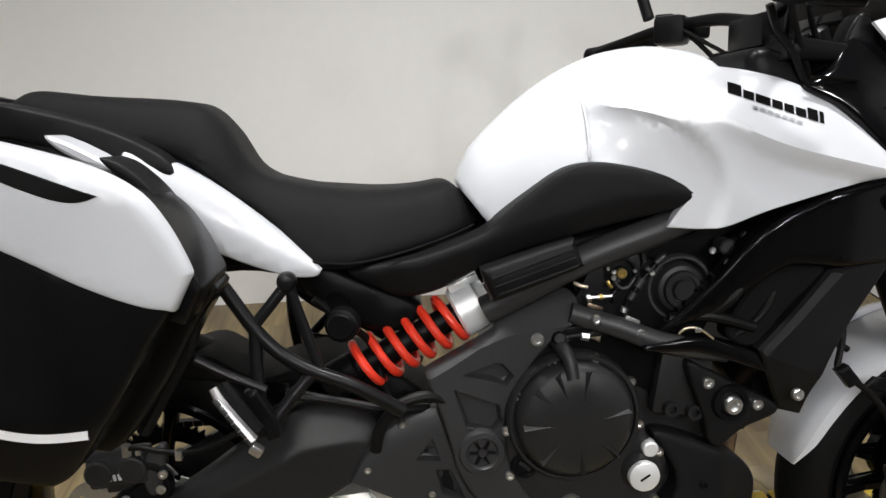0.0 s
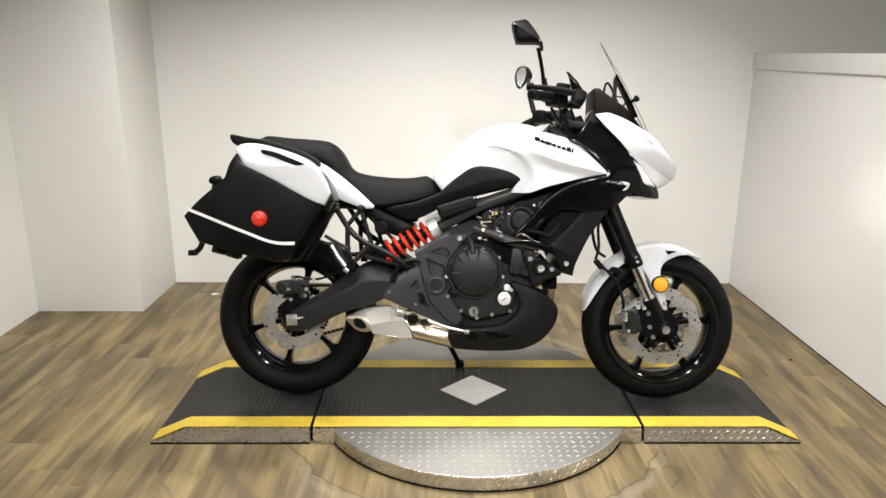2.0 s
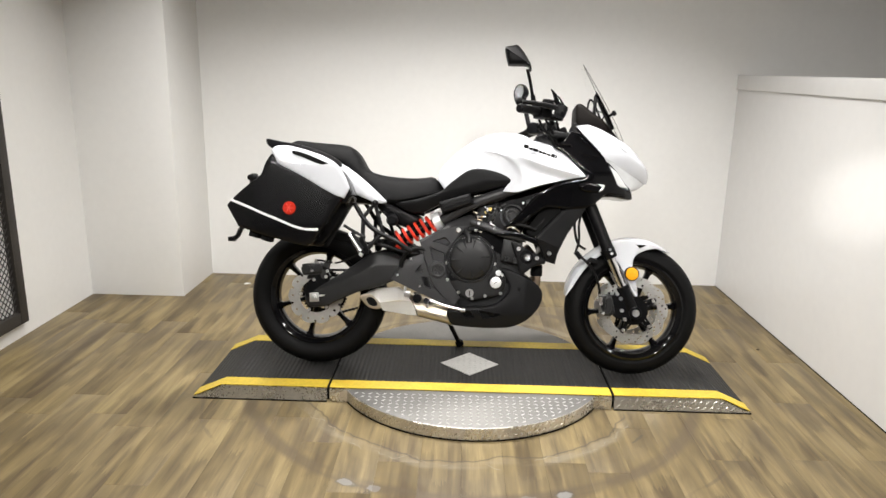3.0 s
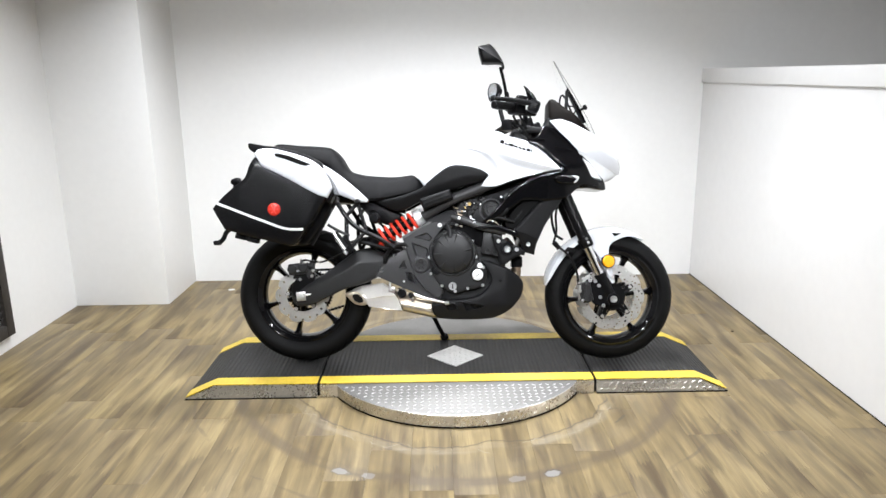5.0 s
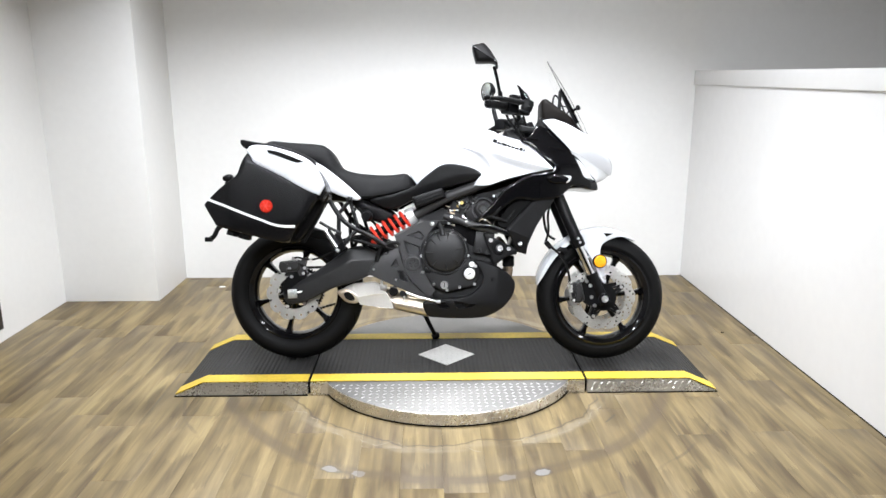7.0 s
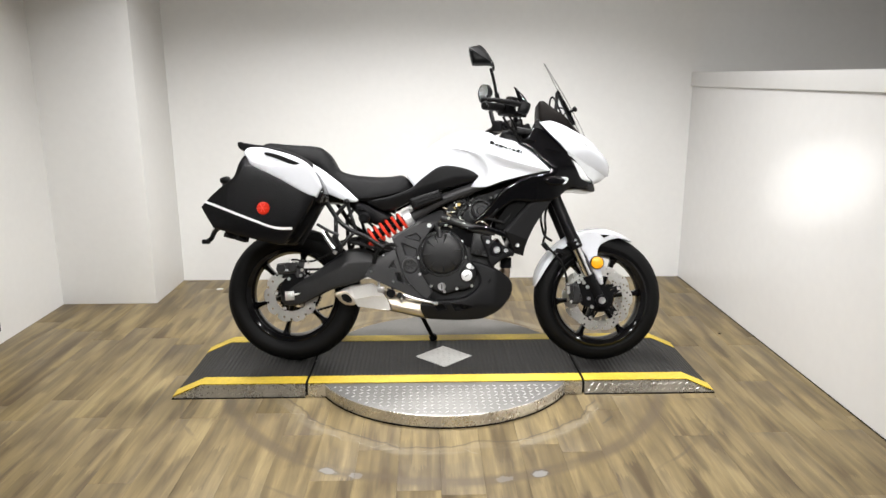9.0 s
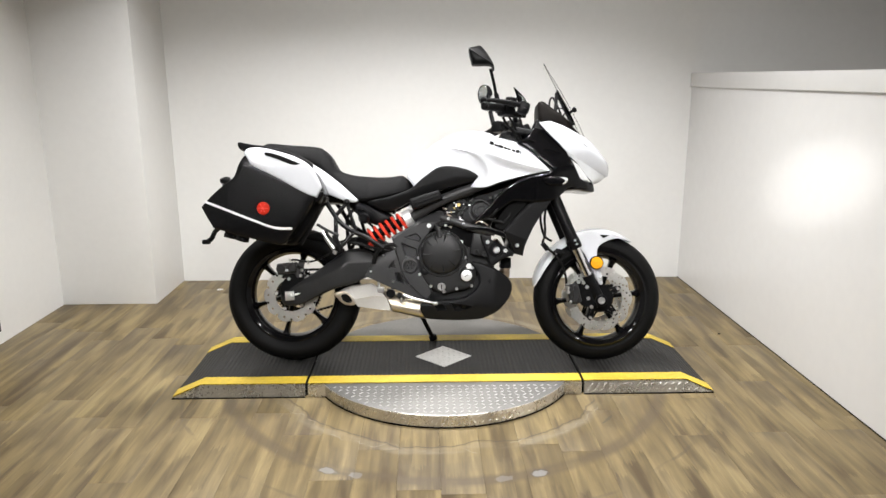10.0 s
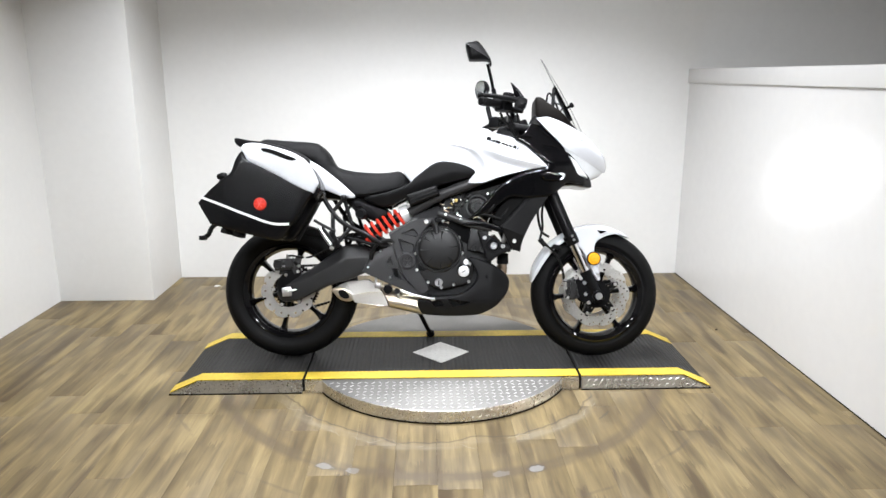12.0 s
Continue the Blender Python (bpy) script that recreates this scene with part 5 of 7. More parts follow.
part("damper", cyl(A - ax * 0.02, B + ax * 0.02, 0.021, seg=24), M_BLACK, shock, "black damper body")
part("damper_rod", cyl(A - ax * 0.05, A + ax * 0.01, 0.03, seg=20, bevel=0.004), M_BLACK, shock)
part("preload_collar", lathe([(0, 0.058), (0.030, 0.058), (0.033, 0.052), (0.035, 0.045), (0.042, 0.040), (0.042, 0.004), (0.038, 0.0), (0, 0)], B - ax * 0.010, ax, 36), M_SILVER, shock, "silver spring preload collar")
part("collar_tab", box(B + ax * 0.014 + Vector((-0.012, -0.005, 0.043)), (0.05, 0.03, 0.012), 0.003, Matrix.Rotation(radians(-25), 3, "Y")), M_SILVER, shock)
part("shock_mount", cyl(B + ax * 0.045, B + ax * 0.085, 0.022, seg=20), M_BLACK, shock)
part("preload_knob", lathe([(0, 0.028), (0.018, 0.028), (0.020, 0.025), (0.021, 0.022), (0.025, 0.020), (0.026, 0.0), (0, 0)], (0.345, -0.140, 0.664), (-0.15, -1, 0), 24), M_BLACK, BIKE, "black round preload adjuster knob")
part("adjuster_body", cyl((0.330, -0.09, 0.685), (0.345, -0.140, 0.664), 0.020, seg=18), M_BLACK, BIKE)
part("adjuster_hose", tube([(0.30, -0.13, 0.70), (0.34, -0.12, 0.66), (0.38, -0.10, 0.62), (0.40, -0.10, 0.55), (0.42, -0.12, 0.51)], 0.006, 8), M_HOSE, BIKE)

cover = part("frame_cover", slab([(0.548, 0.742), (0.560, 0.752), (0.672, 0.787), (0.682, 0.783), (0.695, 0.752), (0.688, 0.744), (0.574, 0.702), (0.562, 0.704)], -0.155, -0.196, 0.015, True), M_PLASTIC, BIKE, "ribbed black plastic frame cover")
for dz in (-0.010, 0.002, 0.014):
    part("rib", tube([(0.566 - dz * 0.35, -0.197, 0.722 + dz), (0.682 - dz * 0.35, -0.197, 0.762 + dz)], 0.0022, 6), M_PLASTIC, cover)

# ---- subframe and pannier rails ----
for s in (-1, 1):
    sub = part("subframe_tube", tube([(0.12, s * 0.165, 0.790), (0.165, s * 0.172, 0.750), (0.230, s * 0.176, 0.655), (0.285, s * 0.176, 0.610), (0.36, s * 0.172, 0.575), (0.43, s * 0.165, 0.530)], 0.0105, 14), M_TUBE, BIKE, "black tubular pannier rail")
    part("rail_brace", tube([(0.218, s * 0.174, 0.672), (0.268, s * 0.165, 0.732)], 0.0085, 12), M_TUBE, sub)
    part("rail_brace", tube([(0.268, s * 0.165, 0.732), (0.308, s * 0.170, 0.605)], 0.0085, 12), M_TUBE, sub)
    part("rail_brace", tube([(0.220, s * 0.176, 0.668), (0.222, s * 0.185, 0.58), (0.230, s * 0.195, 0.515)], 0.0095, 12), M_TUBE, sub)
    part("rail_brace", tube([(0.300, s * 0.175, 0.600), (0.255, s * 0.190, 0.55), (0.238, s * 0.195, 0.515)], 0.009, 12), M_TUBE, sub)
    part("rail_ball", lathe([(0, 0.016), (0.010, 0.013), (0.014, 0.006), (0.0145, 0), (0.014, -0.006), (0.009, -0.013), (0, -0.015)], (0.268, s * 0.170, 0.736), (0, -1, 0), 18), M_TUBE, sub)
    part("lower_rail", tube([(0.255, s * 0.15, 0.560), (0.33, s * 0.15, 0.545), (0.40, s * 0.14, 0.525), (0.47, s * 0.12, 0.515)], 0.008, 10), M_BLACK, BIKE)
    part("seat_rail", tube([(-0.16, s * 0.08, 0.93), (0.10, s * 0.09, 0.83), (0.30, s * 0.06, 0.75), (0.47, s * 0.04, 0.70)], 0.014, 12), M_BLACK, BIKE)
part("cable_loop", tube([(0.385, -0.145, 0.46), (0.395, -0.15, 0.50), (0.425, -0.15, 0.535), (0.47, -0.145, 0.545), (0.50, -0.14, 0.53)], 0.009, 10), M_HOSE, BIKE)
part("tail_inner", panel([(-0.16, 0.96), (0.10, 0.89), (0.30, 0.76), (0.46, 0.68), (0.42, 0.63), (0.33, 0.66), (0.24, 0.73), (0.10, 0.72), (0.0, 0.62), (-0.05, 0.66), (-0.12, 0.80)], lambda x, z: 0.10, 0.02, 0, -1, 0.04, both=True), M_BLACK, BIKE, "black inner tail and rear mudguard")

# ---- pillion foot peg ----
peg = part("pillion_peg", tube([(0.168, -0.225, 0.600), (0.186, -0.232, 0.572), (0.220, -0.235, 0.526)], lambda t: 0.006 + 0.003 * t, 8), M_ALU, BIKE, "folded silver pillion foot peg")
for i in range(6):
    part("peg_tooth", box((0.176 + 0.008 * i, -0.240, 0.584 - 0.0115 * i), (0.013, 0.010, 0.0045), 0.001, Matrix.Rotation(radians(52), 3, "Y")), M_FRAME, peg)
part("peg_rubber", tube([(0.178, -0.215, 0.602), (0.198, -0.222, 0.574), (0.226, -0.225, 0.536)], 0.010, 8), M_RUBBER, peg)
part("peg_end", box((0.224, -0.235, 0.512), (0.018, 0.016, 0.014), 0.003, Matrix.Rotation(radians(35), 3, "Y")), M_ALU, peg)
part("peg_bracket", slab([(0.205, 0.585), (0.222, 0.590), (0.250, 0.54), (0.252, 0.515), (0.236, 0.510), (0.222, 0.54)], -0.19, -0.208, 0.004), M_BLACK, BIKE)
part("peg_stay", tube([(0.140, -0.20, 0.635), (0.18, -0.20, 0.612), (0.235, -0.198, 0.585)], 0.0065, 8), M_TUBE, BIKE)

# ---- seat ----
seat_pts = [(-0.150, 0.980), (-0.138, 1.000), (-0.105, 1.009), (-0.02, 1.000), (0.10, 0.992), (0.142, 0.980), (0.176, 0.945), (0.207, 0.893), (0.24, 0.872), (0.30, 0.858), (0.39, 0.850), (0.455, 0.853), (0.505, 0.860), (0.535, 0.842), (0.562, 0.822), (0.566, 0.804), (0.553, 0.784), (0.47, 0.760), (0.41, 0.748), (0.357, 0.738), (0.305, 0.740), (0.247, 0.790), (0.19, 0.840), (0.115, 0.900), (0.0, 0.925), (-0.10, 0.955)]
seat_w = [(-0.16, 0.09), (0.0, 0.125), (0.15, 0.13), (0.25, 0.135), (0.36, 0.155), (0.46, 0.13), (0.57, 0.09)]


def seat_out(x, z):
    top = lerp(x, [(-0.155, 1.0), (-0.118, 1.014), (0.10, 0.996), (0.145, 0.985), (0.175, 0.95), (0.205, 0.898), (0.24, 0.872), (0.30, 0.858), (0.45, 0.853), (0.505, 0.86), (0.535, 0.842), (0.568, 0.79)])
    h = max(0.0, min(1.0, (top - z) / 0.14))
    return lerp(x, seat_w) * (0.42 + 0.58 * h ** 0.5)


seat = part("seat", panel(seat_pts, seat_out, 0.022, 0, -1, 0.014, both=True), M_SEAT, BIKE, "two-level black vinyl seat")
seat.location.z = 0.005
part("seat_seam", tube([(0.30, -0.139, 0.752), (0.36, -0.150, 0.750), (0.43, -0.142, 0.762), (0.50, -0.118, 0.780), (0.545, -0.098, 0.796)], 0.0022, 6), M_BLACK, seat)
part("grab_rail", panel([(-0.246, 1.010), (-0.232, 1.013), (-0.17, 1.000), (-0.09, 0.987), (0.02, 0.957), (0.10, 0.917), (0.11, 0.885), (0.0, 0.915), (-0.09, 0.940), (-0.15, 0.952), (-0.215, 0.970), (-0.242, 0.990)], lambda x, z: lerp(x, [(-0.25, 0.085), (-0.1, 0.14), (0.1, 0.150)]), 0.008, lambda x, z: lerp(x, [(-0.25, 0.0), (-0.15, 0.05), (0.1, 0.10)]), -1, 0.02), M_PLASTIC, BIKE, "black moulded grab rail")
part("grab_rail", panel([(-0.246, 1.010), (-0.232, 1.013), (-0.17, 1.000), (-0.09, 0.987), (0.02, 0.957), (0.10, 0.917), (0.11, 0.885), (0.0, 0.915), (-0.09, 0.940), (-0.15, 0.952), (-0.215, 0.970), (-0.242, 0.990)], lambda x, z: lerp(x, [(-0.25, 0.075), (-0.1, 0.13), (0.1, 0.145)]), 0.010, lambda x, z: lerp(x, [(-0.25, 0.0), (-0.15, 0.09), (0.1, 0.12)]), 1, 0.02), M_PLASTIC, BIKE)
for s in (-1, 1):
    part("tail_panel", panel([(0.046, 0.926), (0.046, 0.926), (0.085, 0.918), (0.153, 0.881), (0.229, 0.823), (0.315, 0.746), (0.315, 0.746), (0.306, 0.736), (0.270, 0.738), (0.22, 0.755), (0.172, 0.776), (0.12, 0.80), (0.05, 0.87)], lambda x, z: 0.158 - 0.10 * max(0, x - 0.2) - 0.3 * max(0, z - lerp(x, [(0, 0.90), (0.3, 0.735)]) - 0.02), 0.006, 0.11, s, 0.015), M_WHITE, BIKE, "white painted tail side panel")
part("tail_top_panel", panel([(-0.030, 0.948), (0.0, 0.937), (0.040, 0.915), (0.075, 0.896), (0.068, 0.888), (0.024, 0.907), (-0.016, 0.930)], lambda x, z: 0.205, 0.004, 0.15, -1, 0.012), M_WHITE, BIKE)
part("tail_lamp", panel([(-0.19, 0.92), (-0.14, 0.94), (-0.09, 0.92), (-0.07, 0.88), (-0.15, 0.87)], lambda x, z: 0.07, 0.02, 0, -1, 0.02, both=True), M_REDREF, BIKE, "red tail lamp")
hang = part("plate_hanger", panel([(-0.10, 0.90), (-0.20, 0.88), (-0.30, 0.76), (-0.345, 0.64), (-0.36, 0.63), (-0.335, 0.615), (-0.30, 0.64), (-0.22, 0.72), (-0.12, 0.80)], lambda x, z: 0.045, 0.012, 0, -1, 0.03, both=True), M_PLASTIC, BIKE, "black rear mudguard and plate hanger")
part("hanger_end", tube([(-0.345, -0.02, 0.625), (-0.370, -0.025, 0.605), (-0.385, -0.03, 0.572), (-0.408, -0.03, 0.556)], 0.011, 8), M_BLACK, hang)
part("hanger_foot", box((-0.410, -0.03, 0.556), (0.030, 0.04, 0.022), 0.005), M_BLACK, hang)
ind = part("rear_indicator", lathe([(0, -0.022), (0.010, -0.020), (0.018, -0.008), (0.020, 0.006), (0.016, 0.018), (0, 0.022)], (-0.305, -0.068, 0.838), (1, 0, 0), 18), M_BLACK, BIKE, "black rear indicator on a stalk")
part("indicator_stalk", cyl((-0.305, -0.06, 0.838), (-0.24, -0.02, 0.838), 0.008, seg=10), M_BLACK, ind)
part("indicator_lens", lathe([(0, -0.027), (0.008, -0.026), (0.013, -0.020), (0.015, -0.013)], (-0.305, -0.068, 0.838), (1, 0, 0), 18), M_DASH, ind)
part("indicator_bracket", box((-0.312, -0.060, 0.812), (0.022, 0.024, 0.022), 0.005), M_BLACK, ind)

# ---- pannier ----
def bag_out(x, z):
    f = max(0.0, x - 0.03)
    return 0.405 - 1.9 * f * f - 0.25 * max(0, z - 0.90) - 0.22 * max(0, 0.64 - z) - 0.10 * max(0, -0.20 - x)


body_pts = [(-0.131, 0.925), (-0.150, 0.89), (-0.169, 0.842), (-0.215, 0.805), (-0.259, 0.768), (-0.303, 0.722), (-0.303, 0.708), (-0.262, 0.640), (-0.245, 0.626), (-0.11, 0.588), (0.005, 0.562), (0.03, 0.563), (0.055, 0.585), (0.10, 0.650), (0.140, 0.720), (0.164, 0.757), (0.166, 0.770), (0.143, 0.784), (0.095, 0.810), (0.040, 0.842), (-0.032, 0.878), (-0.086, 0.906), (-0.104, 0.926), (-0.118, 0.932)]
bag = part("pannier", panel(body_pts, bag_out, 0.008, 0.30, -1, 0.02), M_CASE, BIKE, "hard black side case with white lid")
bag.location.z = -0.013
lid_pts = [(-0.128, 0.938), (-0.124, 0.952), (-0.108, 0.963), (-0.06, 0.965), (0.01, 0.950), (0.085, 0.926), (0.136, 0.896), (0.166, 0.855), (0.186, 0.810), (0.188, 0.798), (0.188, 0.798), (0.168, 0.758), (0.168, 0.758), (0.137, 0.767), (0.088, 0.792), (0.033, 0.824), (-0.038, 0.860), (-0.094, 0.888), (-0.112, 0.914)]
lid = part("lid", panel(lid_pts, lambda x, z: bag_out(x, z) + 0.003, 0.010, 0.345, -1, 0.018), M_WHITE, bag, "white painted case lid")
# the slot is a thin black patch, its recess's shade put into the colour
part("handle_slot", panel([(-0.036, 0.943), (0.02, 0.931), (0.108, 0.896), (0.108, 0.896), (0.076, 0.891), (0.006, 0.917), (-0.034, 0.930)], lambda x, z: bag_out(x, z) + 0.0055, 0.001, 0.37, -1, 0.012), M_DARKGAP, bag, "black patch in place of a recessed handle slot")
part("lid_inner", panel([(x + 0.006, z - 0.022) for x, z in lid_pts], lambda x, z: 0.348, 0.008, 0.21, -1, 0.03), M_CASE, bag)
part("case_shell", panel([(x * 1.0 + 0.026, z - 0.004) for x, z in body_pts], lambda x, z: 0.30 - 0.15 * max(0, x), 0.01, 0.195, -1, 0.04), M_CASE, bag, "black inner half of the case")
part("strap", panel([(0.060, 0.932), (0.084, 0.926), (0.110, 0.905), (0.134, 0.876), (0.156, 0.836), (0.172, 0.800), (0.178, 0.758), (0.166, 0.752), (0.160, 0.790), (0.148, 0.834), (0.122, 0.874), (0.082, 0.908)], lambda x, z: 0.266, 0.005, 0.20, -1, 0.015), M_PLASTIC, bag, "dark grey case hinge edge")
st = bmesh.new()
path = spline([(-0.288, 0, 0.738), (-0.21, 0, 0.709), (-0.144, 0, 0.683), (-0.07, 0, 0.655), (-0.025, 0, 0.638), (0.02, 0, 0.628), (0.074, 0, 0.628)], 6)
pr = None
for i, p in enumerate(path):
    h = 0.0062
    ys = bag_out(p.x, p.z)
    v = [st.verts.new((p.x, -ys - o, p.z + dz)) for o, dz in ((-0.004, h), (0.0022, h * 0.8), (0.0022, -h * 0.8), (-0.004, -h))]
    if pr:
        for j in range(3):
            st.faces.new((pr[j], pr[j + 1], v[j + 1], v[j]))
    pr = v
part("stripe", st, M_STRIPE, bag, "thin white reflective stripe")
part("reflector", lathe([(0, 0.010), (0.018, 0.0095), (0.024, 0.008), (0.027, 0.004), (0.028, -0.006)], (-0.045, -0.404, 0.711), (0, -1, 0), 32), M_REDREF, bag, "round red reflector")
bm = bmesh.new()
for a in (0, 60, 120):
    box_into(bm, (-0.045, -0.4145, 0.711), (0.040, 0.001, 0.0022), 0, Matrix.Rotation(radians(a), 3, "Y"))
part("reflector_web", bm, M_RED, bag)
for x, z in ((-0.20, 0.602), (-0.15, 0.588)):
    part("case_foot", box((x, -0.34, z - 0.004), (0.045, 0.05, 0.022), 0.004, Matrix.Rotation(radians(15), 3, "Y")), M_CASE, bag)
part("latch", tube([(0.165, -0.27, 0.74), (0.150, -0.25, 0.69), (0.11, -0.24, 0.62), (0.075, -0.24, 0.56)], 0.010, 8), M_PLASTIC, bag)

# ---- tank, side panels and shrouds ----
def tank_top(x):
    return flow(x, [(0.525, 0.862), (0.535, 0.89), (0.555, 0.924), (0.60, 0.968), (0.642, 1.003), (0.69, 1.034), (0.742, 1.058), (0.79, 1.069), (0.842, 1.073), (0.90, 1.067), (0.935, 1.053), (0.96, 1.02)])


def tank_out(x, z):
    w = flow(x, [(0.525, 0.055), (0.545, 0.085), (0.58, 0.112), (0.65, 0.145), (0.75, 0.172), (0.90, 0.185), (1.0, 0.18)])
    t = max(0.0, min(1.0, (z - 0.80) / max(0.02, tank_top(x) - 0.80)))
    return w * max(0.02, 1 - t ** 2.6) ** 0.5


def shroud_top(x):
    return flow(x, [(0.694, 0.988), (0.74, 1.012), (0.80, 1.027), (0.86, 1.033), (0.91, 1.031), (0.99, 1.017), (1.05, 0.99)])


def tank_skin(x, z):
    under = max(0.0, min(1.0, (x - 0.708) / 0.006)) * max(0.0, min(1.0, (shroud_top(x) - 0.012 - z) / 0.015))
    return tank_out(x, z) - 0.026 * under


tank = part("fuel_tank", panel([(0.527, 0.863), (0.538, 0.895), (0.556, 0.924), (0.60, 0.968), (0.642, 1.003), (0.69, 1.034), (0.742, 1.058), (0.79, 1.069), (0.842, 1.073), (0.90, 1.066), (0.932, 1.052), (0.95, 1.02), (1.02, 0.99), (1.05, 0.93), (0.95, 0.89), (0.80, 0.86), (0.70, 0.855), (0.64, 0.835), (0.60, 0.810), (0.575, 0.800), (0.548, 0.830)], tank_skin, 0.004, 0, -1, 0.011, both=True, n=6, lines=[[(o, 0.862 + 0.008 * i) for i in range(18)] for o in (0.7075, 0.7145)]), M_WHITE, BIKE, "glossy white fuel tank")


def shroud_crease(x):
    return flow(x, [(0.70, 1.005), (0.88, 0.958), (0.95, 0.928), (1.0, 0.911), (1.08, 0.892), (1.18, 0.871)])


def knee_edge(z):
    """Where the knee recess ends, at this height."""
    return flow(z, [(0.80, 0.893), (0.84, 0.903), (0.870, 0.901), (0.899, 0.890), (0.925, 0.868), (0.944, 0.842), (0.960, 0.806), (0.972, 0.765), (0.981, 0.72), (0.986, 0.69)])


def shroud_out(x, z):
    d = z - shroud_crease(x)
    y = flow(x, [(0.66, 0.140), (0.70, 0.153), (0.75, 0.172), (0.80, 0.186), (0.90, 0.204), (1.0, 0.212), (1.08, 0.208), (1.18, 0.190)])
    fade = smooth01((x - 0.86) / 0.12)
    y -= (0.50 * d + 2.2 * d * d) if d > 0 else 0.0
    y -= fade * 0.016 * smooth01(-d / 0.03) * (1 - 0.6 * smooth01((-d - 0.03) / 0.08))
    # it blends into the tank along its rear and upper rim
    near = max(smooth01((z - shroud_top(x) + 0.085) / 0.08) * smooth01((0.95 - x) / 0.14), smooth01((0.80 - x) / 0.09))
    y = y * (1 - near) + (tank_out(x, z) + 0.005) * near
    # the knee recess behind a curved edge
    return y - 0.010 * smooth01((knee_edge(z) - x) / 0.022) * smooth01((0.986 - z) / 0.035)


for s in (-1, 1):
    sh = part("tank_shroud", panel([(0.709, 0.875), (0.709, 0.875), (0.7085, 0.94), (0.706, 0.994), (0.706, 0.994), (0.74, 1.012), (0.80, 1.027), (0.86, 1.033), (0.91, 1.031), (0.99, 1.017), (1.04, 0.998), (1.08, 0.970), (1.125, 0.925), (1.172, 0.873), (1.172, 0.873), (1.132, 0.866), (1.06, 0.851), (0.96, 0.825), (0.887, 0.800), (0.82, 0.801), (0.82, 0.801), (0.836, 0.826), (0.852, 0.845), (0.842, 0.848), (0.808, 0.856), (0.75, 0.866)], shroud_out, 0.0015, lambda x, z: shroud_out(x, z) - 0.018, s, 0.008, n=4, lines=[[(knee_edge(0.856 + 0.0065 * i) - o, 0.856 + 0.0065 * i) for i in range(20)] for o in (0.0, 0.022)] + [[(0.87 + 0.0075 * i, shroud_crease(0.87 + 0.0075 * i) - o) for i in range(k)] for o, k in ((-0.008, 34), (0.0, 38), (0.008, 36), (0.016, 34), (0.024, 31), (0.032, 28))]), M_WHITE, BIKE, "white painted tank shroud with a crease", 40)
    if s < 0:
        skin = BVHTree.FromPolygons([v.co for v in sh.data.vertices], [p.vertices[:] for p in sh.data.polygons])

        def decal_bar(bm, at, along, up, width, height, slant=0.0):
            """A thin bar that follows the shroud's skin."""
            rows = []
            for j in range(4):
                row = []
                for i in range(4):
                    c = at + along * (width * i / 3 + slant * j / 3) + up * (height * j / 3)
                    hit = skin.ray_cast(Vector((c.x, -1.0, c.y)), Vector((0, 1, 0)))[0]
                    row.append(bm.verts.new((c.x, (hit.y if hit else -shroud_out(c.x, c.y)) - 0.0016, c.y)))
                rows.append(row)
            for j in range(3):
                for i in range(3):
                    bm.faces.new((rows[j][i], rows[j][i + 1], rows[j + 1][i + 1], rows[j + 1][i]))

        bars = bmesh.new()
        widths = (0.017, 0.014, 0.020, 0.014, 0.013, 0.014, 0.014, 0.006)
        a0, a1 = Vector((0.905, 0.999)), Vector((1.046, 0.953))
        dr = (a1 - a0).normalized()
        nr = Vector((-dr.y, dr.x))
        stretch = (a1 - a0).length / (sum(widths) + 0.0022 * 7)
        u = 0.0
        for i, w in enumerate(widths):
            decal_bar(bars, a0 + dr * u * stretch - nr * 0.0075, dr, nr, w * stretch, 0.0175 if i in (0, 6, 7) else 0.0125)
            u += w + 0.0022
        bmesh.ops.solidify(bars, geom=bars.faces[:], thickness=0.001)
        part("brand_marking", bars, M_LOGO, sh, "row of plain black marking bars")
        bars = bmesh.new()
        for i in range(7):
            decal_bar(bars, a0 + dr * (0.035 + i * 0.0115) - nr * 0.020, dr, nr, 0.0085, 0.006, 0.002)
        bmesh.ops.solidify(bars, geom=bars.faces[:], thickness=0.001)
        part("model_marking", bars, M_GREYDECAL, sh, "small grey marking bars")
    # grey-black knee panel and side cover
    part("side_panel", panel([(0.351, 0.738), (0.41, 0.752), (0.47, 0.765), (0.553, 0.797), (0.582, 0.822), (0.615, 0.850), (0.665, 0.886), (0.707, 0.897), (0.76, 0.892), (0.818, 0.876), (0.865, 0.852), (0.862, 0.836), (0.825, 0.824), (0.72, 0.797), (0.62, 0.770), (0.555, 0.742), (0.487, 0.706), (0.432, 0.697), (0.395, 0.710)], lambda x, z: lerp(x, [(0.34, 0.125), (0.45, 0.152), (0.60, 0.168), (0.70, 0.178), (0.87, 0.188)]) - 0.5 * max(0, lerp(x, [(0.3, 0.735), (0.45, 0.738), (0.6, 0.795), (0.75, 0.84), (0.87, 0.845)]) - z), 0.009, 0.10, s, 0.012), M_PLASTIC, BIKE, "matt black knee and side panel")
part("tank_seam", tube([(x, -tank_out(x, z) - 0.0012, z) for x, z in ((0.709, 0.903), (0.709, 0.925), (0.7085, 0.947), (0.7075, 0.970), (0.706, 0.992))], 0.0022, 6), M_GREYDECAL, tank)
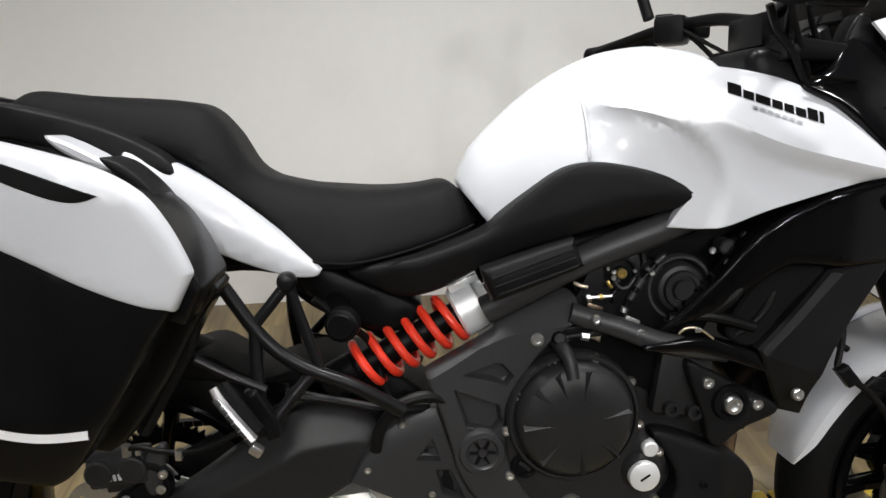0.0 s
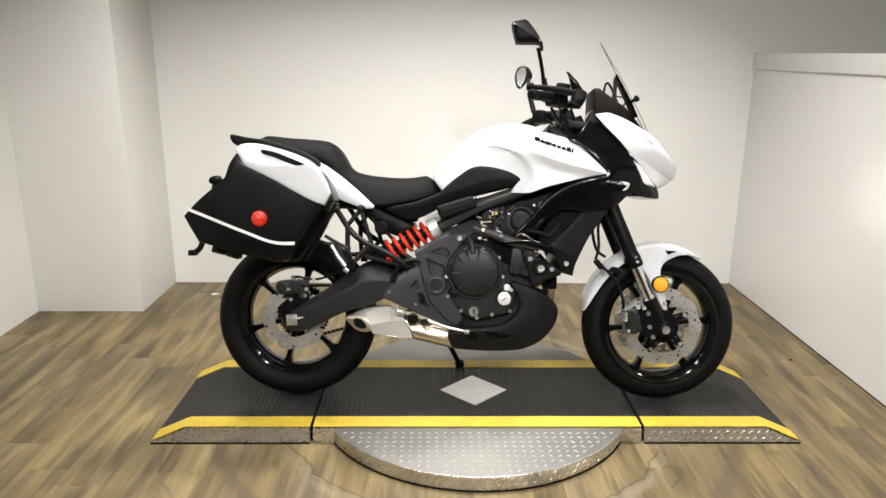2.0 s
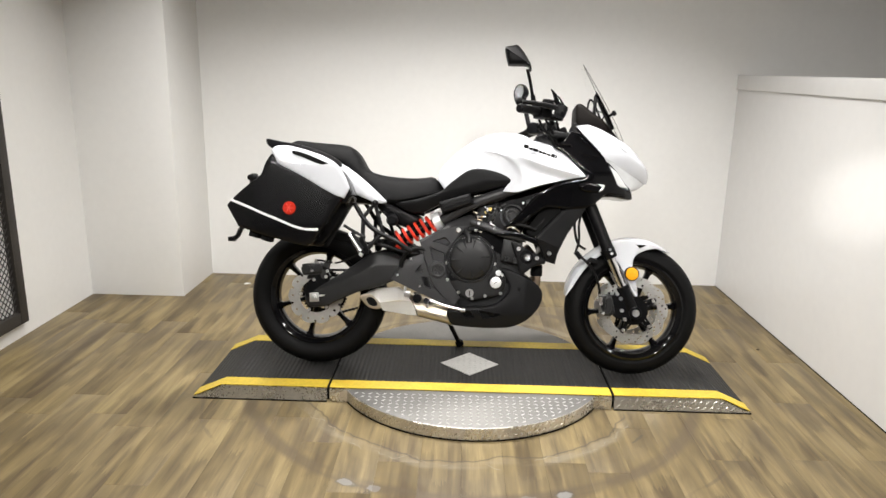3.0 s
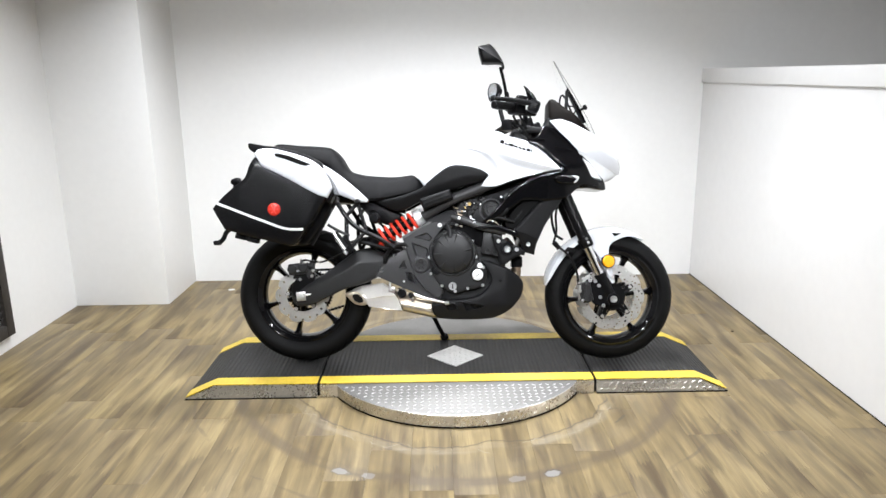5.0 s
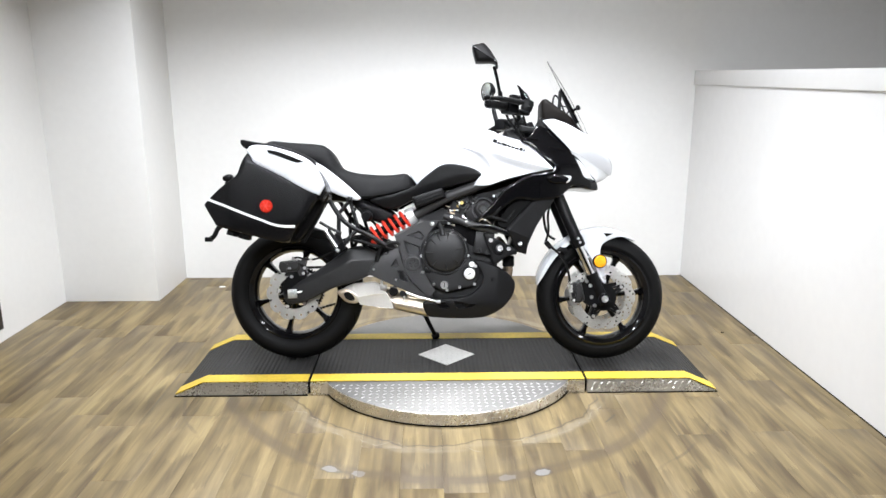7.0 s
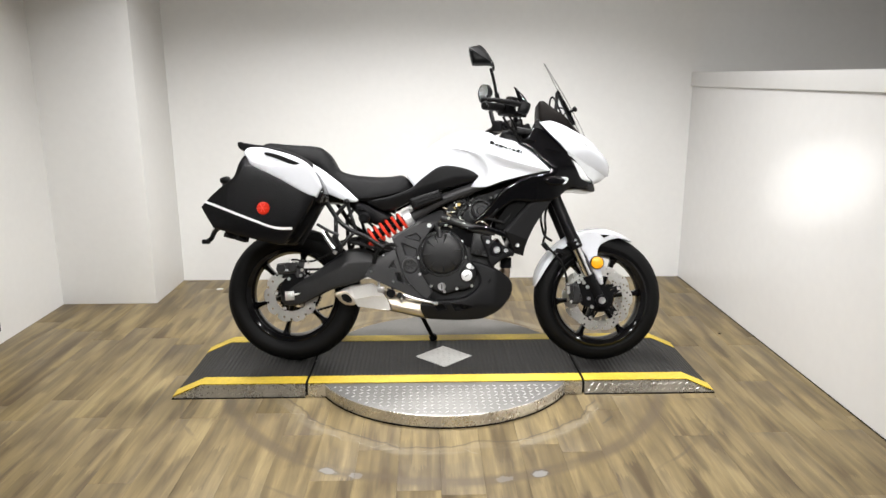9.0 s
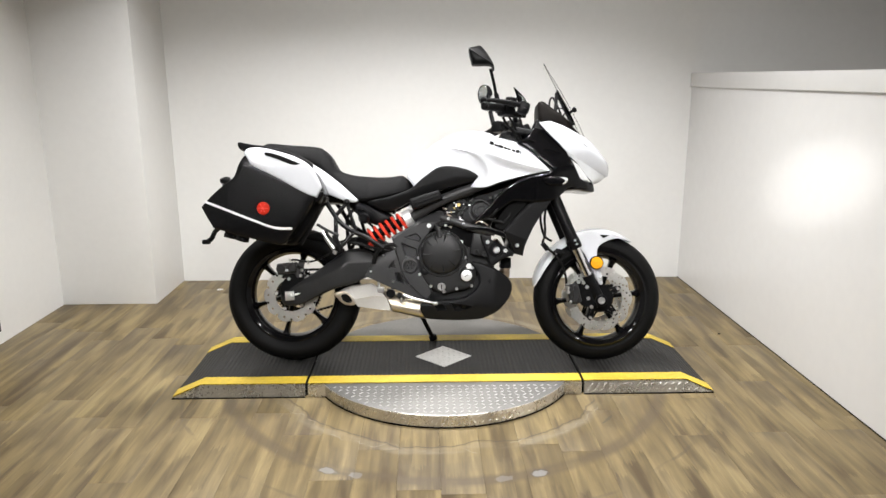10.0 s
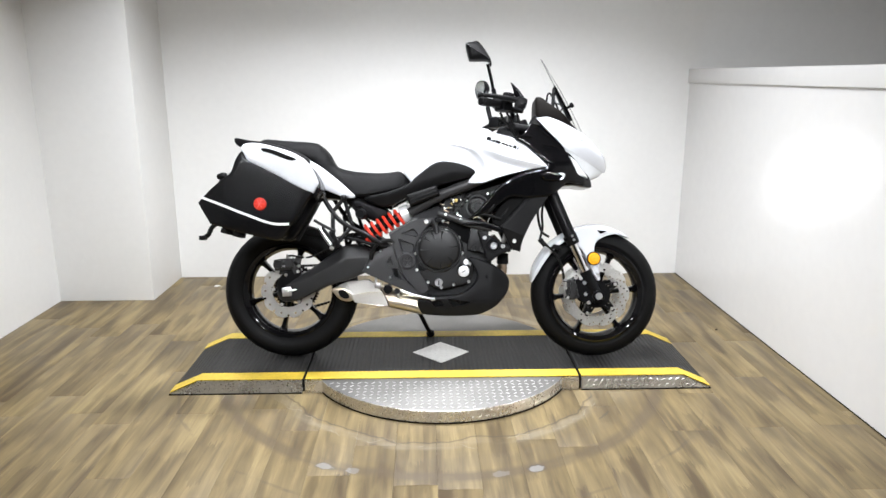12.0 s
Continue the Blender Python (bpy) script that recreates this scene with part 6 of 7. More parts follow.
part("filler_cap", lathe([(0, 0.012), (0.03, 0.012), (0.036, 0.008), (0.038, 0.0)], (0.86, 0, 1.057), (0, 0, 1), 28), M_BLACK, tank)

# ---- front fairing ----
def rad_out(x, z):
    low = 0.603 - 0.41 * (x - 0.978) - z
    rear = (z - 0.603) * 0.694 - (x - 0.978) * 0.720
    return 0.190 - 0.34 * max(0, low) - 0.55 * max(0, rear) - 0.14 * max(0, x - 1.02)


for s in (-1, 1):
    fair = part("side_fairing", panel([(1.03, 1.000), (1.072, 1.026), (1.095, 1.062), (1.118, 1.095), (1.132, 1.093), (1.160, 1.058), (1.190, 1.027), (1.222, 0.994), (1.256, 0.958), (1.266, 0.938), (1.284, 0.905), (1.302, 0.870), (1.318, 0.842), (1.352, 0.824), (1.352, 0.800), (1.300, 0.800), (1.262, 0.800), (1.222, 0.765), (1.185, 0.742), (1.10, 0.733), (1.02, 0.738), (0.985, 0.722), (0.93, 0.682), (0.87, 0.650), (0.812, 0.632), (0.812, 0.632), (0.86, 0.675), (0.905, 0.722), (0.955, 0.782), (1.0, 0.815), (1.06, 0.845), (1.12, 0.860), (1.17, 0.878), (1.125, 0.925), (1.08, 0.970)], lambda x, z: lerp(x, [(0.80, 0.185), (0.95, 0.190), (1.10, 0.196), (1.20, 0.185), (1.30, 0.155), (1.36, 0.125)]) - 0.35 * max(0, z - 0.90) - 0.10 * max(0, 0.86 - z), 0.010, lambda x, z: 0.11 if x > 0.95 else 0.14, s, 0.016, n=4), M_GLOSSBLK, BIKE, "gloss black side fairing")
    part("radiator_shroud", panel([(1.182, 0.742), (1.182, 0.742), (1.13, 0.738), (1.076, 0.728), (1.076, 0.728), (1.02, 0.668), (0.968, 0.611), (0.968, 0.611), (0.992, 0.555), (1.016, 0.505), (1.016, 0.505), (1.056, 0.494), (1.056, 0.494), (1.064, 0.54), (1.085, 0.59), (1.108, 0.635), (1.142, 0.685)], rad_out, 0.004, 0.13, s, 0.011, n=3, lines=[[(0.981 + 0.0065 * i, 0.6018 - 0.00266 * i) for i in range(13)], [(0.984 + 0.0055 * i, 0.6092 + 0.0057 * i) for i in range(21)]]), M_PLASTIC, BIKE, "matt black creased radiator shroud", 18)
    part("shroud_inner", panel([(1.076, 0.730), (1.02, 0.668), (0.970, 0.612), (0.93, 0.628), (0.955, 0.68), (1.00, 0.735), (1.04, 0.748)], lambda x, z: 0.166 - 0.3 * max(0, (z - 0.611) * 0.68 - (x - 0.968) * 0.73), 0.004, 0.12, s, 0.014), M_DARKGAP, BIKE)
    part("shroud_bolt", bolt((1.026, s * 0.192, 0.542), 0.0095, 0.008, s), M_ALU, BIKE)
    lamp = part("position_lamp", panel([(1.140, 0.836), (1.172, 0.847), (1.21, 0.846), (1.248, 0.840), (1.240, 0.812), (1.20, 0.808), (1.16, 0.812)], lambda x, z: 0.200, 0.008, 0.165, s, 0.01), M_GLOSSBLK, BIKE, "small dark indicator housing in the fairing")
    part("lamp_tip", panel([(1.215, 0.843), (1.248, 0.838), (1.240, 0.816), (1.222, 0.812), (1.236, 0.828)], lambda x, z: 0.2015, 0.003, 0.17, s, 0.01), M_LENS, lamp, "clear lens tip")
c0 = [(1.215, 0, 1.109), (1.262, 0, 1.090), (1.311, 0, 1.063), (1.356, 0, 1.037), (1.403, 0, 0.995), (1.430, 0, 0.960), (1.458, 0, 0.926), (1.468, 0, 0.893), (1.465, 0, 0.861)]
c2 = [(1.129, 0, 1.092), (1.155, 0, 1.062), (1.186, 0, 1.029), (1.220, 0, 0.996), (1.251, 0, 0.962), (1.295, 0, 0.939), (1.350, 0, 0.907), (1.405, 0, 0.879), (1.456, 0, 0.858)]
W2 = [0.150, 0.154, 0.157, 0.157, 0.153, 0.140, 0.110, 0.070, 0.022]
WM = [0.110, 0.118, 0.122, 0.124, 0.122, 0.112, 0.088, 0.056, 0.018]
cm = [(a[0] * 0.56 + b[0] * 0.44 + d, 0, a[2] * 0.56 + b[2] * 0.44 + d * 0.7) for a, b, d in zip(c0, c2, (0.004, 0.010, 0.014, 0.016, 0.016, 0.015, 0.012, 0.008, 0.002))]


def at_y(c, ys, f):
    return [(x, y * f, z) for (x, _, z), y in zip(c, ys)]


skin = [at_y(c2, W2, -1), at_y(cm, WM, -1), at_y(c0, WM, -0.35), at_y(c0, WM, 0.35), at_y(cm, WM, 1), at_y(c2, W2, 1)]
cowl = part("nose_cowl", loft(skin, 5, 0.004, 5), M_WHITE, BIKE, "white painted pointed nose cowl")
for s in (-1, 1):
    upper = [(1.252, s * 0.151, 0.962), (1.296, s * 0.138, 0.940), (1.350, s * 0.108, 0.908), (1.404, s * 0.068, 0.880), (1.452, s * 0.018, 0.860)]
    middle = [(1.258, s * 0.150, 0.945), (1.300, s * 0.134, 0.915), (1.350, s * 0.105, 0.872), (1.395, s * 0.065, 0.848), (1.430, s * 0.015, 0.838)]
    lower = [(1.264, s * 0.150, 0.938), (1.304, s * 0.130, 0.902), (1.340, s * 0.112, 0.858), (1.376, s * 0.085, 0.828), (1.392, s * 0.020, 0.822)]
    lens = part("headlight", loft([upper, middle, lower], 5, 0.004, 4), M_LENS, cowl, "clear headlight lens under the cowl")
    part("lens_rim", tube([(x, y - s * -0.002, z) for x, y, z in lower[:4]], 0.0035, 8), M_GLOSSBLK, lens)
    part("bezel", panel([(1.262, 0.944), (1.304, 0.905), (1.336, 0.866), (1.368, 0.830), (1.368, 0.830), (1.309, 0.838), (1.309, 0.838), (1.297, 0.872), (1.280, 0.908)], lambda x, z: lerp(x, [(1.26, 0.150), (1.31, 0.138), (1.37, 0.106)]), 0.004, 0.09, s, 0.012), M_SILVER, lens, "bright headlight bezel")
    part("fairing_seam", tube([(1.150, s * 0.172, 0.972), (1.185, s * 0.171, 0.966), (1.225, s * 0.163, 0.958)], 0.002, 6), M_GLOSSBLK, BIKE)
    part("fairing_seam", tube([(1.030, s * 0.162, 1.012), (1.065, s * 0.162, 1.012), (1.105, s * 0.162, 1.008)], 0.003, 6), M_GLOSSBLK, BIKE)
part("chin", panel([(1.27, 0.795), (1.33, 0.818), (1.376, 0.826), (1.388, 0.808), (1.387, 0.786), (1.35, 0.787), (1.32, 0.792)], lambda x, z: lerp(x, [(1.28, 0.145), (1.35, 0.118), (1.39, 0.08)]), 0.008, 0, -1, 0.015, both=True), M_GLOSSBLK, cowl, "gloss black chin under the headlights")
mk = bmesh.new()
for dx, dz in ((0, 0), (0.014, -0.012), (0.026, -0.020)):
    box_into(mk, (1.318 + dx, -0.132, 1.010 + dz), (0.014, 0.003, 0.006), 0, Matrix.Rotation(radians(40), 3, "Y"))
part("emblem", mk, M_GREYDECAL, cowl, "small grey badge marks")
# instrument housing and windscreen
part("instrument_hood", panel([(1.136, 1.075), (1.132, 1.13), (1.133, 1.192), (1.145, 1.203), (1.163, 1.200), (1.205, 1.166), (1.255, 1.128), (1.296, 1.084), (1.332, 1.046), (1.362, 1.018), (1.27, 1.06), (1.19, 1.09)], lambda x, z: 0.098 - 0.3 * max(0, z - 1.13) - 0.3 * max(0, x - 1.26), 0.02, 0, -1, 0.016, both=True), M_DASH, BIKE, "dark instrument housing")
part("instrument_face", box((1.142, 0, 1.14), (0.012, 0.15, 0.085), 0.008, Matrix.Rotation(radians(12), 3, "Y")), M_GLOSSBLK, BIKE)
sc = []
for f in (-1, -0.6, 0, 0.6, 1):
    row = []
    for x, z, w, back in ((1.362, 1.035, 0.105, 0.040), (1.332, 1.104, 0.105, 0.044), (1.276, 1.209, 0.095, 0.042), (1.228, 1.290, 0.080, 0.030), (1.172, 1.380, 0.040, 0.010)):
        row.append((x - back * f * f, w * f, z))
    sc.append(row)
screen = part("windscreen", loft(sc, 5, 0.0025, 4), M_GLASS, BIKE, "tall clear acrylic windscreen")
part("screen_stay", tube([(1.202, 0.075, 1.120), (1.203, 0.075, 1.190), (1.207, 0.075, 1.232), (1.217, 0.075, 1.246), (1.230, 0.075, 1.232), (1.252, 0.075, 1.185), (1.290, 0.075, 1.095)], 0.0045, 10), M_BLACK, screen, "bent black screen stay")
BY = -0.075
br = part("screen_bracket", slab([(1.209, 1.236), (1.220, 1.252), (1.224, 1.236), (1.221, 1.190), (1.217, 1.120), (1.200, 1.120), (1.207, 1.190)], BY - 0.006, BY + 0.006, 0.002), M_BLACK, screen, "black triangular screen bracket")
part("bracket_arm", slab([(1.219, 1.254), (1.232, 1.232), (1.258, 1.185), (1.276, 1.150), (1.302, 1.094), (1.284, 1.084), (1.258, 1.140), (1.240, 1.176), (1.214, 1.232)], BY - 0.007, BY + 0.007, 0.002), M_BLACK, br)
part("bracket_rung", cyl((1.215, BY, 1.172), (1.248, BY, 1.165), 0.003, seg=8), M_BLACK, br)
part("bracket_rung", cyl((1.246, BY, 1.132), (1.258, BY, 1.150), 0.0035, seg=8), M_BLACK, br)
part("screen_knob", lathe([(0, 0.012), (0.007, 0.012), (0.012, 0.009), (0.012, -0.003), (0.006, -0.006), (0.006, -0.022), (0, -0.022)], (1.298, -0.060, 1.163), (0.85, -0.1, 0.5), 14), M_BLACK, screen, "black screen adjuster knob")

# ---- handlebars, controls and mirrors ----
bar = part("handlebar", tube([(0.880, -0.355, 1.128), (0.965, -0.235, 1.140), (1.015, -0.13, 1.130), (1.035, 0, 1.115), (1.015, 0.13, 1.135), (0.96, 0.27, 1.132), (0.868, 0.44, 1.098)], 0.0115, 14, 8), M_BLACK, BIKE, "black tapered handlebar")
for s, y0, y1, z0, z1 in ((-1, -0.345, -0.235, 1.128, 1.140), (1, 0.425, 0.30, 1.101, 1.126)):
    gx0, gx1 = 0.884, 0.962
    part("grip", tube([(gx0, y0, z0), ((gx0 + gx1) / 2, (y0 + y1) / 2, (z0 + z1) / 2), (gx1, y1, z1)], 0.0175, 16), M_RUBBER, bar, "ribbed black rubber grip")
    part("bar_end", lathe([(0, 0.014), (0.012, 0.014), (0.018, 0.008), (0.019, -0.012), (0.012, -0.02), (0, -0.02)], (gx0 - 0.008, y0 + s * 0.012, z0), (-0.57, s * 0.82, 0), 18), M_BLACK, bar)
    part("switch_box", box((0.975, s * 0.225, 1.135 if s < 0 else 1.128), (0.060, 0.065, 0.055), 0.012, Matrix.Rotation(radians(-35 * s), 3, "Z")), M_BLACK, bar)
    part("switch_cap", box((0.965, s * 0.235, 1.165 if s < 0 else 1.152), (0.035, 0.03, 0.016), 0.005, Matrix.Rotation(radians(-35 * s), 3, "Z")), M_PLASTIC, bar)
part("brake_lever", tube([(0.872, -0.337, 1.157), (0.92, -0.325, 1.157), (0.98, -0.30, 1.152), (1.035, -0.275, 1.146)], lambda t: 0.0085 + 0.0045 * t, 12), M_PLASTIC, bar, "dark grey front brake lever")
part("lever_ball", lathe([(0, 0.016), (0.010, 0.013), (0.0155, 0.005), (0.0155, -0.005), (0.010, -0.013), (0, -0.016)], (0.870, -0.338, 1.157), (1, 0, 0), 16), M_BLACK, bar)
part("clutch_lever", tube([(1.01, 0.215, 1.130), (1.028, 0.25, 1.130), (0.985, 0.33, 1.118), (0.93, 0.41, 1.105)], lambda t: 0.010 - 0.003 * t, 10), M_BLACK, bar, "black clutch lever")
part("lever_perch", box((1.046, -0.268, 1.134), (0.050, 0.05, 0.058), 0.018, Matrix.Rotation(radians(20), 3, "Y")), M_BLACK, bar)
part("lever_perch", box((1.015, 0.215, 1.128), (0.05, 0.045, 0.036), 0.008), M_BLACK, bar)
part("perch_bolt", bolt((1.050, -0.293, 1.130), 0.004, 0.004), M_BLACK, bar)
part("master_cylinder", cyl((0.985, -0.215, 1.118), (1.06, -0.235, 1.112), 0.014, seg=14, bevel=0.003), M_BLACK, bar)
part("brake_reservoir", lathe([(0, 0.02), (0.024, 0.02), (0.026, 0.017), (0.026, -0.015), (0.022, -0.02), (0, -0.02)], (0.995, -0.235, 1.165), (0.15, 0, 1), 24), M_BLACK, bar, "black round brake fluid reservoir")
part("hand_deflector", loft([[(1.002, -0.268, 1.222), (1.016, -0.262, 1.190), (1.028, -0.256, 1.150)], [(1.002, -0.262, 1.223), (1.028, -0.268, 1.190), (1.052, -0.272, 1.155)], [(1.010, -0.270, 1.221), (1.038, -0.266, 1.192), (1.064, -0.262, 1.150)]], 4, 0.004, 4), M_GLOSSBLK, bar, "black pointed lever guard")
part("bar_clamp", box((1.035, 0, 1.095), (0.055, 0.12, 0.055), 0.010), M_BLACK, bar)
part("top_yoke", slab([(1.00, 1.04), (1.10, 1.035), (1.12, 1.06), (1.02, 1.075)], -0.14, -0.0, 0.008), M_BLACK, BIKE)
part("top_yoke", slab([(1.00, 1.04), (1.10, 1.035), (1.12, 1.06), (1.02, 1.075)], 0.14, 0.0, 0.008), M_BLACK, BIKE)
for s in (-1, 1):
    part("fork_top", cyl((1.085, s * 0.098, 1.035), (1.062, s * 0.098, 1.085), 0.026, seg=22, bevel=0.004), M_BLACK, BIKE)
    part("steering_column", cyl((1.165, s * 0.098, 0.850), (1.085, s * 0.098, 1.035), 0.0255, seg=20), M_BLACK, BIKE)
part("head_cover", panel([(0.955, 1.03), (0.97, 1.06), (1.02, 1.05), (1.08, 1.00), (1.12, 0.93), (1.06, 0.90), (0.98, 0.98)], lambda x, z: 0.13, 0.02, 0, -1, 0.03, both=True), M_BLACK, BIKE)
for pts, r in (([(0.985, -0.19, 1.13), (1.005, -0.14, 1.10), (1.025, -0.10, 1.06), (1.045, -0.06, 1.00)], 0.004), ([(0.98, -0.18, 1.13), (1.01, -0.15, 1.09), (1.04, -0.13, 1.04), (1.06, -0.12, 1.00)], 0.005), ([(0.98, 0.20, 1.13), (1.005, 0.15, 1.10), (1.03, 0.08, 1.06), (1.05, 0.04, 1.00)], 0.004), ([(0.975, 0.21, 1.14), (1.01, 0.16, 1.09), (1.05, 0.12, 1.03)], 0.005), ([(0.965, -0.16, 1.115), (0.985, -0.15, 1.08), (1.015, -0.14, 1.05), (1.04, -0.13, 1.01)], 0.006)):
    part("control_cable", tube(pts, r, 8), M_HOSE, BIKE)
part("ignition_housing", box((1.045, -0.03, 1.065), (0.06, 0.08, 0.04), 0.01), M_BLACK, BIKE)
part("fairing_stay", tube([(1.040, -0.128, 1.132), (1.050, -0.125, 1.095), (1.080, -0.12, 1.030)], 0.0045, 8), M_BLACK, BIKE)
part("inner_fairing", panel([(1.06, 1.00), (1.085, 1.040), (1.108, 1.092), (1.125, 1.108), (1.142, 1.092), (1.16, 1.05), (1.10, 0.97)], lambda x, z: 0.135, 0.008, 0.10, -1, 0.02), M_BLACK, BIKE)
# mirrors
def mirror_depth(x, z):
    rise = z - lerp(x, [(0.81, 1.386), (0.91, 1.326)])
    return 0.292 - 0.25 * (x - 0.80) * 0.5 - (0.9 * rise if rise > 0 else -0.12 * rise)


mr = part("mirror", panel([(0.809, 1.384), (0.816, 1.398), (0.851, 1.412), (0.869, 1.405), (0.897, 1.370), (0.915, 1.333), (0.921, 1.303), (0.911, 1.303), (0.903, 1.321), (0.832, 1.322), (0.822, 1.331)], mirror_depth, 0.016, 0.235, -1, 0.009, lines=[[(0.81 + 0.008 * i, 1.386 - 0.0048 * i) for i in range(12)]]), M_BLACK, BIKE, "black rear-view mirror on a stalk", 20)
part("mirror_stem", tube([(0.905, -0.232, 1.312), (0.912, -0.22, 1.290), (0.921, -0.20, 1.262), (0.933, -0.175, 1.214), (0.945, -0.165, 1.165)], 0.007, 12), M_BLACK, mr)
part("stem_boot", tube([(0.934, -0.174, 1.216), (0.946, -0.165, 1.160)], 0.0105, 12), M_BLACK, mr)
part("stem_clamp", box((0.948, -0.170, 1.150), (0.036, 0.04, 0.036), 0.008), M_BLACK, mr)
ml = part("mirror", panel([(0.876, 1.318), (0.886, 1.352), (0.886, 1.352), (0.905, 1.362), (0.932, 1.357), (0.949, 1.330), (0.951, 1.308), (0.936, 1.298), (0.919, 1.278), (0.901, 1.263), (0.901, 1.263), (0.885, 1.275)], lambda x, z: -0.405 + 0.6 * max(0, x - 0.925), 0.010, -0.44, -1, 0.01), M_BLACK, BIKE, "black rear-view mirror on a stalk")
ml.location.z = 0.018
part("mirror_glass", panel([(0.880, 1.318), (0.889, 1.347), (0.889, 1.347), (0.906, 1.357), (0.923, 1.352), (0.923, 1.352), (0.926, 1.320), (0.914, 1.288), (0.901, 1.267), (0.901, 1.267), (0.888, 1.278)], lambda x, z: -0.402, 0.002, -0.41, -1, 0.01), M_MIRROR, ml, "mirror glass with a dark reflection put into its tint")
part("mirror_stem", tube([(0.938, 0.40, 1.300), (0.931, 0.37, 1.275), (0.933, 0.34, 1.240), (0.935, 0.30, 1.200), (0.947, 0.28, 1.147)], 0.0075, 12), M_BLACK, ml)
part("stem_boot", tube([(0.935, 0.30, 1.200), (0.948, 0.28, 1.140)], 0.0115, 12), M_BLACK, ml)

# ---- belly pan, exhaust and stand ----
PAN_GAPS = [[(0.646, 0.280), (0.700, 0.279), (0.716, 0.250), (0.672, 0.246)], [(0.728, 0.285), (0.838, 0.268), (0.800, 0.252), (0.752, 0.244)]]
for s in (-1, 1):
    bp = part("belly_pan", panel([(0.822, 0.466), (0.85, 0.468), (0.92, 0.442), (0.975, 0.410), (1.005, 0.378), (1.011, 0.345), (1.000, 0.308), (0.98, 0.280), (0.947, 0.247), (0.885, 0.213), (0.83, 0.204), (0.75, 0.201), (0.66, 0.205), (0.618, 0.212), (0.602, 0.235), (0.594, 0.268), (0.61, 0.285), (0.65, 0.292), (0.72, 0.297), (0.79, 0.307), (0.835, 0.335), (0.860, 0.37), (0.860, 0.40), (0.845, 0.43)], pocketed(lambda x, z: 0.160 - 0.5 * max(0, 0.27 - z) - 0.5 * max(0, x - 0.93) - 0.10 * max(0, z - lerp(x, [(0.6, 0.27), (0.8, 0.29), (0.95, 0.37), (1.0, 0.36)])), PAN_GAPS, 0.020, 0.004), 0.010, 0.09, s, 0.014, lines=[dense(p) for p in PAN_GAPS] + [dense(shrink(p, 0.004), 0.005) for p in PAN_GAPS]), M_PLASTIC, BIKE, "matt black engine belly pan with braced openings", 25)
    # dark sheets in the pan's pockets, in place of deep shade
    for p in PAN_GAPS:
        part("cut_out_shade", slab(shrink(p, 0.005), s * 0.132, s * 0.1385, 0.0004), M_DARKGAP, bp, "dark sheet for the shade of an opening in the pan")
    part("pan_bolt", bolt((0.905, s * 0.157, 0.382), 0.007, 0.004, s), M_BLACK, bp)
    part("pan_bolt", bolt((0.766, s * 0.124, 0.217), 0.005, 0.005, s), M_ALU, bp)
muf = part("muffler", panel([(0.30, 0.345), (0.36, 0.352), (0.401, 0.340), (0.474, 0.319), (0.553, 0.301), (0.633, 0.277), (0.645, 0.24), (0.628, 0.204), (0.54, 0.221), (0.454, 0.240), (0.36, 0.258), (0.29, 0.29)], lambda x, z: lerp(x, [(0.2, 0.085), (0.3, 0.100), (0.45, 0.116), (0.7, 0.112)]) - 0.9 * (z - lerp(x, [(0.3, 0.30), (0.45, 0.270), (0.64, 0.230)])) ** 2 / 0.09, 0.018, 0.0, -1, 0.012), M_STEEL, BIKE, "brushed steel underslung muffler")
COVER = dict(a=(0.213, -0.108, 0.318), b=(0.239, -0.104, 0.342), c=(0.272, -0.098, 0.356), d=(0.371, -0.096, 0.366), e=(0.403, -0.108, 0.342), f=(0.437, -0.130, 0.311), g=(0.378, -0.138, 0.312), h=(0.300, -0.138, 0.298), i=(0.268, -0.130, 0.325), j=(0.452, -0.128, 0.282), k=(0.465, -0.129, 0.246), l=(0.417, -0.131, 0.250), m=(0.312, -0.134, 0.264))
cb = bmesh.new()
cv = {n: cb.verts.new(p) for n, p in COVER.items()}
for t in ("abi", "bci", "cih", "chg", "cdg", "deg", "efg", "hgf", "hfj", "hjm", "mjk", "mkl", "ihm"):
    cb.faces.new([cv[n] for n in t])
rim_edges = [e for e in cb.edges if len(e.link_faces) == 1]
ext = bmesh.ops.extrude_edge_only(cb, edges=rim_edges)
for v in [g for g in ext["geom"] if isinstance(g, bmesh.types.BMVert)]:
    v.co.y = -0.06
heat = part("heat_cover", cb, M_COVER, muf, "faceted polished silver muffler cover", 12)
part("cover_edge", tube([COVER["e"], COVER["f"], COVER["j"], COVER["k"]], 0.0028, 8, 3), M_CHROME, heat)
part("tail_pipe", panel([(0.203, 0.322), (0.236, 0.333), (0.270, 0.326), (0.296, 0.303), (0.304, 0.278), (0.282, 0.268), (0.246, 0.275), (0.220, 0.297)], lambda x, z: 0.122 + 0.12 * (x - 0.21), 0.005, 0.06, -1, 0.010), M_STEEL, muf, "slash-cut steel exhaust outlet")
# black patch for the shade inside the outlet
part("outlet_hole", panel([(0.236, 0.315), (0.250, 0.321), (0.266, 0.316), (0.282, 0.300), (0.284, 0.285), (0.268, 0.281), (0.248, 0.288), (0.238, 0.301)], lambda x, z: 0.1235 + 0.12 * (x - 0.21), 0.001, 0.10, -1, 0.012), M_DARKGAP, muf)
part("muffler_strap", box((0.415, -0.118, 0.340), (0.030, 0.02, 0.026), 0.004), M_ALU, muf)
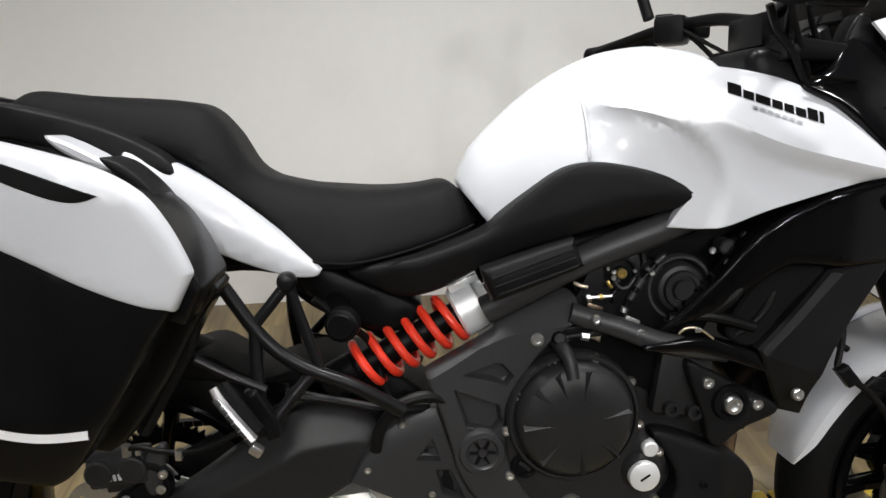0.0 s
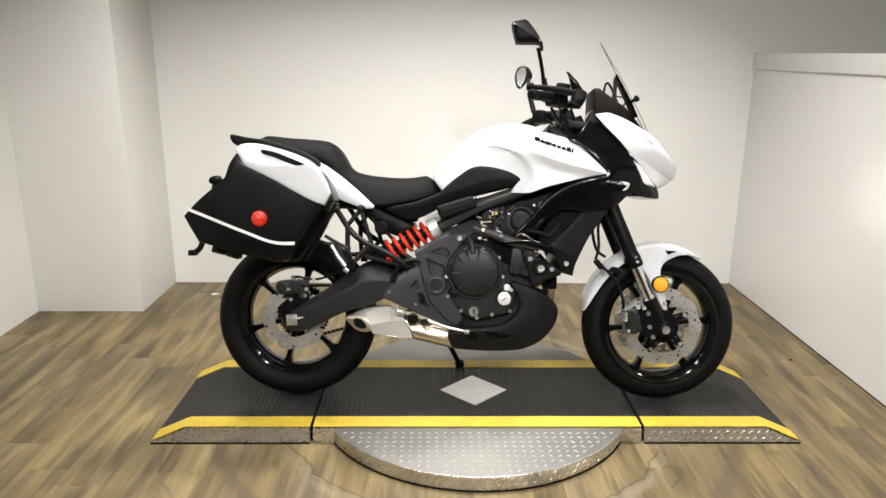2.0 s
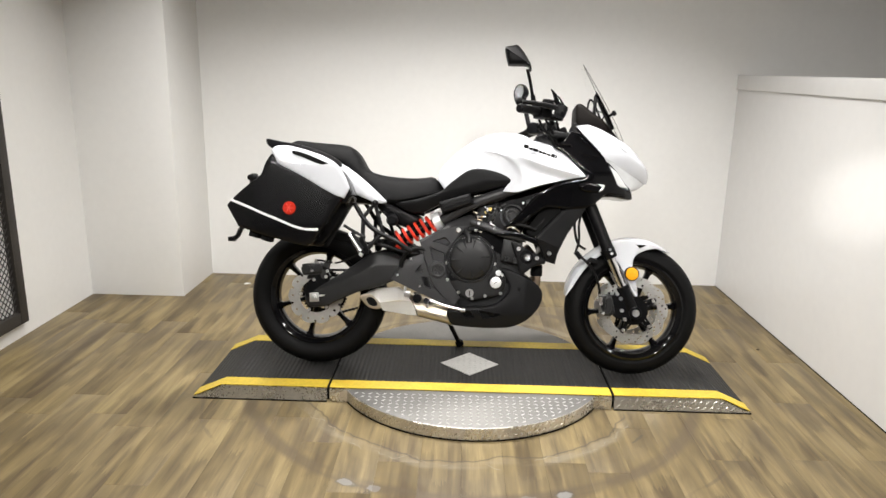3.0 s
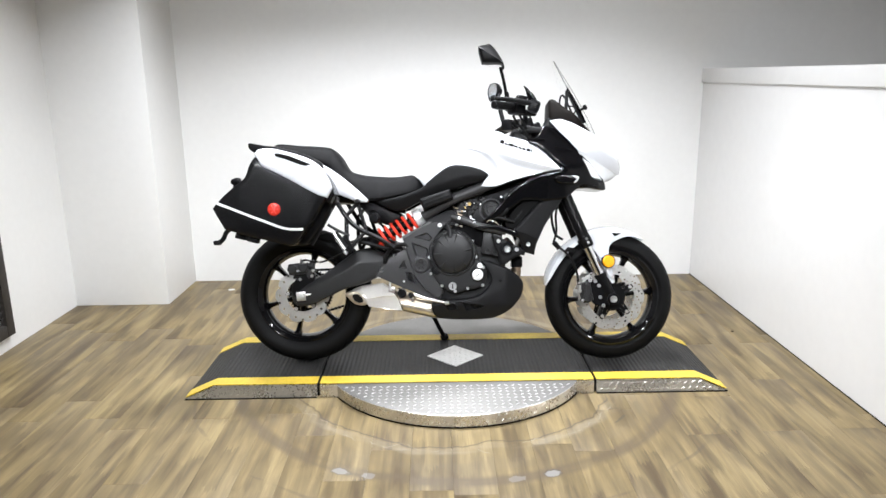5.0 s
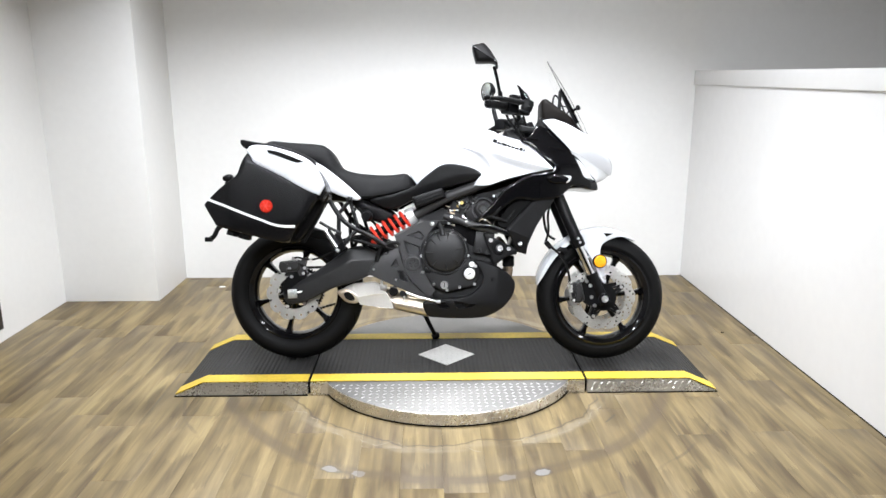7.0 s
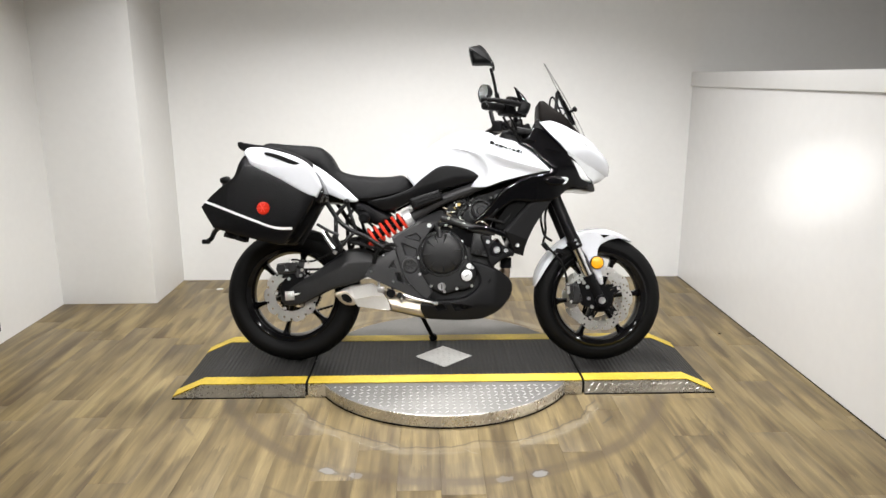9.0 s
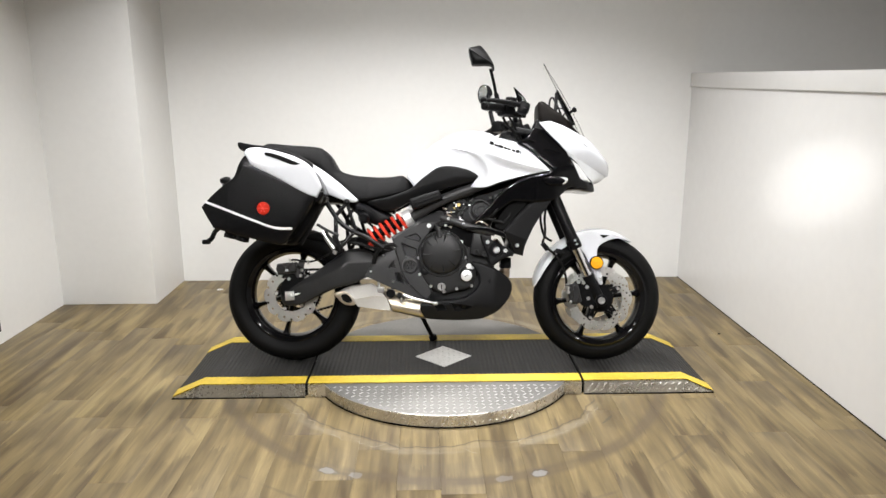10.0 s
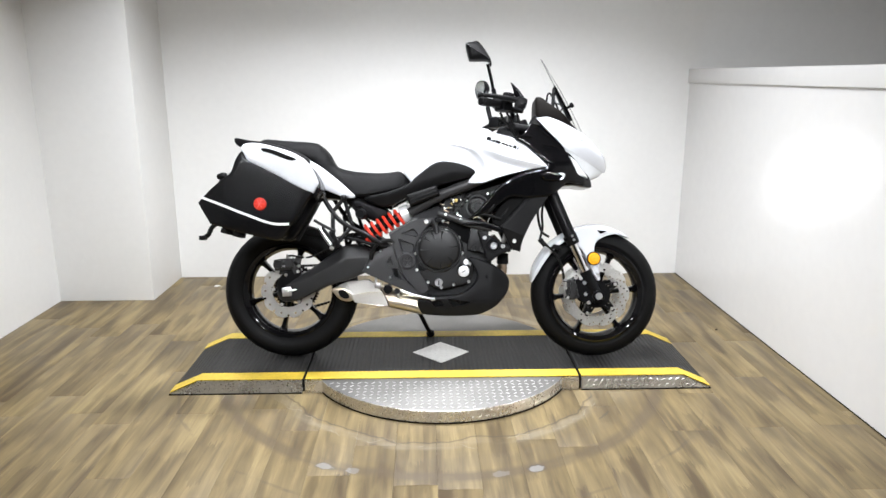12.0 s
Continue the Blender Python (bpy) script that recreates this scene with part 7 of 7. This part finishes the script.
part("strap_bolt", cyl((0.406, -0.122, 0.335), (0.406, -0.122, 0.374), 0.006, seg=10), M_ALU, muf)
part("exhaust_valve", cyl((0.462, -0.125, 0.325), (0.462, -0.155, 0.325), 0.020, seg=18, bevel=0.004), M_BLACK, BIKE)
peg2 = part("rider_peg", tube([(0.508, -0.13, 0.31), (0.508, -0.185, 0.316), (0.508, -0.225, 0.324)], 0.012, 12), M_RUBBER, BIKE, "black rubber rider foot peg")
part("peg_knob", cyl((0.514, -0.21, 0.312), (0.514, -0.21, 0.290), 0.005, 0.003, seg=10), M_ALU, peg2)
part("brake_pedal", tube([(0.52, -0.15, 0.318), (0.56, -0.16, 0.305), (0.62, -0.165, 0.292), (0.66, -0.168, 0.284)], lambda t: 0.0065 - 0.002 * t, 10), M_ALU, BIKE, "silver brake pedal arm")
part("pedal_rod", tube([(0.53, -0.158, 0.300), (0.60, -0.16, 0.290), (0.655, -0.165, 0.283)], 0.0035, 8), M_STEEL, BIKE)
part("pedal_tip", box((0.665, -0.175, 0.283), (0.02, 0.03, 0.014), 0.003), M_ALU, BIKE)
for s, dy in ((-1, -0.055), (1, 0.055)):
    part("header_pipe", tube([(0.93, dy, 0.56), (0.975, dy, 0.50), (0.985, dy, 0.42), (0.96, dy * 0.9, 0.32), (0.88, dy * 0.7, 0.27), (0.72, dy * 0.6, 0.265)], 0.021, 16), M_BRONZE, BIKE, "tinted steel header pipe")
part("radiator", box((1.03, 0, 0.62), (0.035, 0.26, 0.26), 0.008, Matrix.Rotation(radians(14), 3, "Y")), M_BLACK, BIKE, "black radiator behind the front wheel")
part("rectifier", box((0.985, -0.05, 0.46), (0.05, 0.06, 0.05), 0.006), M_BLACK, BIKE)
part("radiator_hose", tube([(0.90, -0.155, 0.66), (0.93, -0.165, 0.69), (0.955, -0.160, 0.73), (0.96, -0.15, 0.76)], 0.010, 10), M_HOSE, BIKE)
part("radiator_hose", tube([(0.84, -0.15, 0.655), (0.90, -0.16, 0.66), (0.97, -0.16, 0.64)], 0.009, 10), M_HOSE, BIKE)
stand = part("side_stand", tube([(0.555, 0.13, 0.30), (0.585, 0.17, 0.20), (0.640, 0.25, 0.075)], 0.011, 12), M_BLACK, BIKE, "black side stand down on the deck")
part("stand_foot", cyl((0.640, 0.252, 0.080), (0.647, 0.262, 0.058), 0.020, seg=16, bevel=0.004), M_BLACK, stand)

# ---- floor planks ----
def floor():
    base = part("floor", box(((XL + XR) / 2, (YF + YB) / 2, -0.03), (XR - XL + 0.1, YB - YF + 0.1, 0.044), 0), M_DARKGAP)
    tagged(base, "tan and grey-brown wood-look vinyl plank floor", "floor", kind="structure")
    W, L = 0.152, 0.915
    rng = random.Random(5)
    nx = int((XR - XL) / W) + 1
    rest = bmesh.new()

    def plank_into(bm, x0, x1, y0, y1):
        g, b, h = 0.0003, 0.0012, 0.008
        lo = [bm.verts.new(p) for p in ((x0 + g, y0 + g, -h), (x1 - g, y0 + g, -h), (x1 - g, y1 - g, -h), (x0 + g, y1 - g, -h))]
        mid = [bm.verts.new((v.co.x, v.co.y, -0.0004)) for v in lo]
        hi = [bm.verts.new(p) for p in ((x0 + g + b, y0 + g + b, 0), (x1 - g - b, y0 + g + b, 0), (x1 - g - b, y1 - g - b, 0), (x0 + g + b, y1 - g - b, 0))]
        bm.faces.new(hi)
        for p, q in ((lo, mid), (mid, hi)):
            for i in range(4):
                j = (i + 1) % 4
                bm.faces.new((p[i], p[j], q[j], q[i]))

    whole = {}
    for i in range(nx):
        x0, x1 = XL + i * W, min(XL + (i + 1) * W, XR)
        y = YF - rng.random() * L
        while y < YB:
            y0, y1 = max(y, YF), min(y + L, YB)
            if x0 < XP - 0.2 and y1 > YP:
                y1 = min(y1, YB)
            key = (round(x1 - x0, 4), round(y1 - y0, 4))
            if y1 - y0 > 0.02 and x1 - x0 > 0.01:
                if y1 < -2.6:
                    plank_into(rest, x0, x1, y0, y1)
                else:
                    if key not in whole:
                        bm = bmesh.new()
                        plank_into(bm, -key[0] / 2, key[0] / 2, -key[1] / 2, key[1] / 2)
                        ob = part("plank", bm, M_FLOOR, base)
                        whole[key] = ob.data
                    else:
                        ob = new("plank", whole[key])
                        ob.parent = base
                    ob.location = ((x0 + x1) / 2, (y0 + y1) / 2, 0)
            y += L
    tagged(part("plank_rest", rest, M_FLOOR, base), kind="stuff")


floor()
